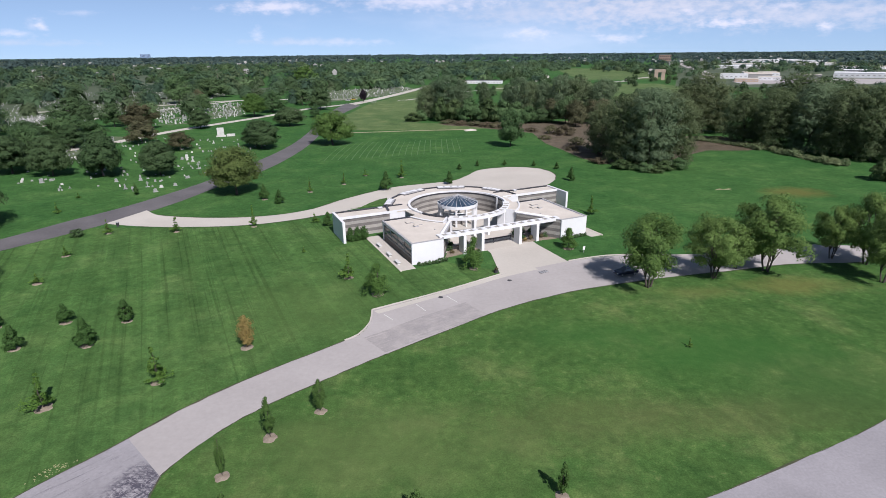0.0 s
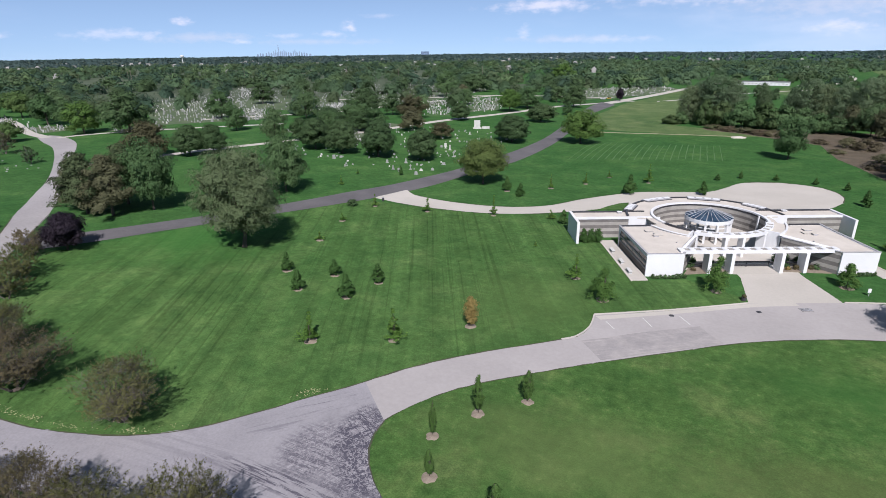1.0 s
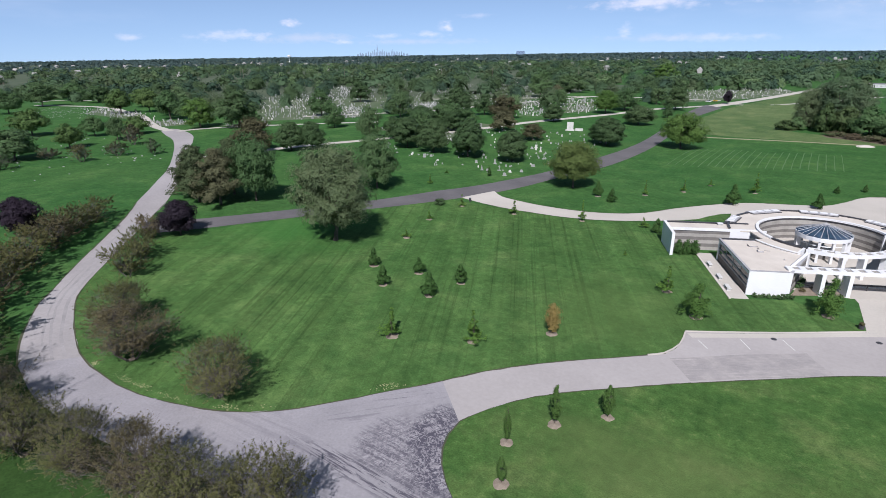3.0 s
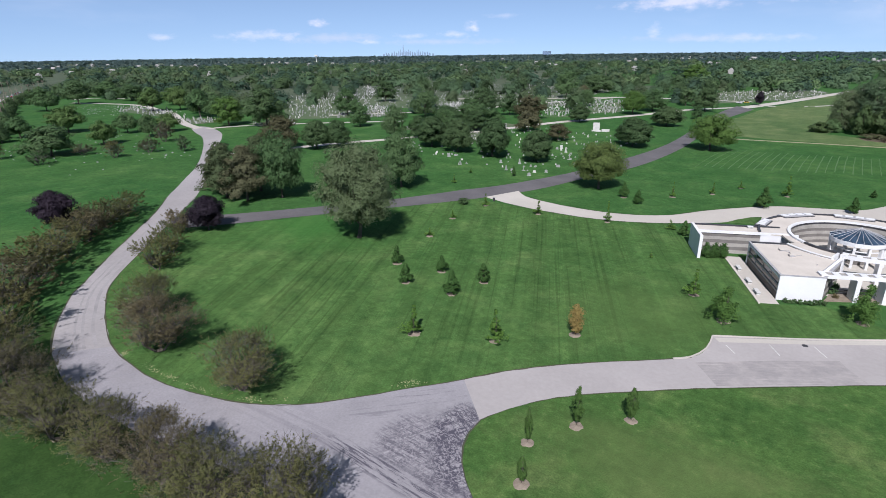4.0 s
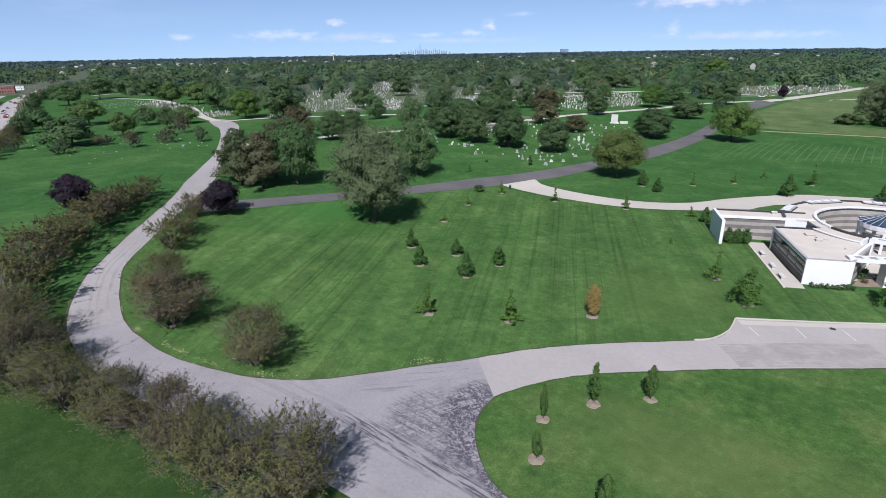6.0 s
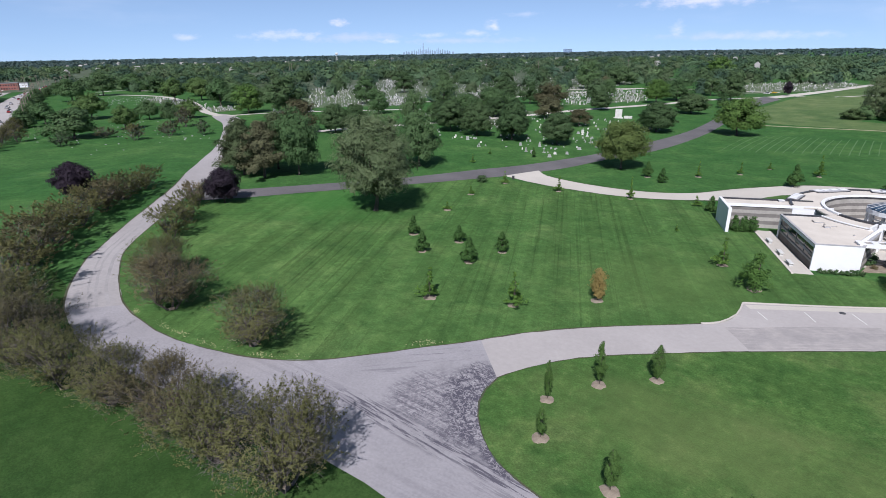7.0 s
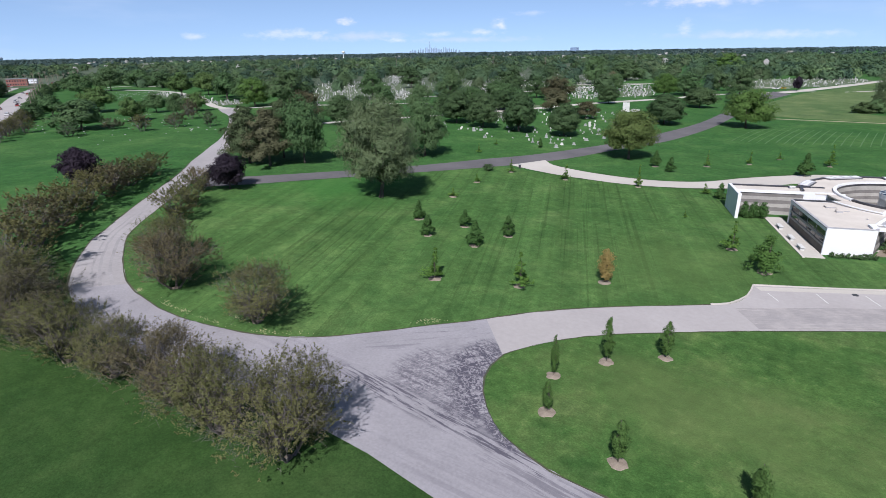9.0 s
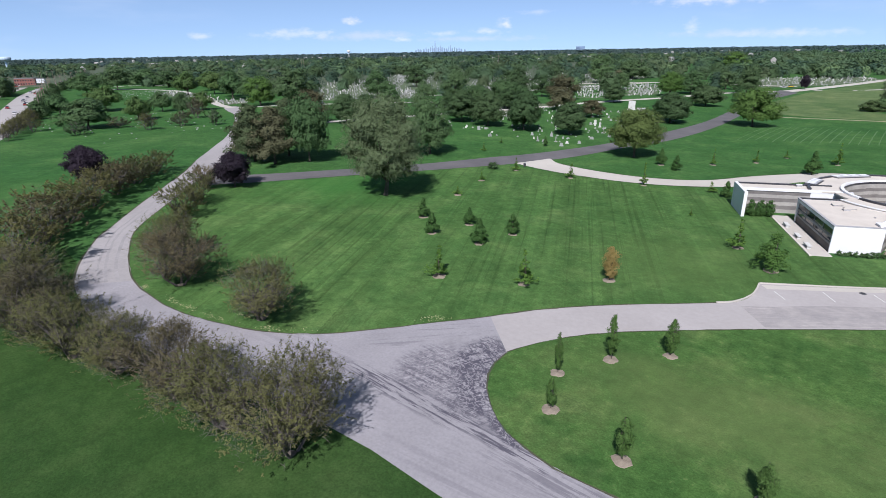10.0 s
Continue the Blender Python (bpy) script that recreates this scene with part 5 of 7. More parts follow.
def prototype(kind, k):
    """Trunk and crown meshes of one kind, with the height and width they were made at."""
    if (kind, k) in PROTOS:
        return PROTOS[kind, k]
    g = {
        "round": dict(h=12, w=13.5, z0=2.3, n=190, r=1.3, shape=DOME, leaves=13000, size=0.25, mat=L_ROUND, tr=0.3, fork=2.2),
        "broad": dict(h=14, w=15, z0=3.6, n=250, r=1.3, shape=CROWN, leaves=13500, size=0.235, mat=L_GREEN, tr=0.35, fork=3.2, loose=0.12, masses=46),
        "olive": dict(h=14, w=15, z0=3.0, n=220, r=1.2, shape=CROWN, leaves=10500, size=0.25, mat=L_OLIVE, tr=0.35, fork=3.2, loose=0.15, masses=40),
        "linden": dict(h=14, w=15, z0=4.2, n=260, r=1.25, shape=DOME, leaves=14000, size=0.22, mat=L_LINDEN, tr=0.35, fork=3.2, loose=0.15, masses=48),
        "street": dict(h=13, w=11.5, z0=3.7, n=200, r=0.8, shape=CROWN, leaves=17000, size=0.16, mat=L_STREET, tr=0.16, fork=2.6, loose=0.25, stems=3, masses=26),
        "pine": dict(h=15, w=12, z0=3.0, n=120, r=0.95, shape=lambda u: max(0.2, (1 - u) ** 0.45 * (0.8 + 0.2 * math.cos(26 * u))), leaves=10500, size=0.22, mat=L_PINE if k % 2 == 0 else L_RUST, tr=0.32, fork=7.0, loose=0.25),
        "willow": dict(h=21, w=18.5, z0=4.6, n=360, r=1.2, shape=lambda u: math.sqrt(max(0.04, 1 - ((u - 0.5) / 0.56) ** 2)), leaves=30000, size=0.17, mat=L_WILLOW, tr=0.5, fork=3.8, loose=0.2, masses=75),
        "purple": dict(h=8, w=9.8, z0=1.9, n=130, r=1.05, shape=ROUND, leaves=9500, size=0.17, mat=L_PURPLE, tr=0.2, fork=1.6),
        "conifer": dict(h=4, w=2.6, z0=0.3, n=80, r=0.36, shape=EGG, leaves=3400, size=0.1, mat=L_YOUNG, tr=0.07, fork=1.5),
        "yew": dict(h=3.2, w=2.3, z0=0.2, n=50, r=0.45, shape=lambda u: math.sqrt(max(0.05, 1 - (0.95 * u) ** 2)), leaves=2600, size=0.1, mat=L_YOUNG, tr=0.06, fork=1.2),
        "redshrub": dict(h=1.2, w=1.6, z0=0.1, n=20, r=0.28, shape=ROUND, leaves=800, size=0.08, mat=(L_HAWR, L_ORANGE)[k % 2], tr=0.03, fork=0.4),
        "sapling": dict(h=5, w=3.4, z0=0.9, n=30, r=0.34, shape=lambda u: max(0.1, 0.5 - 0.4 * u), leaves=1100, size=0.1, mat=L_FRESH, tr=0.06, fork=2.2),
        "leafy": dict(h=5, w=3.6, z0=0.6, n=60, r=0.34, shape=lambda u: max(0.08, (1 - u) ** 0.9), leaves=3000, size=0.105, mat=L_LEAFY, tr=0.08, fork=3.6, loose=0.35),
        "orange": dict(h=5, w=2.3, z0=0.6, n=60, r=0.34, shape=SPINDLE, leaves=2600, size=0.09, mat=L_ORANGE, tr=0.06, fork=2.0, loose=0.25),
        "column": dict(h=5, w=2.1, z0=0.7, n=60, r=0.26, shape=SPINDLE, leaves=3600, size=0.085, mat=L_COLUMN, tr=0.055, fork=4.6, loose=0.3),
        "shrub": dict(h=1.4, w=2.0, z0=0.1, n=24, r=0.3, shape=ROUND, leaves=900, size=0.08, mat=(L_ROUND, L_OLIVE)[k % 2], tr=0.03, fork=0.4),
        "haw": dict(h=8.2, w=9.0, z0=1.9, n=90, r=1.2, shape=SPREAD, leaves=25500, size=0.066, mat=(L_HAW, L_HAWR, L_HAW, L_HAW)[k % 4], tr=0.13, fork=1.5),
        "hawfar": dict(h=8.2, w=9.6, z0=1.7, n=70, r=1.25, shape=SPREAD, leaves=8500, size=0.125, mat=(L_HAW, L_HAW, L_HAWR)[k % 3], tr=0.13, fork=1.5),
        "palebush": dict(h=3, w=7, z0=0.1, n=60, r=0.6, shape=ROUND, leaves=1500, size=0.22, mat=L_PALE, tr=0.08, fork=0.8),
        "thin": dict(h=6, w=7, z0=1.3, n=46, r=0.85, shape=UMBRELLA, leaves=3000, size=0.15, mat=(L_HAZEL, L_HAW, L_OLIVE)[k % 3], tr=0.1, fork=1.4),
        "verge": dict(h=10, w=11, z0=1.2, n=80, r=1.5, shape=DOME, leaves=2600, size=0.42, mat=(L_ROUND, L_OLIVE)[k % 2], tr=0.22, fork=2.2),
        "cem": dict(h=13, w=15, z0=2.6, n=120, r=1.4, shape=CROWN, leaves=4200, size=0.36, mat=(L_ROUND, L_OLIVE, L_DUSK)[k % 3], tr=0.32, fork=3.0, loose=0.1, masses=26),
        "fresh": dict(h=13, w=15, z0=2.4, n=120, r=1.4, shape=CROWN, leaves=4600, size=0.36, mat=L_GREEN, tr=0.32, fork=3.0, loose=0.1, masses=26),
        "lawn": dict(h=11, w=14, z0=3.1, n=110, r=1.3, shape=DOME, leaves=4400, size=0.34, mat=(L_BROAD, L_OLIVE, L_DUSK)[k % 3], tr=0.3, fork=2.8, loose=0.1, masses=26),
        "rusty": dict(h=12, w=14, z0=2.2, n=120, r=1.4, shape=CROWN, leaves=4200, size=0.36, mat=L_RUSTY, tr=0.3, fork=3.0, loose=0.1, masses=24),
        "hazel": dict(h=10, w=14, z0=2.2, n=100, r=1.3, shape=UMBRELLA, leaves=4000, size=0.34, mat=(L_HAZEL, L_DUSK)[k % 2], tr=0.25, fork=2.6, loose=0.1, masses=24),
        "wood": dict(h=26, w=20, z0=0.8, n=330, r=1.55, shape=WALLY, leaves=13500, size=0.29, mat=(L_WOOD, L_WOODO, L_WOOD)[k % 3], tr=0.4, fork=7.0, loose=0.12),
        "brush": dict(h=4, w=8, z0=0.1, n=46, r=0.8, shape=ROUND, leaves=2300, size=0.17, mat=(L_WEED, L_HAZEL)[k % 2], tr=0.08, fork=0.8),
        "nearwood": dict(h=26, w=20, z0=0.8, n=330, r=1.55, shape=WALLY, leaves=13500, size=0.29, mat=(L_WOODN, L_WOOD, L_WOODN)[k % 3], tr=0.4, fork=7.0, loose=0.12),
        "bush": dict(h=6, w=9, z0=0.2, n=50, r=1.1, shape=ROUND, leaves=2400, size=0.3, mat=(L_FAR, L_OLIVE)[k % 2], tr=0.12, fork=1.2),
    }[kind]
    blobs = lumps(g["n"], g["h"], g["w"], g["z0"], g["shape"], g["r"], g.get("masses", 0))
    airy = kind in ("haw", "hawfar", "thin", "sapling")
    Q = blob_leaves(blobs, g["leaves"], g["size"], 0.9 if airy else 0.36, 0.6, 0.15 if kind in ("haw", "hawfar", "thin") else 0.3 if kind in ("sapling", "pine") else 0.6, 0.0, 0.0 if airy else g["r"] * (0.45 if kind == "street" else 0.65), g.get("loose", 0.05))
    if kind in ("haw", "hawfar", "thin"):
        # leafy shoots that point up and outwards
        per = 26
        m = g["leaves"] // per
        B = np.array(blobs)[rng.integers(0, len(blobs), m)]
        d = unit(unit(B[:, :3] - np.array([0, 0, g["h"] * 0.25])) * 0.9 + rng.normal(0, 0.45, (m, 3)) + np.array([0, 0, 0.45]))
        base = B[:, :3] + rng.normal(0, 0.5, (m, 3)) * B[:, 3:4]
        f = rng.uniform(0, 1, (m, per, 1))
        ln = rng.uniform(0.5, 1.5, (m, 1, 1)) * g["h"] / 8
        pos = (base[:, None] + d[:, None] * ln * f + rng.normal(0, 0.075, (m, per, 3)) * (1.35 - f)).reshape(-1, 3)
        pos = pos[pos[:, 2] > (1.15 if kind == "haw" else 0.6)]
        mid = np.array([0, 0, g["h"] * 0.35])
        shade = unit(unit(pos - mid) * 0.75 + unit(rng.normal(size=pos.shape)) * 0.5 + np.array([0, 0, 0.2]))
        Q = leaf_quads(pos, unit(rng.normal(size=pos.shape) + np.array([0, 0, 0.7])), g["size"], 0.6, 0.0, shade)
    if kind == "willow":
        # hanging curtains of leaves below the lumps
        i = rng.choice(len(blobs), 300)
        B = np.array(blobs)[i]
        a = rng.uniform(0, 2 * math.pi, len(i))
        top = B[:, :3] + np.c_[np.cos(a) * B[:, 3], np.sin(a) * B[:, 3], -0.1 * B[:, 3]]
        length = rng.uniform(0.5, 1.5, len(i))
        f = rng.uniform(0, 1, (len(i), 14))
        pos = top[:, None, :] + np.stack([0.18 * np.cos(a)[:, None] * f, 0.18 * np.sin(a)[:, None] * f, -length[:, None] * f], axis=2)
        pos = pos.reshape(-1, 3)
        nr = unit(np.c_[pos[:, :2], np.zeros(len(pos))] + rng.normal(0, 3, pos.shape))
        Q = np.concatenate([Q, leaf_quads(pos, nr, 0.2, 0.45, 3.0)])
        c = Q[:, :3].mean(axis=1)
        az = np.arctan2(c[:, 1], c[:, 0])
        foot = 3.9 + 0.7 * np.sin(3 * az + 1) + 0.6 * np.sin(7 * az) + rng.normal(0, 0.35, len(c))
        Q = Q[(c[:, 2] > foot) & (np.hypot(c[:, 0], c[:, 1]) < 5.4 + 1.4 * (c[:, 2] - foot) + rng.normal(0, 0.4, len(c)))]
    if kind == "sapling":
        # a wide skirt of low boughs
        m = 900
        bough = rng.uniform(0, 2 * math.pi, 11)
        reach = rng.uniform(0.9, 1.9, 11)
        i = rng.integers(0, 11, m)
        q = rng.uniform(0.15, 1, m)
        a = bough[i] + rng.normal(0, 0.13, m)
        pos = np.c_[np.cos(a) * q * reach[i] + 0.25, np.sin(a) * q * reach[i], 0.55 + 0.5 * (i % 3) / 2 + 0.3 * q + rng.normal(0, 0.07, m)]
        Q = np.concatenate([Q, leaf_quads(pos, unit(rng.normal(size=(m, 3)) + np.array([0, 0, 1.0])), 0.12, 0.6)])
    foot = {"round": 0.17, "linden": 0.25, "broad": 0.2, "olive": 0.17, "cem": 0.15, "lawn": 0.2, "street": 0.24, "fresh": 0.15, "rusty": 0.16, "hazel": 0.15, "purple": 0.16}.get(kind)
    if foot:
        c = Q[:, :3].mean(axis=1)
        top = np.percentile(c[:, 2], 99.5)
        az = np.arctan2(c[:, 1], c[:, 0]) + k
        Q = Q[c[:, 2] > top * (foot + 0.03 * np.sin(3 * az) + 0.02 * np.sin(8 * az) + rng.normal(0, 0.012, len(c)))]
    # bring the crown to its stated width and height
    c = Q[:, :3].mean(axis=1)
    kx = g["w"] / 2 / np.percentile(np.hypot(c[:, 0], c[:, 1]), 97)
    kz = g["h"] * (0.93 if kind == "column" else 1.0) / np.percentile(c[:, 2], 99.5)
    Q = Q * np.array([kx, kx, kz])
    if kind in ("haw", "hawfar"):
        # no stray leaves below or far outside the crown
        c = Q[:, :3].mean(axis=1)
        out = np.hypot(c[:, 0], c[:, 1])
        Q = Q[(out < 0.63 * g["w"]) & (out < 0.36 * g["w"] + 0.9 * c[:, 2])]
    blobs = [(x * kx, y * kx, z * kz, r0 * kx, r1 * kz) for x, y, z, r0, r1 in blobs]
    crown = leaf_mesh("crown", Q, g["mat"])
    trunk = limbs_mesh("trunk", g["h"], g["tr"], blobs, g["fork"], M_TWIG if kind in ("haw", "hawfar", "thin") else M_BARK, 14 if kind in ("haw", "hawfar", "thin", "street") else 9, 3 if kind in ("haw", "hawfar", "thin") else g.get("stems", 1))
    twigs = None
    if kind in ("haw", "hawfar", "thin"):
        m = 3600 if kind == "haw" else 900
        B = np.array(blobs)[rng.integers(0, len(blobs), m)]
        d = unit(rng.normal(size=(m, 3)) + np.c_[B[:, 0] * 0.25, B[:, 1] * 0.25, np.full(m, 0.5)])
        p = B[:, :3] + rng.normal(0, 0.45, (m, 3))
        s = unit(np.cross(d, rng.normal(size=(m, 3)))) * 0.012
        ln = rng.uniform(0.35, 0.95, m)[:, None]
        twigs = quads_mesh("twigs", np.stack([p - s, p + s, p + d * ln + s * 0.4, p + d * ln - s * 0.4], axis=1), M_TWIG)
    PROTOS[kind, k] = (trunk, crown, twigs, g["h"], g["w"])
    return PROTOS[kind, k]


def plant(name, kind, k, x, y, h, w, label, category="tree", group="", turn=None):
    trunk, crown, twigs, h0, w0 = prototype(kind, k)
    t = thing(name, x, y, gz(x, y), 0, label, category, group)
    rz = rng.uniform(0, 360) if turn is None else turn
    t.matrix_basis = pose(x, y, gz(x, y), 0, 0, rz) @ Matrix.Diagonal((w / w0, w / w0, h / h0, 1))
    mpart("trunk", trunk, t)
    mpart("crown", crown, t)
    if twigs:
        mpart("twig_mass", twigs, t, "bare grey twigs")
    return t


def grove(rows, name, kind, variants, label, category="tree", group=""):
    for i, (x, y, h, w) in enumerate(rows):
        plant(name, kind, i % variants, x, y, h, w, label, category, group)


grove([(-121.5, 178.7, 12.6, 12.8), (-106.4, 180.4, 14, 15.0), (-89.3, 183.6, 11.2, 12.4), (-71.5, 240.1, 12.0, 17.2), (-170.7, 150.0, 11.2, 12.5), (-166.0, 156.8, 10.9, 11.0), (-76.3, 313.1, 10.3, 16), (-118.3, 293.9, 9.5, 12.3), (-136, 181, 12.2, 14), (-162.2, 231.2, 10, 15), (-146, 231.2, 9, 13.6)],
      "maple_tree", "round", 3, "round dense dark green maple tree among graves", "tree", "round maples")
grove([(-56.6, 160.0, 14.0, 16.5)], "linden_tree", "linden", 1, "broad yellowish green tree beside the dark road")
grove([(-104.0, 122.8, 16.1, 14.5)], "shade_tree", "olive", 1, "broad dark green shade tree beside the pines")
grove([(-42.6, 251.6, 15.0, 18.5), (-106.1, 349.7, 14.1, 15.8)], "shade_tree", "broad", 2, "broad bright green shade tree on the lawn")
grove([(-146.7, 375.4, 11.1, 11.6), (-154.9, 242.1, 13.0, 17.4), (-141.4, 198.3, 13.0, 13.6), (-121.6, 92.6, 18.0, 13)], "cemetery_tree", "olive", 2, "broad olive green tree between cemetery graves", "tree", "cemetery trees")
grove([(-253.1, 188.0, 18.9, 25.8), (-252.3, 248.3, 16.3, 17.7), (-162.7, 188.5, 14.6, 13.0), (-155.8, 197.3, 9.6, 11.0), (-150.8, 254.0, 8.2, 13.4), (-181.2, 254.0, 8.6, 13.3), (-164.3, 297.9, 12.5, 13.6), (-187.8, 434.1, 21.0, 23.1), (-184.6, 494.2, 16.4, 31.4), (-194.5, 312.8, 14.2, 23.0), (-101.8, 375.9, 14.0, 20.5), (-93.7, 430.3, 12.4, 14.5), (-75.2, 403.5, 15.0, 19.4), (-70.1, 355.6, 8.4, 7.3), (-201.5, 262.3, 16.1, 16.8), (-296.3, 334.7, 15.8, 20.6), (-205.0, 210.6, 12.4, 12.5)],
      "cemetery_tree", "cem", 3, "dark green spreading tree between cemetery graves", "tree", "cemetery trees")
grove([(-271.1, 177.4, 15.2, 21.1), (-147.0, 700.2, 20, 30)], "cemetery_tree", "fresh", 1, "bright green spreading tree beside the pale road", "tree", "cemetery trees")
grove([(-183.0, 142.3, 13.1, 17.1), (-146.6, 289.3, 12.8, 19.5), (-102.5, 230.9, 7.4, 11.7)], "russet_tree", "rusty", 2, "spreading tree with russet brown leaves among graves", "tree", "russet trees")
grove([(-124.7, 245.4, 9.7, 14.4), (-175.8, 440.1, 9.7, 11.9)], "hazel_tree", "hazel", 1, "low spreading tree with brownish green leaves", "tree", "brownish trees")
plant("purple_tree", "purple", 0, -52.1, 472.8, 9.9, 7.4, "dark purple-leaved tree among far graves")
grove([(-132.9, 83.0, 15.0, 12.3), (-125.9, 84.5, 14.8, 12.8), (-131.8, 93.3, 15.7, 11.3), (-140.0, 85.5, 12.4, 10.6)], "pine_tree", "pine", 2, "rugged pine with green and rusty brown boughs", "tree", "pine clump")
plant("willow_tree", "willow", 0, -82.8, 82.5, 21.0, 18.6, "large grey-green willow with drooping branches")
grove([(-112.9, 64.5, 7.9, 9.7), (-140.5, 44.5, 8.6, 10.2)], "purple_maple", "purple", 1, "round maple with dark purple leaves", "tree", "purple maples")
grove([(-318.7, 116.7, 13.0, 18.9), (-315.8, 95.0, 10.1, 13.6), (-247.5, 82.7, 11.6, 21.1), (-260.9, 108.2, 10.0, 13.8), (-289.2, 132.0, 9.7, 12.0), (-267.1, 131.3, 10.3, 9.8), (-277.1, 146.7, 9.3, 12.7), (-459.4, 158.1, 15.5, 21.9), (-503.6, 196.7, 18.5, 24.0), (-388.8, 197.1, 15.9, 18.9), (-547.7, 239.6, 14.9, 27.0), (-499.0, 236.5, 13.6, 22.5), (-379.1, 211.5, 15.3, 16.8), (-323.8, 192.8, 16.9, 18.3), (-345, 205, 15, 18), (-420, 232, 14, 20), (-300, 190, 14, 16)],
      "park_tree", "lawn", 3, "spreading green tree on the cemetery lawn", "tree", "lawn trees")
grove([(-244.2, 126.3, 9.0, 9.7), (-221.8, 94.6, 6.6, 9.7), (-230.3, 72.7, 5.1, 9.2), (-239.5, 90.8, 4.4, 9.0), (-256.7, 66.7, 7.5, 8.2), (-212.9, 117.1, 6.3, 6.9), (-222.2, 108.0, 5.8, 9.1)],
      "ornamental_tree", "thin", 3, "small ornamental tree with thin brownish green leaves", "tree", "ornamental trees")
CONIFER = [(-59.3, 70.3, 3.8, 2.6), (-66.6, 76.4, 3.8, 2.5), (-57.0, 78.4, 3.3, 2.5), (-49.8, 71.3, 4.5, 3.0), (-48.0, 79.1, 3.8, 2.5), (-46.9, 154.6, 4.5, 2.9), (-41.5, 150.2, 4.0, 2.8), (-24.4, 129.2, 3.5, 2.5), (-84.7, 157.5, 3.3, 1.8), (47.1, 173.6, 4.5, 2.8), (46.7, 192.6, 2.5, 1.9),
           (-12.5, 164.7, 5.9, 4.1), (7.2, 171.7, 4.2, 3.1), (39.6, 198.3, 2.1, 1.8), (29.0, 200.2, 2.1, 1.8), (18.9, 200.0, 2.3, 1.8), (11.9, 194.4, 2.1, 1.9)]
grove(CONIFER, "young_conifer", "conifer", 3, "young dense dark green conifer on the lawn", "tree", "young conifers")
SAPLING = [(-46.5, 56.6, 4.7, 3.6), (-35.4, 61.9, 5.1, 3.8), (-71.1, 93.2, 2.1, 2.5), (-74.5, 107.3, 2.3, 2.1), (-73.9, 122.2, 3.3, 2.6), (-59.1, 124.1, 4.0, 3.0), (-42.4, 128.6, 5.4, 2.4), (-35.6, 163.5, 4.5, 2.1), (-26.7, 173.7, 3.9, 2.1), (-21.2, 186.4, 2.2, 2.4), (-8.4, 182.4, 6.0, 3.5),
           (-28.3, 132.3, 2.4, 2.8), (-15.0, 95.9, 4.8, 3.5), (-94.4, 136.9, 2.9, 1.9), (-97.7, 151.7, 1.9, 1.7), (42.6, 135.2, 4.8, 3.4), (-26.5, 110.3, 1.4, 1.2), (37.5, 67.7, 1.5, 1.0)]
grove(SAPLING, "sapling", "sapling", 3, "thin young broadleaf sapling in a mulch ring", "tree", "saplings")
LEAFY = [(-8.9, 88.0, 5.8, 4.6), (30.3, 109.6, 4.6, 3.9), (9.0, 99.1, 6.6, 4.2)]
grove(LEAFY, "young_tree", "leafy", 2, "young leafy green tree near the building", "tree", "young trees")
plant("young_maple", "orange", 0, -26.4, 70.5, 5.1, 2.5, "young tree with orange autumn leaves")
COLUMN = [(-17.8, 50.5, 5.7, 1.36), (-13.0, 55.0, 4.7, 1.45), (-21.1, 44.7, 5.0, 0.95), (-18.8, 38.9, 3.6, 1.2), (-11.0, 36.4, 4.4, 1.53), (-1.2, 38.4, 3.7, 1.8), (12.7, 40.7, 4.2, 1.28)]
grove(COLUMN, "columnar_tree", "column", 3, "slim columnar young tree in a tan mulch ring", "tree", "columnar trees")
plant("low_shrub", "shrub", 0, -79.3, 119.8, 1.8, 3.3, "low dark green shrub by the dark road", "shrub")
HAW_IN = [(-55.3, 32.5, 7.7, 11.6), (-72.3, 31.0, 8.4, 12.2), (-82.9, 35.6, 7.3, 9.4), (-100.1, 45.8, 6.6, 8.6), (-106.5, 52.0, 6.5, 8.4), (-116.3, 59.8, 5.4, 7.6)]
HAW_OUT = [(-63.4, 14.5, 7.5, 9.2), (-56.7, 16.5, 6.7, 8.8), (-48.1, 18.3, 7.8, 9.4), (-40.3, 18.8, 8.0, 10.2), (-32.9, 20.3, 8.7, 11.0)]
HAW_ROW = [(-138.5, 58.6, 5.6, 12.1), (-132.5, 51.4, 6.4, 12.7), (-126.3, 44.6, 7, 13.2), (-120.2, 37.6, 7.4, 13.2), (-113, 30.6, 7.8, 13.4), (-104.5, 24.6, 8, 13.2), (-94.5, 18.9, 8.2, 12.8), (-83.1, 15.2, 8.2, 12.3), (-72.6, 13.4, 8, 11.7)]
grove(HAW_IN[:3] + HAW_OUT + HAW_ROW[-2:], "hawthorn_tree", "haw", 4, "spreading hawthorn with sparse brownish leaves and grey twigs", "tree", "hawthorn row")
grove(HAW_IN[3:] + HAW_ROW[:-2], "hawthorn_tree", "hawfar", 3, "spreading hawthorn with sparse brownish leaves and grey twigs", "tree", "hawthorn row")
grove([(39.7, 88.7, 13.4, 12.7), (53.3, 92.2, 12.0, 11.1), (64.9, 94.9, 14.6, 14.1), (59.8, 96.4, 8.9, 6.6), (81.7, 100.6, 10.7, 8.6), (86.3, 97.3, 14.1, 11.1), (82.7, 88.5, 12.8, 10.3)], "street_tree", "street", 2, "leafy green tree shading the front road", "tree", "front road trees")
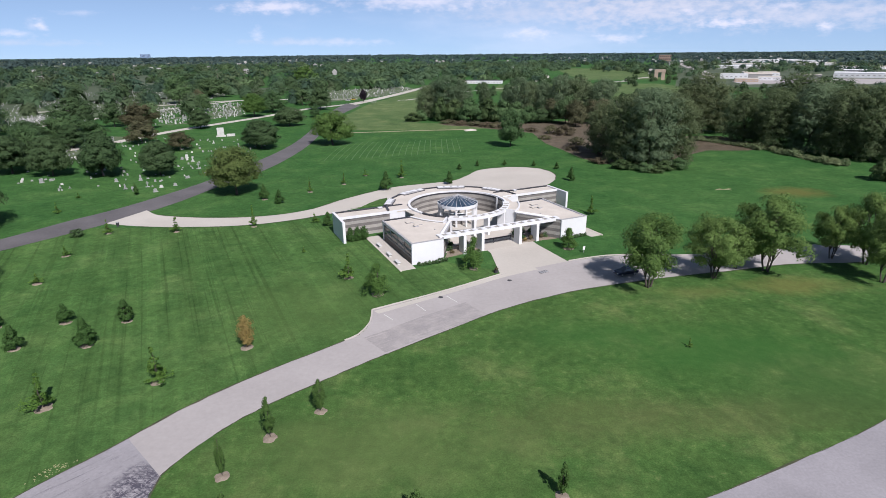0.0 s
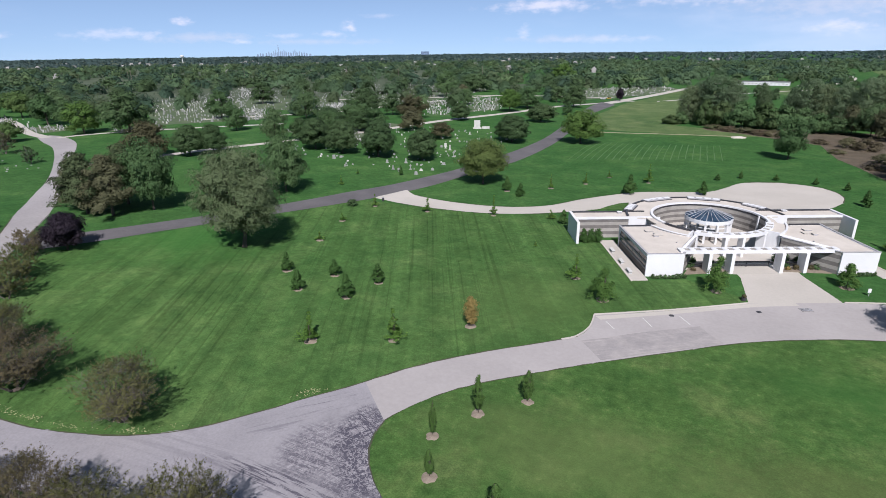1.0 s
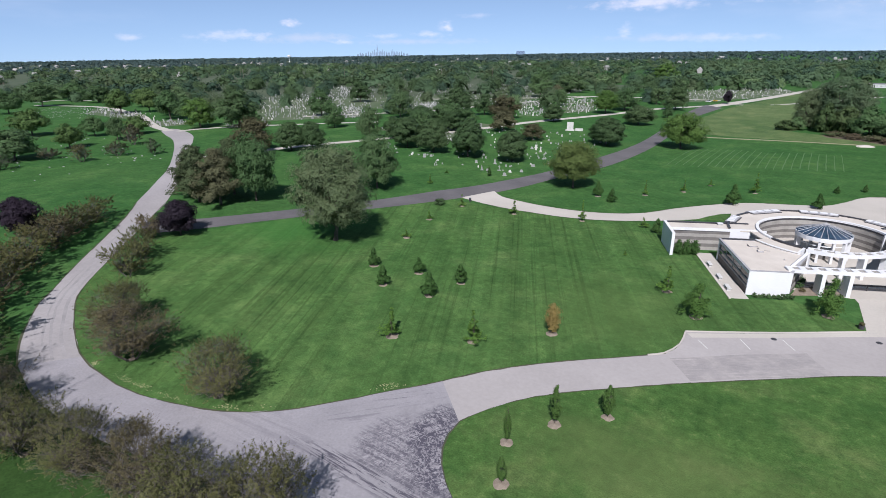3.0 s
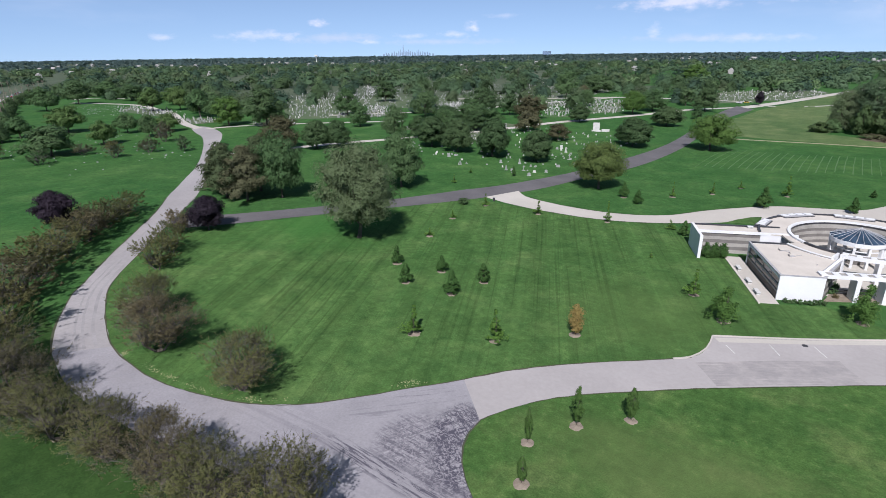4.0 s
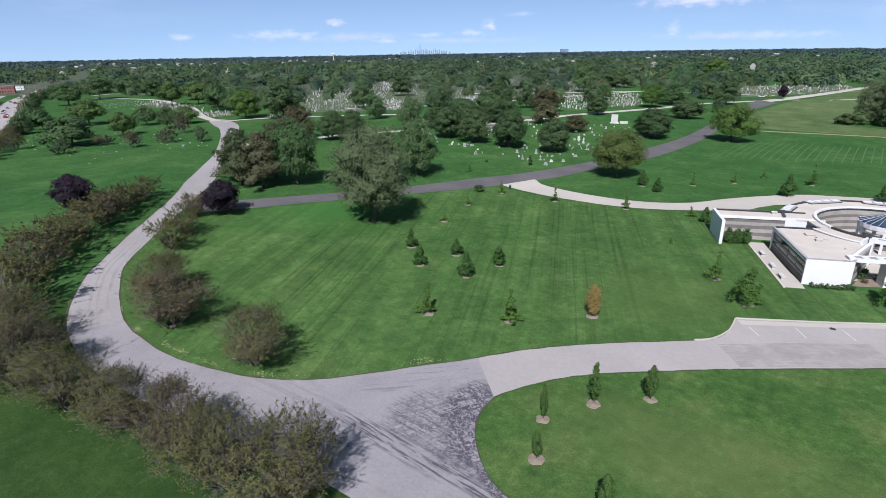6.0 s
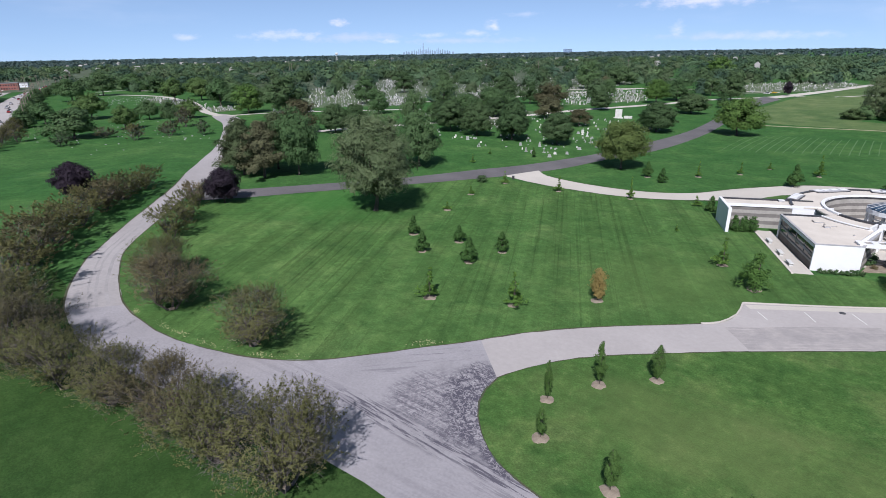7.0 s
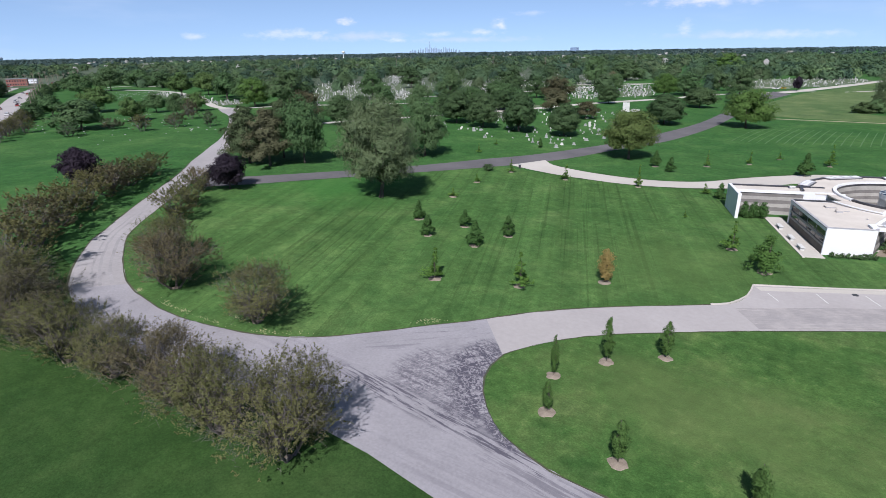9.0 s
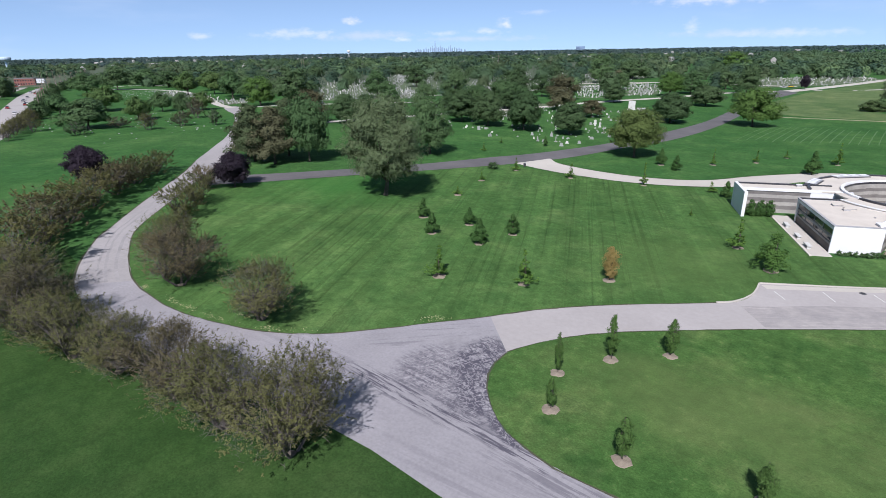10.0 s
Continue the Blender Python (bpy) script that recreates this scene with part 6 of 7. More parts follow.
WOODS = [(74.9, 202, 25, 21), (80.5, 194, 27, 20), (91.4, 200, 25, 18), (72, 222, 20.5, 16.4), (86, 214, 26, 20), (14.0, 356.3, 25.9, 25.0), (0.5, 357.5, 19.8, 16.7), (22.3, 359.1, 21.9, 16.3), (6.9, 362.5, 22.5, 16.8), (38.6, 364.4, 20.5, 9.1), (52.7, 358.4, 18.1, 13.8), (59.2, 355.5, 24.2, 18.5), (65.6, 352.7, 21.5, 14.6), (72.3, 350.2, 22.3, 13.7), (84.0, 345.0, 25.4, 20.8), (92.9, 337.9, 24.4, 18.6), (104, 330, 24, 20)]
WOODS2 = [(138.9, 275.2, 28.6, 25.7), (130, 275.6, 23.3, 20.0), (148.6, 274.2, 19.3, 17.1), (142.1, 242, 23.0, 20.1), (147, 228, 22.8, 20.1), (156, 220, 26.4, 20.7), (161, 208, 25.1, 19.6), (166, 198, 26.8, 18.6), (173, 192.4, 27.7, 18.6), (176.8, 261.7, 28.7, 28), (190.7, 242.8, 24.5, 25.6), (189.9, 260.4, 23.6, 27.3), (163.7, 258.0, 22.4, 22.0), (200, 215, 26, 24), (188, 225, 25, 22), (182, 205, 27, 22)]
grove(WOODS[:5] + WOODS2, "woodland_tree", "nearwood", 3, "tall dense olive green tree at the edge of the wood", "tree", "woodland edge")
grove(WOODS[5:], "woodland_tree", "wood", 3, "tall dense green tree at the edge of the wood", "tree", "woodland edge")
grove([(37.2, 241.6, 15.8, 12.4)], "lone_tree", "olive", 1, "lone green tree at the lawn's far edge")
grove([(145.5, 166, 7.5, 8.9), (26.7, 334.8, 13.6, 18.2), (37.2, 333.6, 13.2, 17.9), (45.3, 331.8, 12.6, 15.2), (17.4, 341.5, 12.4, 15.6), (53.4, 330.1, 11.4, 14.4), (-8.1, 338.2, 5.3, 10.2), (-2.9, 342.6, 6.6, 9.6), (8.8, 338.6, 14, 12.5), (59.7, 323.8, 9.4, 14.0)],
      "bush", "bush", 2, "tall dark green bush at the wood's edge", "shrub", "edge bushes")
grove([(73.9, 324.6, 13.4, 15.4), (79.7, 315.1, 15.6, 15.9), (83.2, 305.6, 14.2, 15.3), (67.2, 322.3, 8.1, 12.7), (98.6, 313.4, 14, 17), (104, 290, 9, 14)], "thicket_tree", "hazel", 2, "dull brownish green tree at the thicket's edge", "tree", "thicket trees")
grove([(69.5, 190.5, 3.4, 8), (76, 186.5, 3.0, 8), (83, 186.5, 3.6, 8), (89.5, 189.5, 3.8, 8), (79, 183.5, 2.0, 6)], "bush", "bush", 2, "low leafy green bush under a large tree", "shrub", "edge bushes")
grove([(64.5, 202, 2.2, 8), (13.4, 325.5, 2.4, 12), (20.6, 318.9, 2.6, 10.5), (27.4, 313.7, 2.9, 10.2), (33.8, 309.7, 2.7, 11.1), (39.2, 304.8, 3.2, 10.8), (46, 311, 3.6, 11), (63.8, 279.4, 4.4, 9.6), (69.2, 272.6, 5.4, 10.6), (67.3, 244.2, 3.6, 8.2), (62, 230, 2.0, 7), (57, 262, 1.8, 8), (55, 288, 2.0, 9)], "brush_clump", "brush", 2, "dry brownish brush at the wood's foot", "shrub", "dry brush")
WEEDY = resample(np.array([(102, 244), (117, 252), (131, 246), (139, 228), (146, 205), (149, 188)], float), 30)
grove([(x + rng.normal(0, 0.8), y + rng.normal(0, 0.8), rng.uniform(1.2, 2.8), rng.uniform(4, 7.5)) for x, y in WEEDY], "bush", "palebush", 2, "low pale green bush along the lawn's edge", "shrub", "edge bushes")


def mulch(x, y, r):
    bm = bmesh.new()
    n = 14
    c = bm.verts.new((0, 0, 0.11))
    jit = [rng.uniform(0.85, 1.15) for _ in range(n)]
    ring = [[bm.verts.new((q * r * j * math.cos(2 * math.pi * i / n), q * r * j * math.sin(2 * math.pi * i / n), z)) for i, j in enumerate(jit)] for q, z in ((0.55, 0.09), (0.85, 0.06), (1.0, -0.05))]
    for i in range(n):
        k = (i + 1) % n
        bm.faces.new((c, ring[0][i], ring[0][k]))
        for a, b in zip(ring, ring[1:]):
            bm.faces.new((a[i], b[i], b[k], a[k]))
    ob = part("mulch_ring", bm, M_MULCH, None)
    ob.matrix_basis = pose(x, y, gz(x, y))
    return tagged(ob, "tan mulch ring round a young tree's foot", "mulch", "mulch rings")


for rows, r in ((CONIFER[:6], 0.95), (SAPLING[:2], 1.1), (SAPLING[2:11], 0.8), (SAPLING[12:13], 1.1), (LEAFY, 1.1), (COLUMN, 0.8), ([(-26.4, 70.5, 0, 0)], 1.1), (HAW_IN[:3], 0.6), (HAW_OUT, 0.6)):
    for x, y, *_ in rows:
        mulch(x, y - 0.1, r * rng.uniform(0.85, 1.15))

# shrubs planted along the building
for i in range(9):
    x, y = local(-20.5 + i * 0.75, -24.3 + rng.uniform(-0.2, 0.2))
    plant("foundation_shrub", "shrub", i, x, y, rng.uniform(0.7, 1.0), rng.uniform(0.9, 1.3), "small clipped shrub along the white wall", "shrub", "foundation shrubs")
for i in range(9):
    x, y = local(15.0 + i * 0.75, -24.0 + rng.uniform(-0.2, 0.2))
    plant("foundation_shrub", "shrub", i, x, y, rng.uniform(0.7, 1.0), rng.uniform(0.9, 1.3), "small clipped shrub along the white wall", "shrub", "foundation shrubs")
for x, y, h in ((-13, -19.5, 1.3), (-11.5, -19, 1.5), (-7.2, -18.5, 1.6), (7.0, -19, 1.7), (10.5, -19.5, 1.6), (12.3, -20.5, 1.3), (6.4, -17, 2.0), (8.2, -16.5, 2.0), (11, -17, 1.6), (-10, -16.5, 1.5)):
    plant("garden_shrub", "shrub", int(h * 10) % 2, *local(x, y), h, h * 1.2, "bushy shrub in the bed under the pergola", "shrub", "garden shrubs")
for i, (x, y, h) in enumerate(((8.3, -20.6, 1.1), (6.6, -20.9, 0.9), (11.2, -20.6, 1.0), (-8.3, -20.4, 1.0), (-11.6, -20.8, 0.9))):
    plant("flowering_shrub", "redshrub", i % 2, *local(x, y), h, h * 1.3, "low shrub with reddish leaves in the bed", "shrub", "reddish shrubs")
for x in (-28.6, -27.0, -25.4):
    plant("clipped_yew", "yew", 0, *local(x, -3.4), 3.2, 2.3, "dense rounded dark yew against the striped wall", "shrub", "yews by the wall")

# ---- small things by the road ----
def disc_thing(name, x, y, z, r, mat, label, category):
    bm = bmesh.new()
    bmesh.ops.create_cone(bm, segments=16, radius1=r, radius2=r * 0.94, depth=0.03, cap_ends=True)
    ob = part(name, bm, mat, None)
    ob.matrix_basis = pose(x, y, z + 0.01)
    return tagged(ob, label, category)


disc_thing("manhole_cover", 2.2, 86.2, 0.045, 0.42, M_COPE, "round dark iron manhole cover in the road", "manhole")
disc_thing("manhole_cover", 15.2, 92.9, 0.045, 0.42, M_COPE, "round dark iron manhole cover by the drive", "manhole")
t = thing("drain_grate", 22.3, 96.7, 0.035, 25, "rectangular grey iron drain grate in the drive", "drain")
part("grate_frame", box(-0.95, 0.95, -0.55, 0.55, 0, 0.02), M_COPE, t)
for i in range(9):
    part("grate_bar", box(-0.86 + i * 0.2, -0.74 + i * 0.2, -0.5, 0.5, 0.02, 0.035), M_METAL, t)
t = thing("planter", 13.2, 96.9, 0, 10, "small dark planter with a shrub at the drive's corner", "planter")
part("pot", shift(arc_band(bmesh.new(), 0.3, 0.42, 0, 360, 0, 0.6, 12), 0, 0), M_COPE, t)
Q = blob_leaves([(0, 0, 0.8, 0.4, 0.35)], 220, 0.09)
mpart("foliage", leaf_mesh("foliage", Q, L_HAWR), t)
t = thing("direction_sign", 33.0, 107.0, 0, 20, "small white sign on a short post in the grass", "sign")
part("post", box(-0.04, 0.04, -0.04, 0.04, -0.1, 0.7), M_METAL, t)
part("board", box(-0.28, 0.28, -0.03, 0.03, 0.55, 1.35, 0.01), M_WHITE, t)

# ---- far woods ----
def inside(p, poly):
    """True where the points lie in the outline."""
    out = np.zeros(len(p), bool)
    for (x0, y0), (x1, y1) in zip(poly, poly[1:] + poly[:1]):
        c = (y0 > p[:, 1]) != (y1 > p[:, 1])
        out ^= c & (p[:, 0] < (x1 - x0) * (p[:, 1] - y0) / (y1 - y0 + 1e-9) + x0)
    return out


def far_trees(name, pts, heights, widths, per, size, mat, label, lobes=6):
    n = len(pts)
    c = np.c_[pts, ground_z(pts[:, 0], pts[:, 1])][:, None, :]
    span = np.stack([widths / 2, widths / 2, heights * 0.86], axis=1)[:, None, :]
    # each crown is a dome of several uneven lobes
    q = unit(rng.normal(size=(n, lobes, 3)))
    q[:, :, 2] = np.abs(q[:, :, 2])
    q *= rng.uniform(0.35, 0.62, (n, lobes, 1))
    size_l = rng.uniform(0.34, 0.55, (n, lobes))
    pick = rng.integers(0, lobes, (n, per))
    rows = np.arange(n)[:, None]
    d = unit(rng.normal(size=(n, per, 3)))
    d[:, :, 2] = np.where(d[:, :, 2] < -0.35, -d[:, :, 2], d[:, :, 2])
    local_p = q[rows, pick] + d * size_l[rows, pick][:, :, None] * rng.uniform(0.82, 1.05, (n, per, 1))
    local_p[:, :, 2] = np.maximum(local_p[:, :, 2], 0.02)
    pos = c + local_p * span + np.array([0, 0, 1.0])
    nrm = unit(d * np.array([1, 1, 0.85]) * 0.6 + unit(local_p) * 0.6 + 0.2 * unit(rng.normal(size=(n, per, 3))))
    shade = unit(d * 0.7 + unit(local_p) * 0.45 + 0.12 * unit(rng.normal(size=(n, per, 3))))
    Q = leaf_quads(pos.reshape(-1, 3), nrm.reshape(-1, 3), size, 0.75, 0.0, shade.reshape(-1, 3))
    if per > 40:
        # a coarse inner dome keeps the crowns from being seen through
        k = 16 if per > 150 else 9
        d = unit(rng.normal(size=(n, k, 3)))
        d[:, :, 2] = np.abs(d[:, :, 2])
        pos = c + d * span * 0.55 + np.array([0, 0, 1.0])
        Q = np.concatenate([Q, leaf_quads(pos.reshape(-1, 3), d.reshape(-1, 3), float(heights.mean()) * 0.24, 0.9)])
    ob = new(name, leaf_mesh(name, Q, mat))
    return tagged(ob, label, "woods", kind="stuff")


def polar(n, r0, r1, a0, a1):
    r = np.sqrt(rng.uniform(r0 * r0, r1 * r1, n))
    a = np.radians(rng.uniform(a0, a1, n))
    return np.c_[r * np.sin(a), r * np.cos(a)]


def wooded(p):
    """True where the scattered woods may stand."""
    x, y = p[:, 0], p[:, 1]
    lane = np.interp(y, [139, 160, 194, 244, 284, 345, 402, 460, 640, 5000], [-187, -180, -162, -142, -131, -108, -90, -72, -22, 1500])
    west = (x < lane - 10) & (y > 150 + 0 * x) & (y > -0.62 * x - 10)
    west |= (x < -520) & (y > 225)
    open_nw = (x < -255) & (x > -520) & (y < 235 + 0.05 * (-x - 255))
    street = np.abs((y - 100) - (-x - 380) * 0.42) < np.where(x > -640, 30, 16)
    west &= ~open_nw & ~street
    fields = (x > 20) & (x < 330) & (y > 370) & (y < np.where(x < 0.2 * y, 690, 1250))
    east = (x > np.interp(y, [460, 640, 5000], [-40, 10, 900])) & (y > 380) & ~fields
    east &= ~((x < 60) & (y < 660))
    yard = (x > 330) & (x < 720) & (y < 900) & (y > 580) & (rng.uniform(size=len(x)) < 0.9)
    yard |= (x > 560) & (x < 1100) & (y < 1650) & (y > 1050) & (rng.uniform(size=len(x)) < 0.55)
    return (west | east) & ~yard & (rng.uniform(size=len(x)) < np.where((x > 0.22 * y) & (y < 1500), 0.6, 1.0))


# outlines of the crowded plots, and how many stones stand in each
GRAVEYARDS = [([(-264, 212), (-238, 240), (-320, 340), (-390, 378), (-402, 330), (-340, 268)], 470), ([(-144, 303), (-131, 312), (-174, 410), (-184, 390)], 200), ([(-131, 328), (-116, 358), (-145, 440), (-161, 410)], 200),
              ([(-256, 500), (-230, 506), (-286, 632), (-314, 632)], 220), ([(-80, 462), (-40, 540), (-12, 640), (-40, 700), (-100, 570)], 480), ([(-408, 184), (-335, 180), (-366, 201), (-446, 207)], 200),
              ([(-349, 366), (-345, 387), (-436, 478), (-448, 470)], 260), ([(-232, 243), (-225, 256), (-268, 302), (-278, 295)], 200), ([(-230, 290), (-214, 300), (-222, 357), (-238, 348)], 200),
              ([(-235, 325), (-214, 325), (-225, 372), (-245, 372)], 120), ([(-178, 214), (-128, 205), (-140, 262), (-190, 268)], 150), ([(-270, 186), (-250, 192), (-240, 205), (-262, 205)], 60), ([(-325, 178), (-292, 170), (-290, 182), (-318, 192)], 90)]


def graveyard(p):
    """Open ground: the graveyards and the lawns before them."""
    out = np.zeros(len(p), bool)
    far = np.linalg.norm(p, axis=1)
    for s in (0, 14, 30):
        q = p * (1 + s / far)[:, None]
        for poly, _ in GRAVEYARDS:
            out |= inside(q, poly)
    return out & (rng.uniform(size=len(p)) < 0.82)


BACK_ROW = resample(np.array([(-640, 225), (-560, 252), (-480, 252), (-400, 240), (-330, 226)], float), 20)
for k, (mat, nm) in enumerate(zip(HAZED_LEAVES, ("dark bluish", "dark green", "green", "olive", "light green"))):
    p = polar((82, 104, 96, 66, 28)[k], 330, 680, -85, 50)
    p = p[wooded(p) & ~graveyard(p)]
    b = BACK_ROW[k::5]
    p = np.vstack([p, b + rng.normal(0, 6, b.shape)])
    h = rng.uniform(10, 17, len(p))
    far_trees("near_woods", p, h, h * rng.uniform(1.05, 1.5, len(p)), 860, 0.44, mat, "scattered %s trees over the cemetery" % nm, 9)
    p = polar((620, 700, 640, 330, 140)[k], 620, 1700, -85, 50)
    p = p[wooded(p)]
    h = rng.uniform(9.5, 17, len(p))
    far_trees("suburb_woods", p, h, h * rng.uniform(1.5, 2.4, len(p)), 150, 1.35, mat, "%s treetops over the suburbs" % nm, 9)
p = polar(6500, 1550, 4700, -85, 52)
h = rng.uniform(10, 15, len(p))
far_trees("horizon_woods", p, h, h * rng.uniform(2.5, 5, len(p)), 12, 4.4, L_HAZEWOOD, "far wooded plain out to the horizon", 3)
# ---- meadow, brush and fields ----
sheet("meadow", [fill([(-52, 300), (-54, 365), (-46, 450), (-5, 640), (30, 640), (0, 350), (-5, 332), (24, 320), (60, 330), (60, 305), (25, 300)], 0.02)], M_FIELD, "rough yellowish meadow beyond the lawn", "meadow")
BRUSH = [[(54.6, 282), (54.4, 249), (57.9, 232), (60.9, 212), (66, 201), (72, 197), (72, 230), (98, 250), (105, 290), (92, 330), (60, 326), (26, 331), (8, 325), (10, 318), (24, 311), (34, 301), (42, 294)], [(88, 198), (98, 209.5), (117, 224.5), (134, 223), (152, 232), (142, 262), (118, 264), (100, 242)]]
sheet("brush_ground", [fill(b, 0.025) for b in BRUSH], M_BRUSH, "dry brown brush at the wood's edge", "brush")
bm = bmesh.new()
bmesh.ops.create_icosphere(bm, subdivisions=3, radius=1.0)
for v in bm.verts:
    k = 1 + 0.18 * math.sin(5 * v.co.x + 2) * math.cos(4 * v.co.y) + rng.normal(0, 0.05)
    v.co = Vector((v.co.x * 3.4 * k, v.co.y * 1.9 * k, max(-0.1, v.co.z * 0.8 * k)))
part("mound", bm, M_CONC, thing("gravel_heap", 23.6, 294.6, gz(23.6, 294.6), 15, "low heap of pale gravel at the track's end", "heap"))
BELT = [(-105, 650), (-5, 695), (20, 890), (130, 905), (200, 970), (300, 1200), (440, 1800), (-250, 1560), (-140, 900)]
p = np.c_[rng.uniform(-250, 440, 900), rng.uniform(650, 1800, 900)]
p = p[inside(p, BELT)][:330]
h = rng.uniform(9, 15, len(p))
far_trees("belt_woods", p, h, h * rng.uniform(1.3, 2.0, len(p)), 170, 1.2, HAZED_LEAVES[2], "dense belt of green trees beyond the meadow", 8)
FIELDS = [[(110, 480), (240, 440), (290, 540), (280, 680), (190, 695), (90, 690), (70, 600)], [(215, 790), (330, 770), (470, 1150), (290, 1300)]]
sheet("field", [fill(f, 0.02) for f in FIELDS], M_FIELD, "pale green playing field", "field")

far_arc = [(r * math.sin(radians(a)), r * math.cos(radians(a))) for r, rows in ((660, range(-88, -56, 4)), (500, range(-56, -30, 4)), (640, range(-28, -4, 4)), (4850, range(-8, -92, -4))) for a in rows]
sheet("ground_suburb", [fill(far_arc, 0.2)], M_SUBURB, "dull ground of yards and streets under the suburb's trees", "ground")
east_arc = [(r * math.sin(radians(a)), r * math.cos(radians(a))) for r, rows in ((690, range(24, 56, 4)), (4850, range(52, 22, -4))) for a in rows]
sheet("ground_industry", [fill(east_arc, 0.006)], M_SUBURB, "dull ground of yards between sheds and far trees", "ground")
p = polar(260, 380, 900, 5, 40)
p = p[(p[:, 0] > 40) & (p[:, 0] < 340)]
p = p[~(inside(p, FIELDS[0]) | inside(p, FIELDS[1])) | (rng.uniform(size=len(p)) < 0.3)]
h = rng.uniform(6, 11, len(p))
far_trees("field_trees", p, h, h * rng.uniform(0.9, 1.4, len(p)), 260, 0.55, HAZED_LEAVES[1], "separate trees on the far playing fields")


# ---- graves ----
def finished(name, bm, mat):
    me = bpy.data.meshes.new(name)
    bmesh.ops.recalc_face_normals(bm, faces=bm.faces[:])
    bm.to_mesh(me)
    bm.free()
    me.materials.append(mat)
    return me


def headstone_meshes(kind, mat):
    """The plinth and the upright stone of one kind of grave."""
    low = bmesh.new()
    add_box(low, -0.6, 0.6, -0.25, 0.25, -0.1, 0.22, 0.03)
    bm = bmesh.new()
    if kind == "slab":
        add_box(bm, -0.48, 0.48, -0.12, 0.12, 0.22, 0.95, 0.05)
    elif kind == "arch":
        n = 8
        side = [(0.42, 0.22)] + [(0.42 * math.cos(math.pi * i / n), 0.79 + 0.36 * math.sin(math.pi * i / n)) for i in range(n + 1)] + [(-0.42, 0.22)]
        vs = [[bm.verts.new((x, yy, z)) for x, z in side] for yy in (-0.12, 0.12)]
        bm.faces.new(vs[0])
        bm.faces.new(vs[1][::-1])
        for i in range(len(side)):
            j = (i + 1) % len(side)
            bm.faces.new((vs[0][i], vs[1][i], vs[1][j], vs[0][j]))
    elif kind == "obelisk":
        add_box(bm, -0.4, 0.4, -0.4, 0.4, 0.22, 0.6, 0.03)
        tube(bm, [(0, 0, 0.6), (0, 0, 2.1), (0, 0, 2.4)], [0.33, 0.22, 0.02], 4)
    else:
        add_box(bm, -0.12, 0.12, -0.1, 0.1, 0.22, 1.7, 0.02)
        add_box(bm, -0.42, 0.42, -0.09, 0.09, 1.1, 1.32, 0.02)
    return finished("plinth", low, mat), finished("stone", bm, mat)


STONES = [headstone_meshes(k, m) for k in ("slab", "arch", "obelisk", "cross") for m in (M_STONE, M_STONEW)]


def grave(x, y, h, w, k):
    s = h / (0.95, 0.95, 1.15, 1.15, 2.4, 2.4, 1.7, 1.7)[k]
    t = thing("headstone", x, y, gz(x, y), 0, "weathered %s %s standing in the cemetery grass" % ("white" if k % 2 else "grey", ("slab headstone", "arched headstone", "obelisk monument", "stone cross")[k // 2]), "headstone", "headstones")
    t.matrix_basis = pose(x, y, gz(x, y), 0, rng.uniform(-2, 2), rng.uniform(-12, 12) + 35) @ Matrix.Diagonal((w * 0.8, w * 0.8, s * 0.82, 1))
    mpart("plinth", STONES[k][0], t)
    mpart("stone", STONES[k][1], t)
    return t


NEAR_GRAVES = [(-118.8, 168.8, 1.7, 1.4, 0), (-117.7, 171.6, 0.9, 1.2, 0), (-98.1, 172.3, 1.4, 1.2, 2), (-90.8, 163.4, 2.1, 1.2, 4), (-85.8, 166.7, 2.2, 1.2, 6), (-91.9, 175.1, 1.2, 1.3, 2), (-80.8, 161, 1.3, 1.5, 2), (-81.6, 166.6, 1.0, 1.3, 3), (-78.6, 169.4, 1.1, 1.3, 2), (-79, 179.9, 1.0, 1.6, 0), (-81.1, 194.5, 2.9, 1.4, 6), (-87.9, 206.9, 2.8, 1.2, 5), (-76.1, 188.4, 1, 1.4, 0), (-92.8, 213.5, 1.8, 1.4, 1), (-93.5, 210.9, 1.2, 1.4, 2), (-95.2, 248.7, 1.6, 1.2, 5)]
for row in NEAR_GRAVES:
    grave(*row)
k = 0
while k < 200:
    x, y = rng.uniform(-150, -66), rng.uniform(128, 260)
    dark = np.interp(y, [115, 131, 150, 172, 200, 240, 270], [-97, -88, -80, -74, -68, -63, -61])
    lane = np.interp(y, [139, 160, 194, 244, 284], [-180, -173, -155, -135, -124])
    if lane < x < dark - 9 and (x * 0.35 + y > 118 + 10 * rng.uniform()):
        grave(x, y, rng.uniform(0.35, 1.0), rng.uniform(0.5, 0.95), int(rng.choice([0, 0, 2, 2, 1, 0, 4, 6])))
        k += 1


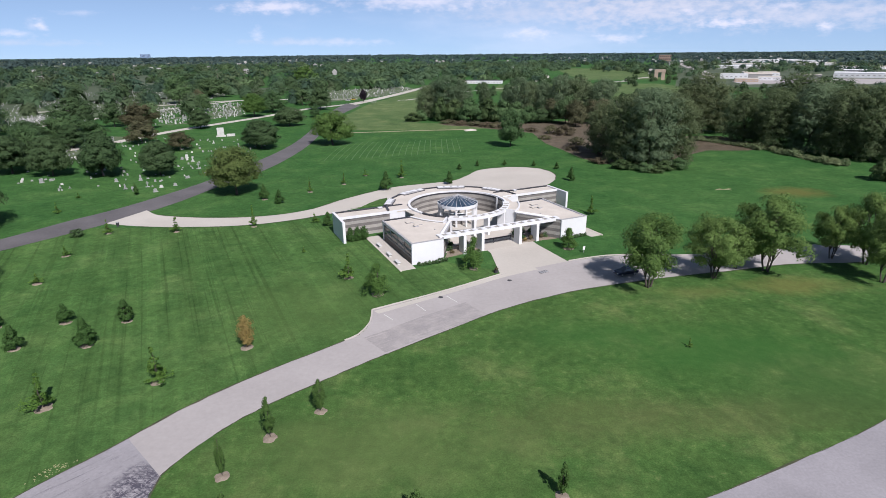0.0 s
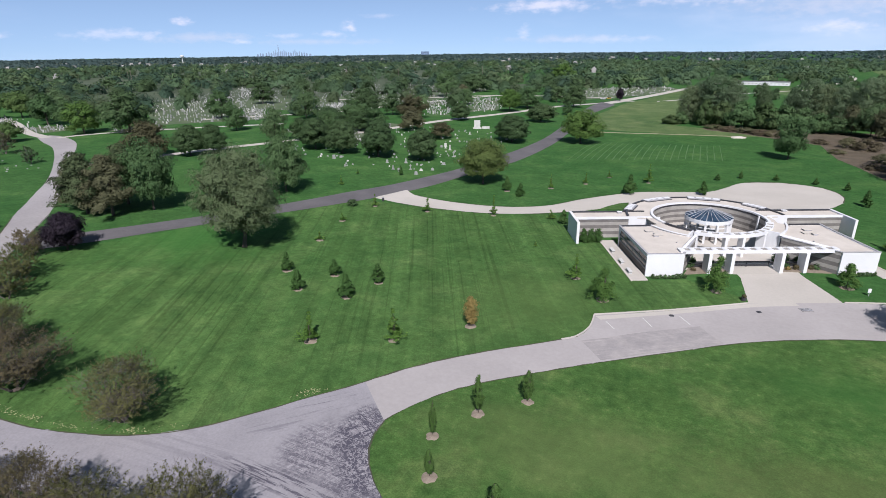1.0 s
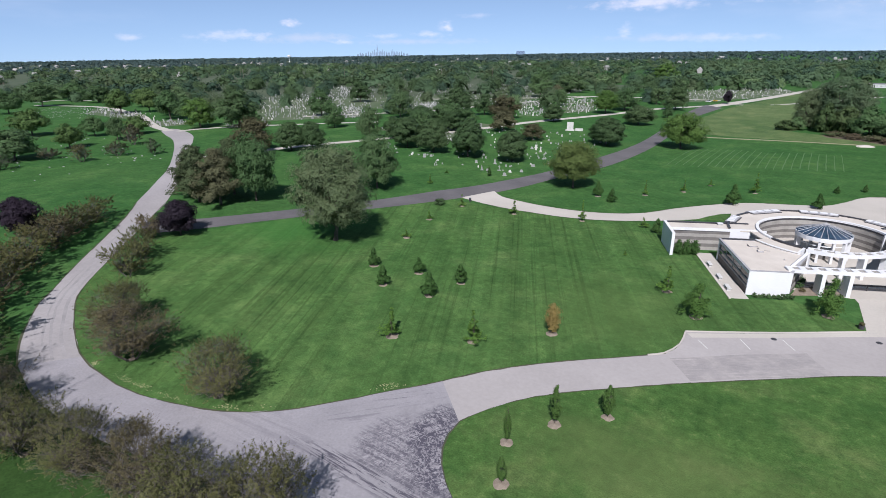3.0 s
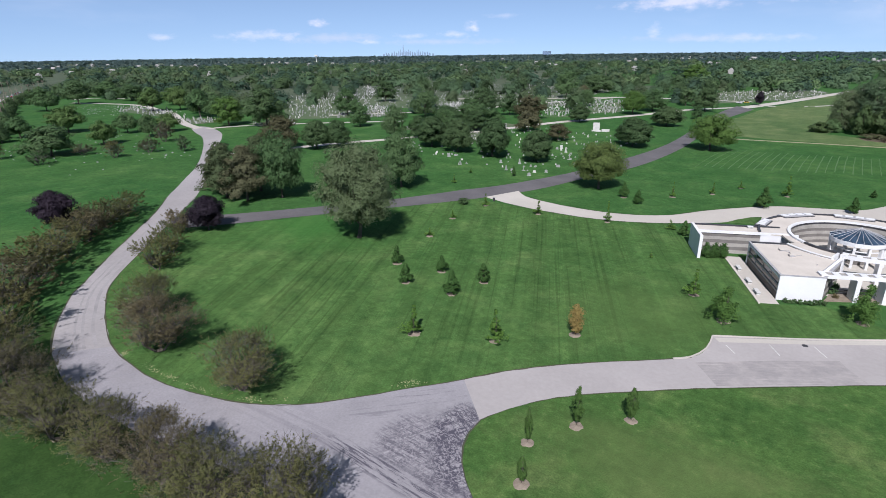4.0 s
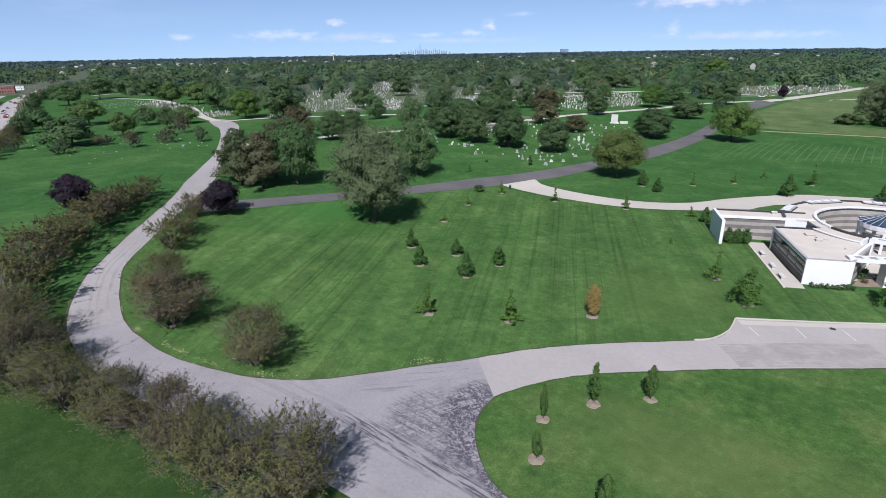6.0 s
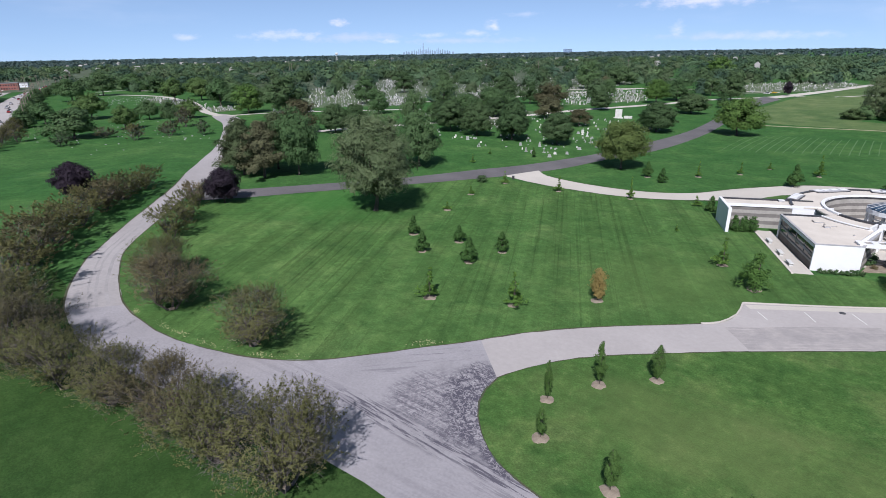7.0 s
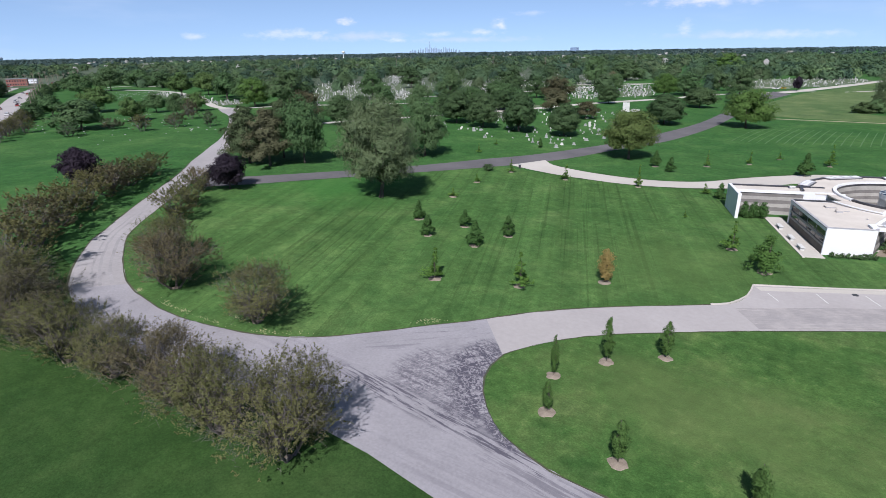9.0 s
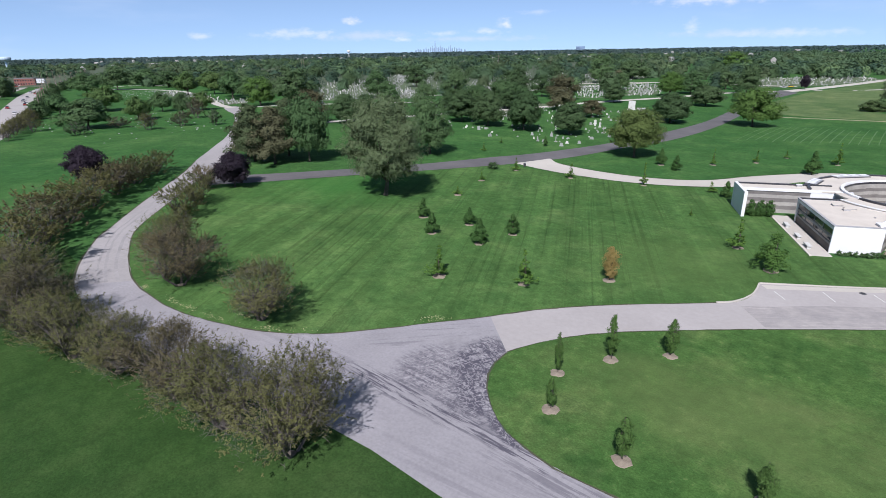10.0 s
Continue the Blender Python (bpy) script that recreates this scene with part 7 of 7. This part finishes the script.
def far_stones(plots, label, share, low=1.0, mat=M_STONE):
    """Crowded far headstones as one object."""
    P = []
    for poly, n in plots:
        A = np.array(poly, float)
        q = np.c_[rng.uniform(A[:, 0].min(), A[:, 0].max(), 4 * n), rng.uniform(A[:, 1].min(), A[:, 1].max(), 4 * n)]
        # the stones stand in rows
        a = radians(35)
        u, w = q[:, 0] * math.cos(a) + q[:, 1] * math.sin(a), -q[:, 0] * math.sin(a) + q[:, 1] * math.cos(a)
        w = np.round(w / 3.2) * 3.2 + rng.normal(0, 0.3, len(w))
        q = np.c_[u * math.cos(a) - w * math.sin(a), u * math.sin(a) + w * math.cos(a)]
        P.append(q[inside(q + rng.normal(0, 4, q.shape), poly)][:int(n * share)])
    P = np.vstack(P)
    n = len(P)
    w, d, h = rng.uniform(0.22, 0.48, n), rng.uniform(0.1, 0.22, n), rng.uniform(0.5, 1.15, n) * low * rng.choice([1, 1, 1, 1.9], n)
    z = ground_z(P[:, 0], P[:, 1])
    V = np.zeros((n, 8, 3))
    for i, (sx, sy, sz) in enumerate(((-1, -1, 0), (1, -1, 0), (1, 1, 0), (-1, 1, 0), (-0.8, -1, 1), (0.8, -1, 1), (0.8, 1, 1), (-0.8, 1, 1))):
        V[:, i] = np.c_[P[:, 0] + sx * w, P[:, 1] + sy * d, z + sz * h]
    F = [tuple(8 * k + i for i in f) for k in range(n) for f in ((0, 1, 5, 4), (1, 2, 6, 5), (2, 3, 7, 6), (3, 0, 4, 7), (4, 5, 6, 7))]
    return tagged(new("far_headstones", mesh_of("far_headstones", V.reshape(-1, 3), F, [mat])), label, "headstones", kind="stuff")


OPEN_PLOT = [(-430, 345), (-300, 300), (-215, 300), (-185, 380), (-180, 470), (-180, 600), (-330, 600), (-420, 480)]
sheet("ground_graves_far", [fill(OPEN_PLOT, 0.004)], M_PLOT, "worn greyish grass between scattered graves", "ground")
sheet("ground_graves", [fill(poly, 0.008 + 0.002 * i) for i, (poly, _) in enumerate(GRAVEYARDS)], M_PLOT, "worn greyish grass between crowded graves", "ground")
far_stones(GRAVEYARDS, "crowded white headstones between the far trees", 0.16, 1.0, M_STONEW)
far_stones(GRAVEYARDS, "crowded pale headstones between the far trees", 0.6)
far_stones([(OPEN_PLOT, 900)], "scattered pale headstones under the cemetery trees", 1.0)
far_stones([([(-275, 68), (-195, 68), (-195, 118), (-290, 130)], 80), ([(-400, 157), (-376, 171), (-460, 208), (-490, 192)], 150)], "low pale grave markers set in the lawn", 1.0, 0.16)

# the large white monument
t = thing("family_monument", -98.9, 268.9, gz(-98.9, 268.9), 20, "large white stone slab monument on a stepped base", "monument")
part("base", box(-2.2, 2.2, -1.0, 1.0, -0.1, 0.5, 0.04), M_STONEW, t)
part("slab", box(-1.6, 1.6, -0.5, 0.5, 0.5, 4.2, 0.06), M_STONEW, t)
part("side_bench", box(2.6, 6.4, -0.5, 0.5, -0.1, 1.1, 0.04), M_STONEW, t)


# ---- far buildings ----
def plain_material(name, c, rough=0.7):
    return two_scale(name, tuple(v * 0.85 for v in c), c, 0.05, 0.5, rough=rough, bumpy=0.0, grain=0.08)


M_BRICK = plain_material("red_brick", (0.30, 0.12, 0.10))
M_RUSSET = plain_material("russet_brick", (0.27, 0.19, 0.155))
M_TAN = plain_material("tan_stone", (0.42, 0.33, 0.26))
M_GABLE = plain_material("pale_siding", (0.36, 0.35, 0.34))
M_SHED = plain_material("white_sheet_metal", (0.72, 0.73, 0.75))
M_TAR = plain_material("grey_tar_roof", (0.2, 0.2, 0.21))
# far haze is mixed into the next two tower colours
M_TOWER = plain_material("hazed_blue_tower", (0.2, 0.29, 0.44))
M_CITY = plain_material("pale_hazy_towers", (0.26, 0.35, 0.49))
M_TANK = plain_material("pale_blue_tank", (0.50, 0.62, 0.74))
M_WOODP = plain_material("weathered_pole_wood", (0.20, 0.17, 0.14))


def block(name, x, y, w, d, h, rz, wall, roof, label, rows=2, cols=8, category="building"):
    z = gz(x, y)
    t = thing(name, x, y, z, rz, label, category)
    part("wall", box(-w / 2, w / 2, -d / 2, d / 2, -0.3, h), wall, t)
    part("roof", box(-w / 2 - 0.2, w / 2 + 0.2, -d / 2 - 0.2, d / 2 + 0.2, h, h + 0.5), roof, t)
    for r in range(rows):
        for c in range(cols):
            cx, cz = -w / 2 + w * (c + 0.5) / cols, h * (r + 0.5) / rows
            part("window", box(cx - w / cols * 0.25, cx + w / cols * 0.25, -d / 2 - 0.06, -d / 2 + 0.1, cz - h / rows * (0.22 if rows > 1 else 0.1), cz + h / rows * (0.22 if rows > 1 else 0.1)), M_WINDOW if rows > 1 else M_METAL, t)
    return t


block("brick_building", -690, 184, 17, 14, 6.5, 70, M_BRICK, M_TAR, "red brick two-storey building beside the street")
block("shop_building", -735, 205, 18, 10, 4.5, 68, M_SHED, M_TAR, "pale low shop building beside the street", 1, 6)
block("low_shed", 72, 726, 52, 10, 3.6, -15.6, M_SHED, M_TAR, "long low white shed beyond the playing field", 1, 14)
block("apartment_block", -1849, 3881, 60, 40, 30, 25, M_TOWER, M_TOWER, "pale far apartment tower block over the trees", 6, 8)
block("brick_hall", 676, 1610, 32, 24, 22, -20, M_RUSSET, M_TAR, "red brick hall with tall windows across the fields", 3, 6)
block("warehouse", 640, 1160, 82, 38, 4.8, -28, M_SHED, M_SHED, "long white metal warehouse", 1, 12)
block("warehouse", 830, 1470, 90, 30, 5.4, -28, M_SHED, M_SHED, "long white metal warehouse", 1, 12)
block("factory", 500, 840, 46, 45, 4.8, -25, M_SHED, M_ROOF, "white flat-roofed factory building", 1, 8)
block("factory", 400, 700, 26, 16, 3.6, -25, M_TAN, M_ROOF, "small tan factory building", 1, 5)
block("factory", 598, 768, 60, 42, 6.0, -38, M_SHED, M_SHED, "large white metal factory hall", 1, 10)
block("factory", 648, 745, 34, 24, 5.5, -40, M_SHED, M_ROOF, "low white metal factory wing", 1, 5)
block("factory", 515, 752, 28, 16, 5.0, -36, M_TAR, M_ROOF, "dark low office building of the factory yard", 1, 6)
block("factory", 425, 775, 34, 26, 5.5, -28, M_SHED, M_SHED, "white flat factory building with bays", 1, 6)
block("factory", 470, 790, 30, 24, 5.0, -30, M_GABLE, M_ROOF, "pale factory building beside the yard", 1, 5)
block("factory", 445, 725, 26, 14, 4.0, -32, M_SHED, M_ROOF, "small pale factory shed on the yard", 1, 5)
block("warehouse", 925, 1570, 200, 40, 7.0, -12, M_SHED, M_SHED, "very long white warehouse beyond the avenue", 1, 16)
block("factory", 690, 900, 30, 38, 4.2, -38, M_TAR, M_SHED, "grey metal factory hall", 1, 6)
for x, y in ((720, 1250), (900, 1300), (1000, 1150), (950, 1000), (820, 1050), (1050, 1500), (760, 1750)):
    block("warehouse", x, y, rng.uniform(50, 110), rng.uniform(30, 50), rng.uniform(4, 6), -30, M_SHED, M_SHED if x % 4 else M_ROOF, "pale low warehouse among trees", 1, 8)
t = thing("stone_gate", 313.5, 756, 0, -20, "tan stone gatehouse with an arched doorway", "gatehouse")
part("pier", box(-6.6, -2.2, -3, 3, -0.2, 10), M_TAN, t)
part("pier", box(2.2, 6.6, -3, 3, -0.2, 10), M_TAN, t)
part("lintel", box(-6.9, 6.9, -3.2, 3.2, 10, 13.5), M_TAN, t)
sheet("pavement_yard", [fill([(365, 640), (430, 660), (500, 625), (560, 665), (600, 720), (540, 750), (470, 735), (420, 750), (385, 705)], 0.03)], M_ROADN, "pale concrete industrial yard", "yard")
a, b = lane_edges([(380, 760), (468, 941), (651, 1430), (787, 1713)], 16)
ribbon("road_avenue", a, b, 60, 0.034, M_ROADN, "pale wide avenue past the fields", 2, 0, "road")
a, b = lane_edges([(240, 722), (262, 742), (291, 792), (335, 840)], 9)
ribbon("road_fields", a, b, 30, 0.036, M_CONC, "pale curved drive at the gatehouse", 2, 0, "road")

# ---- the street to the west ----
a, b = lane_edges([(-150, 5), (-215, 33), (-265, 55), (-312, 72), (-398, 100), (-506, 136.5), (-595, 173), (-672, 210), (-760, 252), (-900, 330)], 14.5)
ribbon("road_street", a, b, 80, 0.05, M_ROADN, "wide pale concrete street with traffic lanes", 3, 0, "road")
sheet("pavement_shops", [fill([(-425, 92), (-520, 122), (-600, 155), (-700, 196), (-745, 150), (-560, 82), (-450, 66)], 0.04)], M_ROADN, "pale paved shop forecourts", "pavement")


def car(x, y, rz, paint, label):
    z = gz(x, y) + 0.05
    t = thing("car", x, y, z, rz, label, "car")
    bm = bmesh.new()
    prof = [(-2.2, 0.35), (-2.25, 0.75), (-1.95, 0.92), (-1.5, 0.95), (1.0, 0.95), (2.0, 0.82), (2.25, 0.6), (2.2, 0.35)]
    A = [bm.verts.new((px, -0.88, pz)) for px, pz in prof]
    B = [bm.verts.new((px, 0.88, pz)) for px, pz in prof]
    bm.faces.new(A)
    bm.faces.new(B[::-1])
    for i in range(len(prof)):
        j = (i + 1) % len(prof)
        bm.faces.new((A[i], B[i], B[j], A[j]))
    bmesh.ops.bevel(bm, geom=bm.edges[:], offset=0.05, segments=1, affect="EDGES")
    part("body", bm, paint, t)
    bm = bmesh.new()
    lo = [bm.verts.new(v) for v in ((-1.75, -0.8, 0.93), (1.0, -0.8, 0.93), (1.0, 0.8, 0.93), (-1.75, 0.8, 0.93))]
    hi = [bm.verts.new(v) for v in ((-1.25, -0.64, 1.42), (0.25, -0.64, 1.42), (0.25, 0.64, 1.42), (-1.25, 0.64, 1.42))]
    bm.faces.new(lo[::-1])
    bm.faces.new(hi)
    for i in range(4):
        bm.faces.new((lo[i], lo[(i + 1) % 4], hi[(i + 1) % 4], hi[i]))
    part("glasshouse", bm, M_WINDOW, t)
    part("roof_panel", box(-1.25, 0.25, -0.63, 0.63, 1.42, 1.46, 0.01), paint, t)
    for px in (-1.35, 1.35):
        for py in (-0.85, 0.85):
            bm = bmesh.new()
            bmesh.ops.create_cone(bm, segments=14, radius1=0.33, radius2=0.33, depth=0.2, cap_ends=True)
            bmesh.ops.rotate(bm, verts=bm.verts[:], cent=(0, 0, 0), matrix=Matrix.Rotation(radians(90), 3, "X"))
            w = part("wheel", shift(bm, px, py, 0.33), M_COPE, t)
            bm = bmesh.new()
            bmesh.ops.create_cone(bm, segments=10, radius1=0.19, radius2=0.19, depth=0.05, cap_ends=True)
            bmesh.ops.rotate(bm, verts=bm.verts[:], cent=(0, 0, 0), matrix=Matrix.Rotation(radians(90), 3, "X"))
            part("rim", shift(bm, px, py + math.copysign(0.1, py), 0.33), M_METAL, w, "grey metal rim")
    for py in (-0.6, 0.6):
        part("headlight", box(2.15, 2.24, py - 0.18, py + 0.18, 0.58, 0.72), M_SHED, t)
        part("tail_light", box(-2.26, -2.18, py - 0.18, py + 0.18, 0.65, 0.8), M_BRICK, t)
    return t


P_BLUE, P_WHITE, P_RED, P_SILVER, P_YELLOW = (two_scale(nm, tuple(v * 0.9 for v in c), c, 0.3, 2.0, rough=0.25, bumpy=0.0, spec=0.6, grain=0.02) for nm, c in (("dark_blue_paint", (0.015, 0.02, 0.04)), ("white_paint", (0.75, 0.75, 0.75)), ("red_paint", (0.3, 0.03, 0.03)), ("silver_paint", (0.4, 0.4, 0.42)), ("yellow_paint", (0.55, 0.38, 0.04))))
car(37.6, 94.6, 196, P_BLUE, "dark blue saloon car parked in a tree's shade")
car(-66, 478, 150, P_WHITE, "white car parked where two cemetery roads meet")
car(-62, 487, 60, P_YELLOW, "yellow car parked where two cemetery roads meet")
STREET = np.array([(-312, 70), (-398, 97), (-506, 134), (-595, 172), (-672, 210), (-760, 252)], float)
cars = [car(-345, 84, 160, P_WHITE, "white car driving on the far street"), car(-520, 143, 158, P_RED, "red car on the far street"), car(-575, 160, 338, P_SILVER, "silver car on the far street")]
for i in range(22):
    u = rng.uniform(0.15, 0.98)
    s = resample(STREET, 200)
    k = int(u * 198)
    d = s[k + 1] - s[k]
    d /= np.linalg.norm(d)
    off = rng.choice([-5.2, -2.0, 2.0, 5.2])
    x, y = s[k] + np.array([-d[1], d[0]]) * off
    copy_thing(cars[i % 3], pose(x, y, gz(x, y) + 0.05, 0, 0, math.degrees(math.atan2(d[1], d[0])) + (180 if off > 0 else 0)))
for i in range(16):
    x, y = -560 - rng.uniform(0, 110), 0
    y = 100 + (-x - 540) * 0.42 + rng.uniform(0, 18)
    copy_thing(cars[i % 3], pose(x, y, gz(x, y) + 0.05, 0, 0, 70 + rng.uniform(-4, 4)))


def pole(x, y, h, rz):
    t = thing("utility_pole", x, y, gz(x, y), rz, "tall wooden utility pole with crossarms beside the street", "utility pole", "utility poles")
    bm = bmesh.new()
    tube(bm, [(0, 0, -0.3), (0, 0, h)], [0.24, 0.15], 8)
    part("shaft", bm, M_WOODP, t)
    for z in (h - 0.6, h - 1.8):
        part("crossarm", box(-1.4, 1.4, -0.08, 0.08, z, z + 0.18), M_WOODP, t)
    return t


s = resample(STREET, 15)
for i in range(14):
    d = s[i + 1] - s[i]
    d /= np.linalg.norm(d)
    for off in (-15.5, 15.5):
        x, y = s[i] + np.array([-d[1], d[0]]) * off
        pole(x, y, 12.5, math.degrees(math.atan2(d[1], d[0])) + 90)
for x, y in ((-300, 560), (-420, 640), (-520, 560), (-230, 640), (-610, 470), (-680, 520), (-140, 700), (-800, 700)):
    pole(x, y, 19, 30)


def water_tower(x, y, h, r, mat, label):
    t = thing("water_tower", x, y, gz(x, y), 0, label, "water tower")
    bm = bmesh.new()
    prof = [(0.05, h), (r * 0.6, h * 0.985), (r * 0.95, h * 0.94), (r, h * 0.86), (r * 0.9, h * 0.76), (r * 0.4, h * 0.66), (r * 0.2, h * 0.6)]
    rows = [[bm.verts.new((q * math.cos(2 * math.pi * i / 20), q * math.sin(2 * math.pi * i / 20), z)) for i in range(20)] for q, z in prof]
    for a, b in zip(rows, rows[1:]):
        for i in range(20):
            bm.faces.new((a[i], b[i], b[(i + 1) % 20], a[(i + 1) % 20]))
    bm.faces.new(rows[0])
    bm.faces.new(rows[-1][::-1])
    part("tank", bm, mat, t)
    bm = bmesh.new()
    tube(bm, [(0, 0, -0.5), (0, 0, h * 0.1), (0, 0, h * 0.62)], [r * 0.3, r * 0.16, r * 0.16], 12)
    part("column", bm, mat, t)


water_tower(-1932.6, 1738.7, 30, 7.5, M_SHED, "white bulb water tower over the far trees")
water_tower(-1455, 363, 28, 11, M_TANK, "pale blue water tower beyond the street")

# the city on the horizon
for i, (px, hh, ww) in enumerate([(-34, 3, 5), (-30, 5, 3), (-26, 4, 6), (-20, 5, 4), (-16, 7, 3), (-12, 5, 5), (-8, 8, 3), (-5, 9, 3), (-2, 6, 4), (0, 17.5, 2.6), (3, 8, 3), (6, 7, 4), (9, 9, 3), (12, 7, 4), (16, 6, 4), (20, 5, 5), (24, 8, 2.4), (27, 9, 2.4), (30, 6, 4), (34, 7, 3), (38, 5, 4), (42, 6, 2.5), (46, 4, 5), (52, 3, 5)]):
    x, y = -2992 + px * 3.55, 3624 + px * 2.93
    t = thing("skyscraper", x, y, gz(x, y), 40, "blue-grey skyscraper far on the city skyline", "skyscraper", "city skyline")
    H = 11 + hh * 4.6
    part("shaft", box(-ww * 1.6, ww * 1.6, -8, 8, 0, H * 0.8), M_CITY, t)
    part("crown", box(-ww * 1.0, ww * 1.0, -6, 6, H * 0.8, H), M_CITY, t)
    if hh > 8.5:
        part("mast", box(-0.8, 0.8, -0.8, 0.8, H, H + 8), M_CITY, t)


def far_houses(n):
    P = polar(n * 3, 950, 2500, -80, 32)
    P = P[wooded(P)][:n]
    V, F = [], []
    for x, y in P:
        w, d, h, a = rng.uniform(3.5, 6), rng.uniform(3, 4.5), rng.uniform(4.5, 6), rng.uniform(0, math.pi)
        z, c, s = gz(x, y), math.cos(a), math.sin(a)
        k = len(V)
        for px, py, pz in ((-w, -d, 0), (w, -d, 0), (w, d, 0), (-w, d, 0), (-w, -d, h), (w, -d, h), (w, d, h), (-w, d, h), (-w, 0, h + 3.5), (w, 0, h + 3.5)):
            V.append((x + px * c - py * s, y + px * s + py * c, z + pz))
        F += [tuple(k + i for i in f) for f in ((0, 1, 5, 4), (1, 2, 6, 9, 5), (2, 3, 7, 6), (3, 0, 4, 8, 7), (4, 5, 9, 8), (6, 7, 8, 9))]
    tagged(new("far_houses", mesh_of("far_houses", V, F, [M_GABLE])), "pale gabled suburban houses among the trees", "houses", kind="stuff")


far_houses(120)

# trees along the street, dense on the cemetery's side
line_s = resample(STREET, 34)
for i in range(30):
    d = line_s[i + 1] - line_s[i]
    d /= np.linalg.norm(d)
    x, y = line_s[i] + np.array([d[1], -d[0]]) * rng.uniform(13, 18)
    plant("verge_tree", "verge", i % 3 % 2, x, y, rng.uniform(5.5, 8), rng.uniform(8, 11), "leafy roadside tree along the street", "tree", "verge trees")
for i, (x, y) in enumerate(((-236, 53), (-244, 56.5), (-252, 60), (-258, 62.5), (-264, 65), (-271, 67.5), (-278, 70), (-286, 73), (-294, 76), (-303, 79.5))):
    plant("thin_tree", "thin", 1, x, y, rng.uniform(5, 6.5), rng.uniform(6, 7.5), "thin reddish brown tree beside the street", "tree", "thin verge trees")
for x, y, h in ((-501, 118, 11), (-510, 121, 12), (-520, 124, 11.5), (-532, 127, 12), (-546, 132, 12), (-470, 104, 10)):
    plant("verge_tree", "verge", 0, x, y, h, h * 1.1, "dark dense tree on the street's far side", "tree", "verge trees")


# dry weeds standing in the brush
def weeds(polys, n):
    P = []
    for poly in polys:
        A = np.array(poly)
        q = np.c_[rng.uniform(A[:, 0].min() - 2, A[:, 0].max() + 2, n), rng.uniform(A[:, 1].min() - 2, A[:, 1].max() + 2, n)]
        P.append(q[inside(q + rng.normal(0, 1.3, q.shape), poly)])
    P = np.vstack(P)
    z = ground_z(P[:, 0], P[:, 1])
    d = unit(rng.normal(size=(len(P), 3)) * 0.25 + np.array([0, 0, 1.2]))
    pos = np.c_[P, z + rng.uniform(0.05, 0.2, len(P))]
    tagged(new("brush_weeds", leaf_mesh("brush_weeds", leaf_quads(pos, d, 0.26, 0.6, 0.0, unit(d * 0.4 + np.array([0, 0, 1.0]))), L_WEED)), "tangled dry brown weeds at the wood's edge", "weeds", kind="stuff")


weeds(BRUSH, 20000)
sheet("sand_patch", [fill([(20, 298.4), (26, 297.4), (28, 299.2), (22, 300.6)], 0.04)], M_PATH, "small pale sandy patch on the grass", "sand")
bin_t = thing("litter_bin", -74.5, 127.6, gz(-74.5, 127.6), 0, "dark cylindrical litter bin beside the road", "litter bin")
part("drum", arc_band(bmesh.new(), 0.26, 0.32, 0, 360, 0, 0.95, 14), M_COPE, bin_t)
part("lid", arc_band(bmesh.new(), 0.05, 0.36, 0, 360, 0.95, 1.05, 14), M_METAL, bin_t)
# pale unidentified debris on the lawn, built as cut branches
bp = thing("branch_pile", 89.8, 158, 0, 0, "pale unidentified debris on the grass, shaped as branches", "branches")
for i in range(9):
    x, y, a = rng.uniform(-2.2, 2.2), rng.uniform(-0.7, 0.7), rng.uniform(-0.5, 0.5)
    bm = bmesh.new()
    tube(bm, [(x - math.cos(a), y - math.sin(a), 0.08), (x, y + 0.1, 0.2), (x + math.cos(a), y + math.sin(a), 0.1)], [0.09, 0.08, 0.04], 6)
    part("branch", bm, M_PATH, bp)
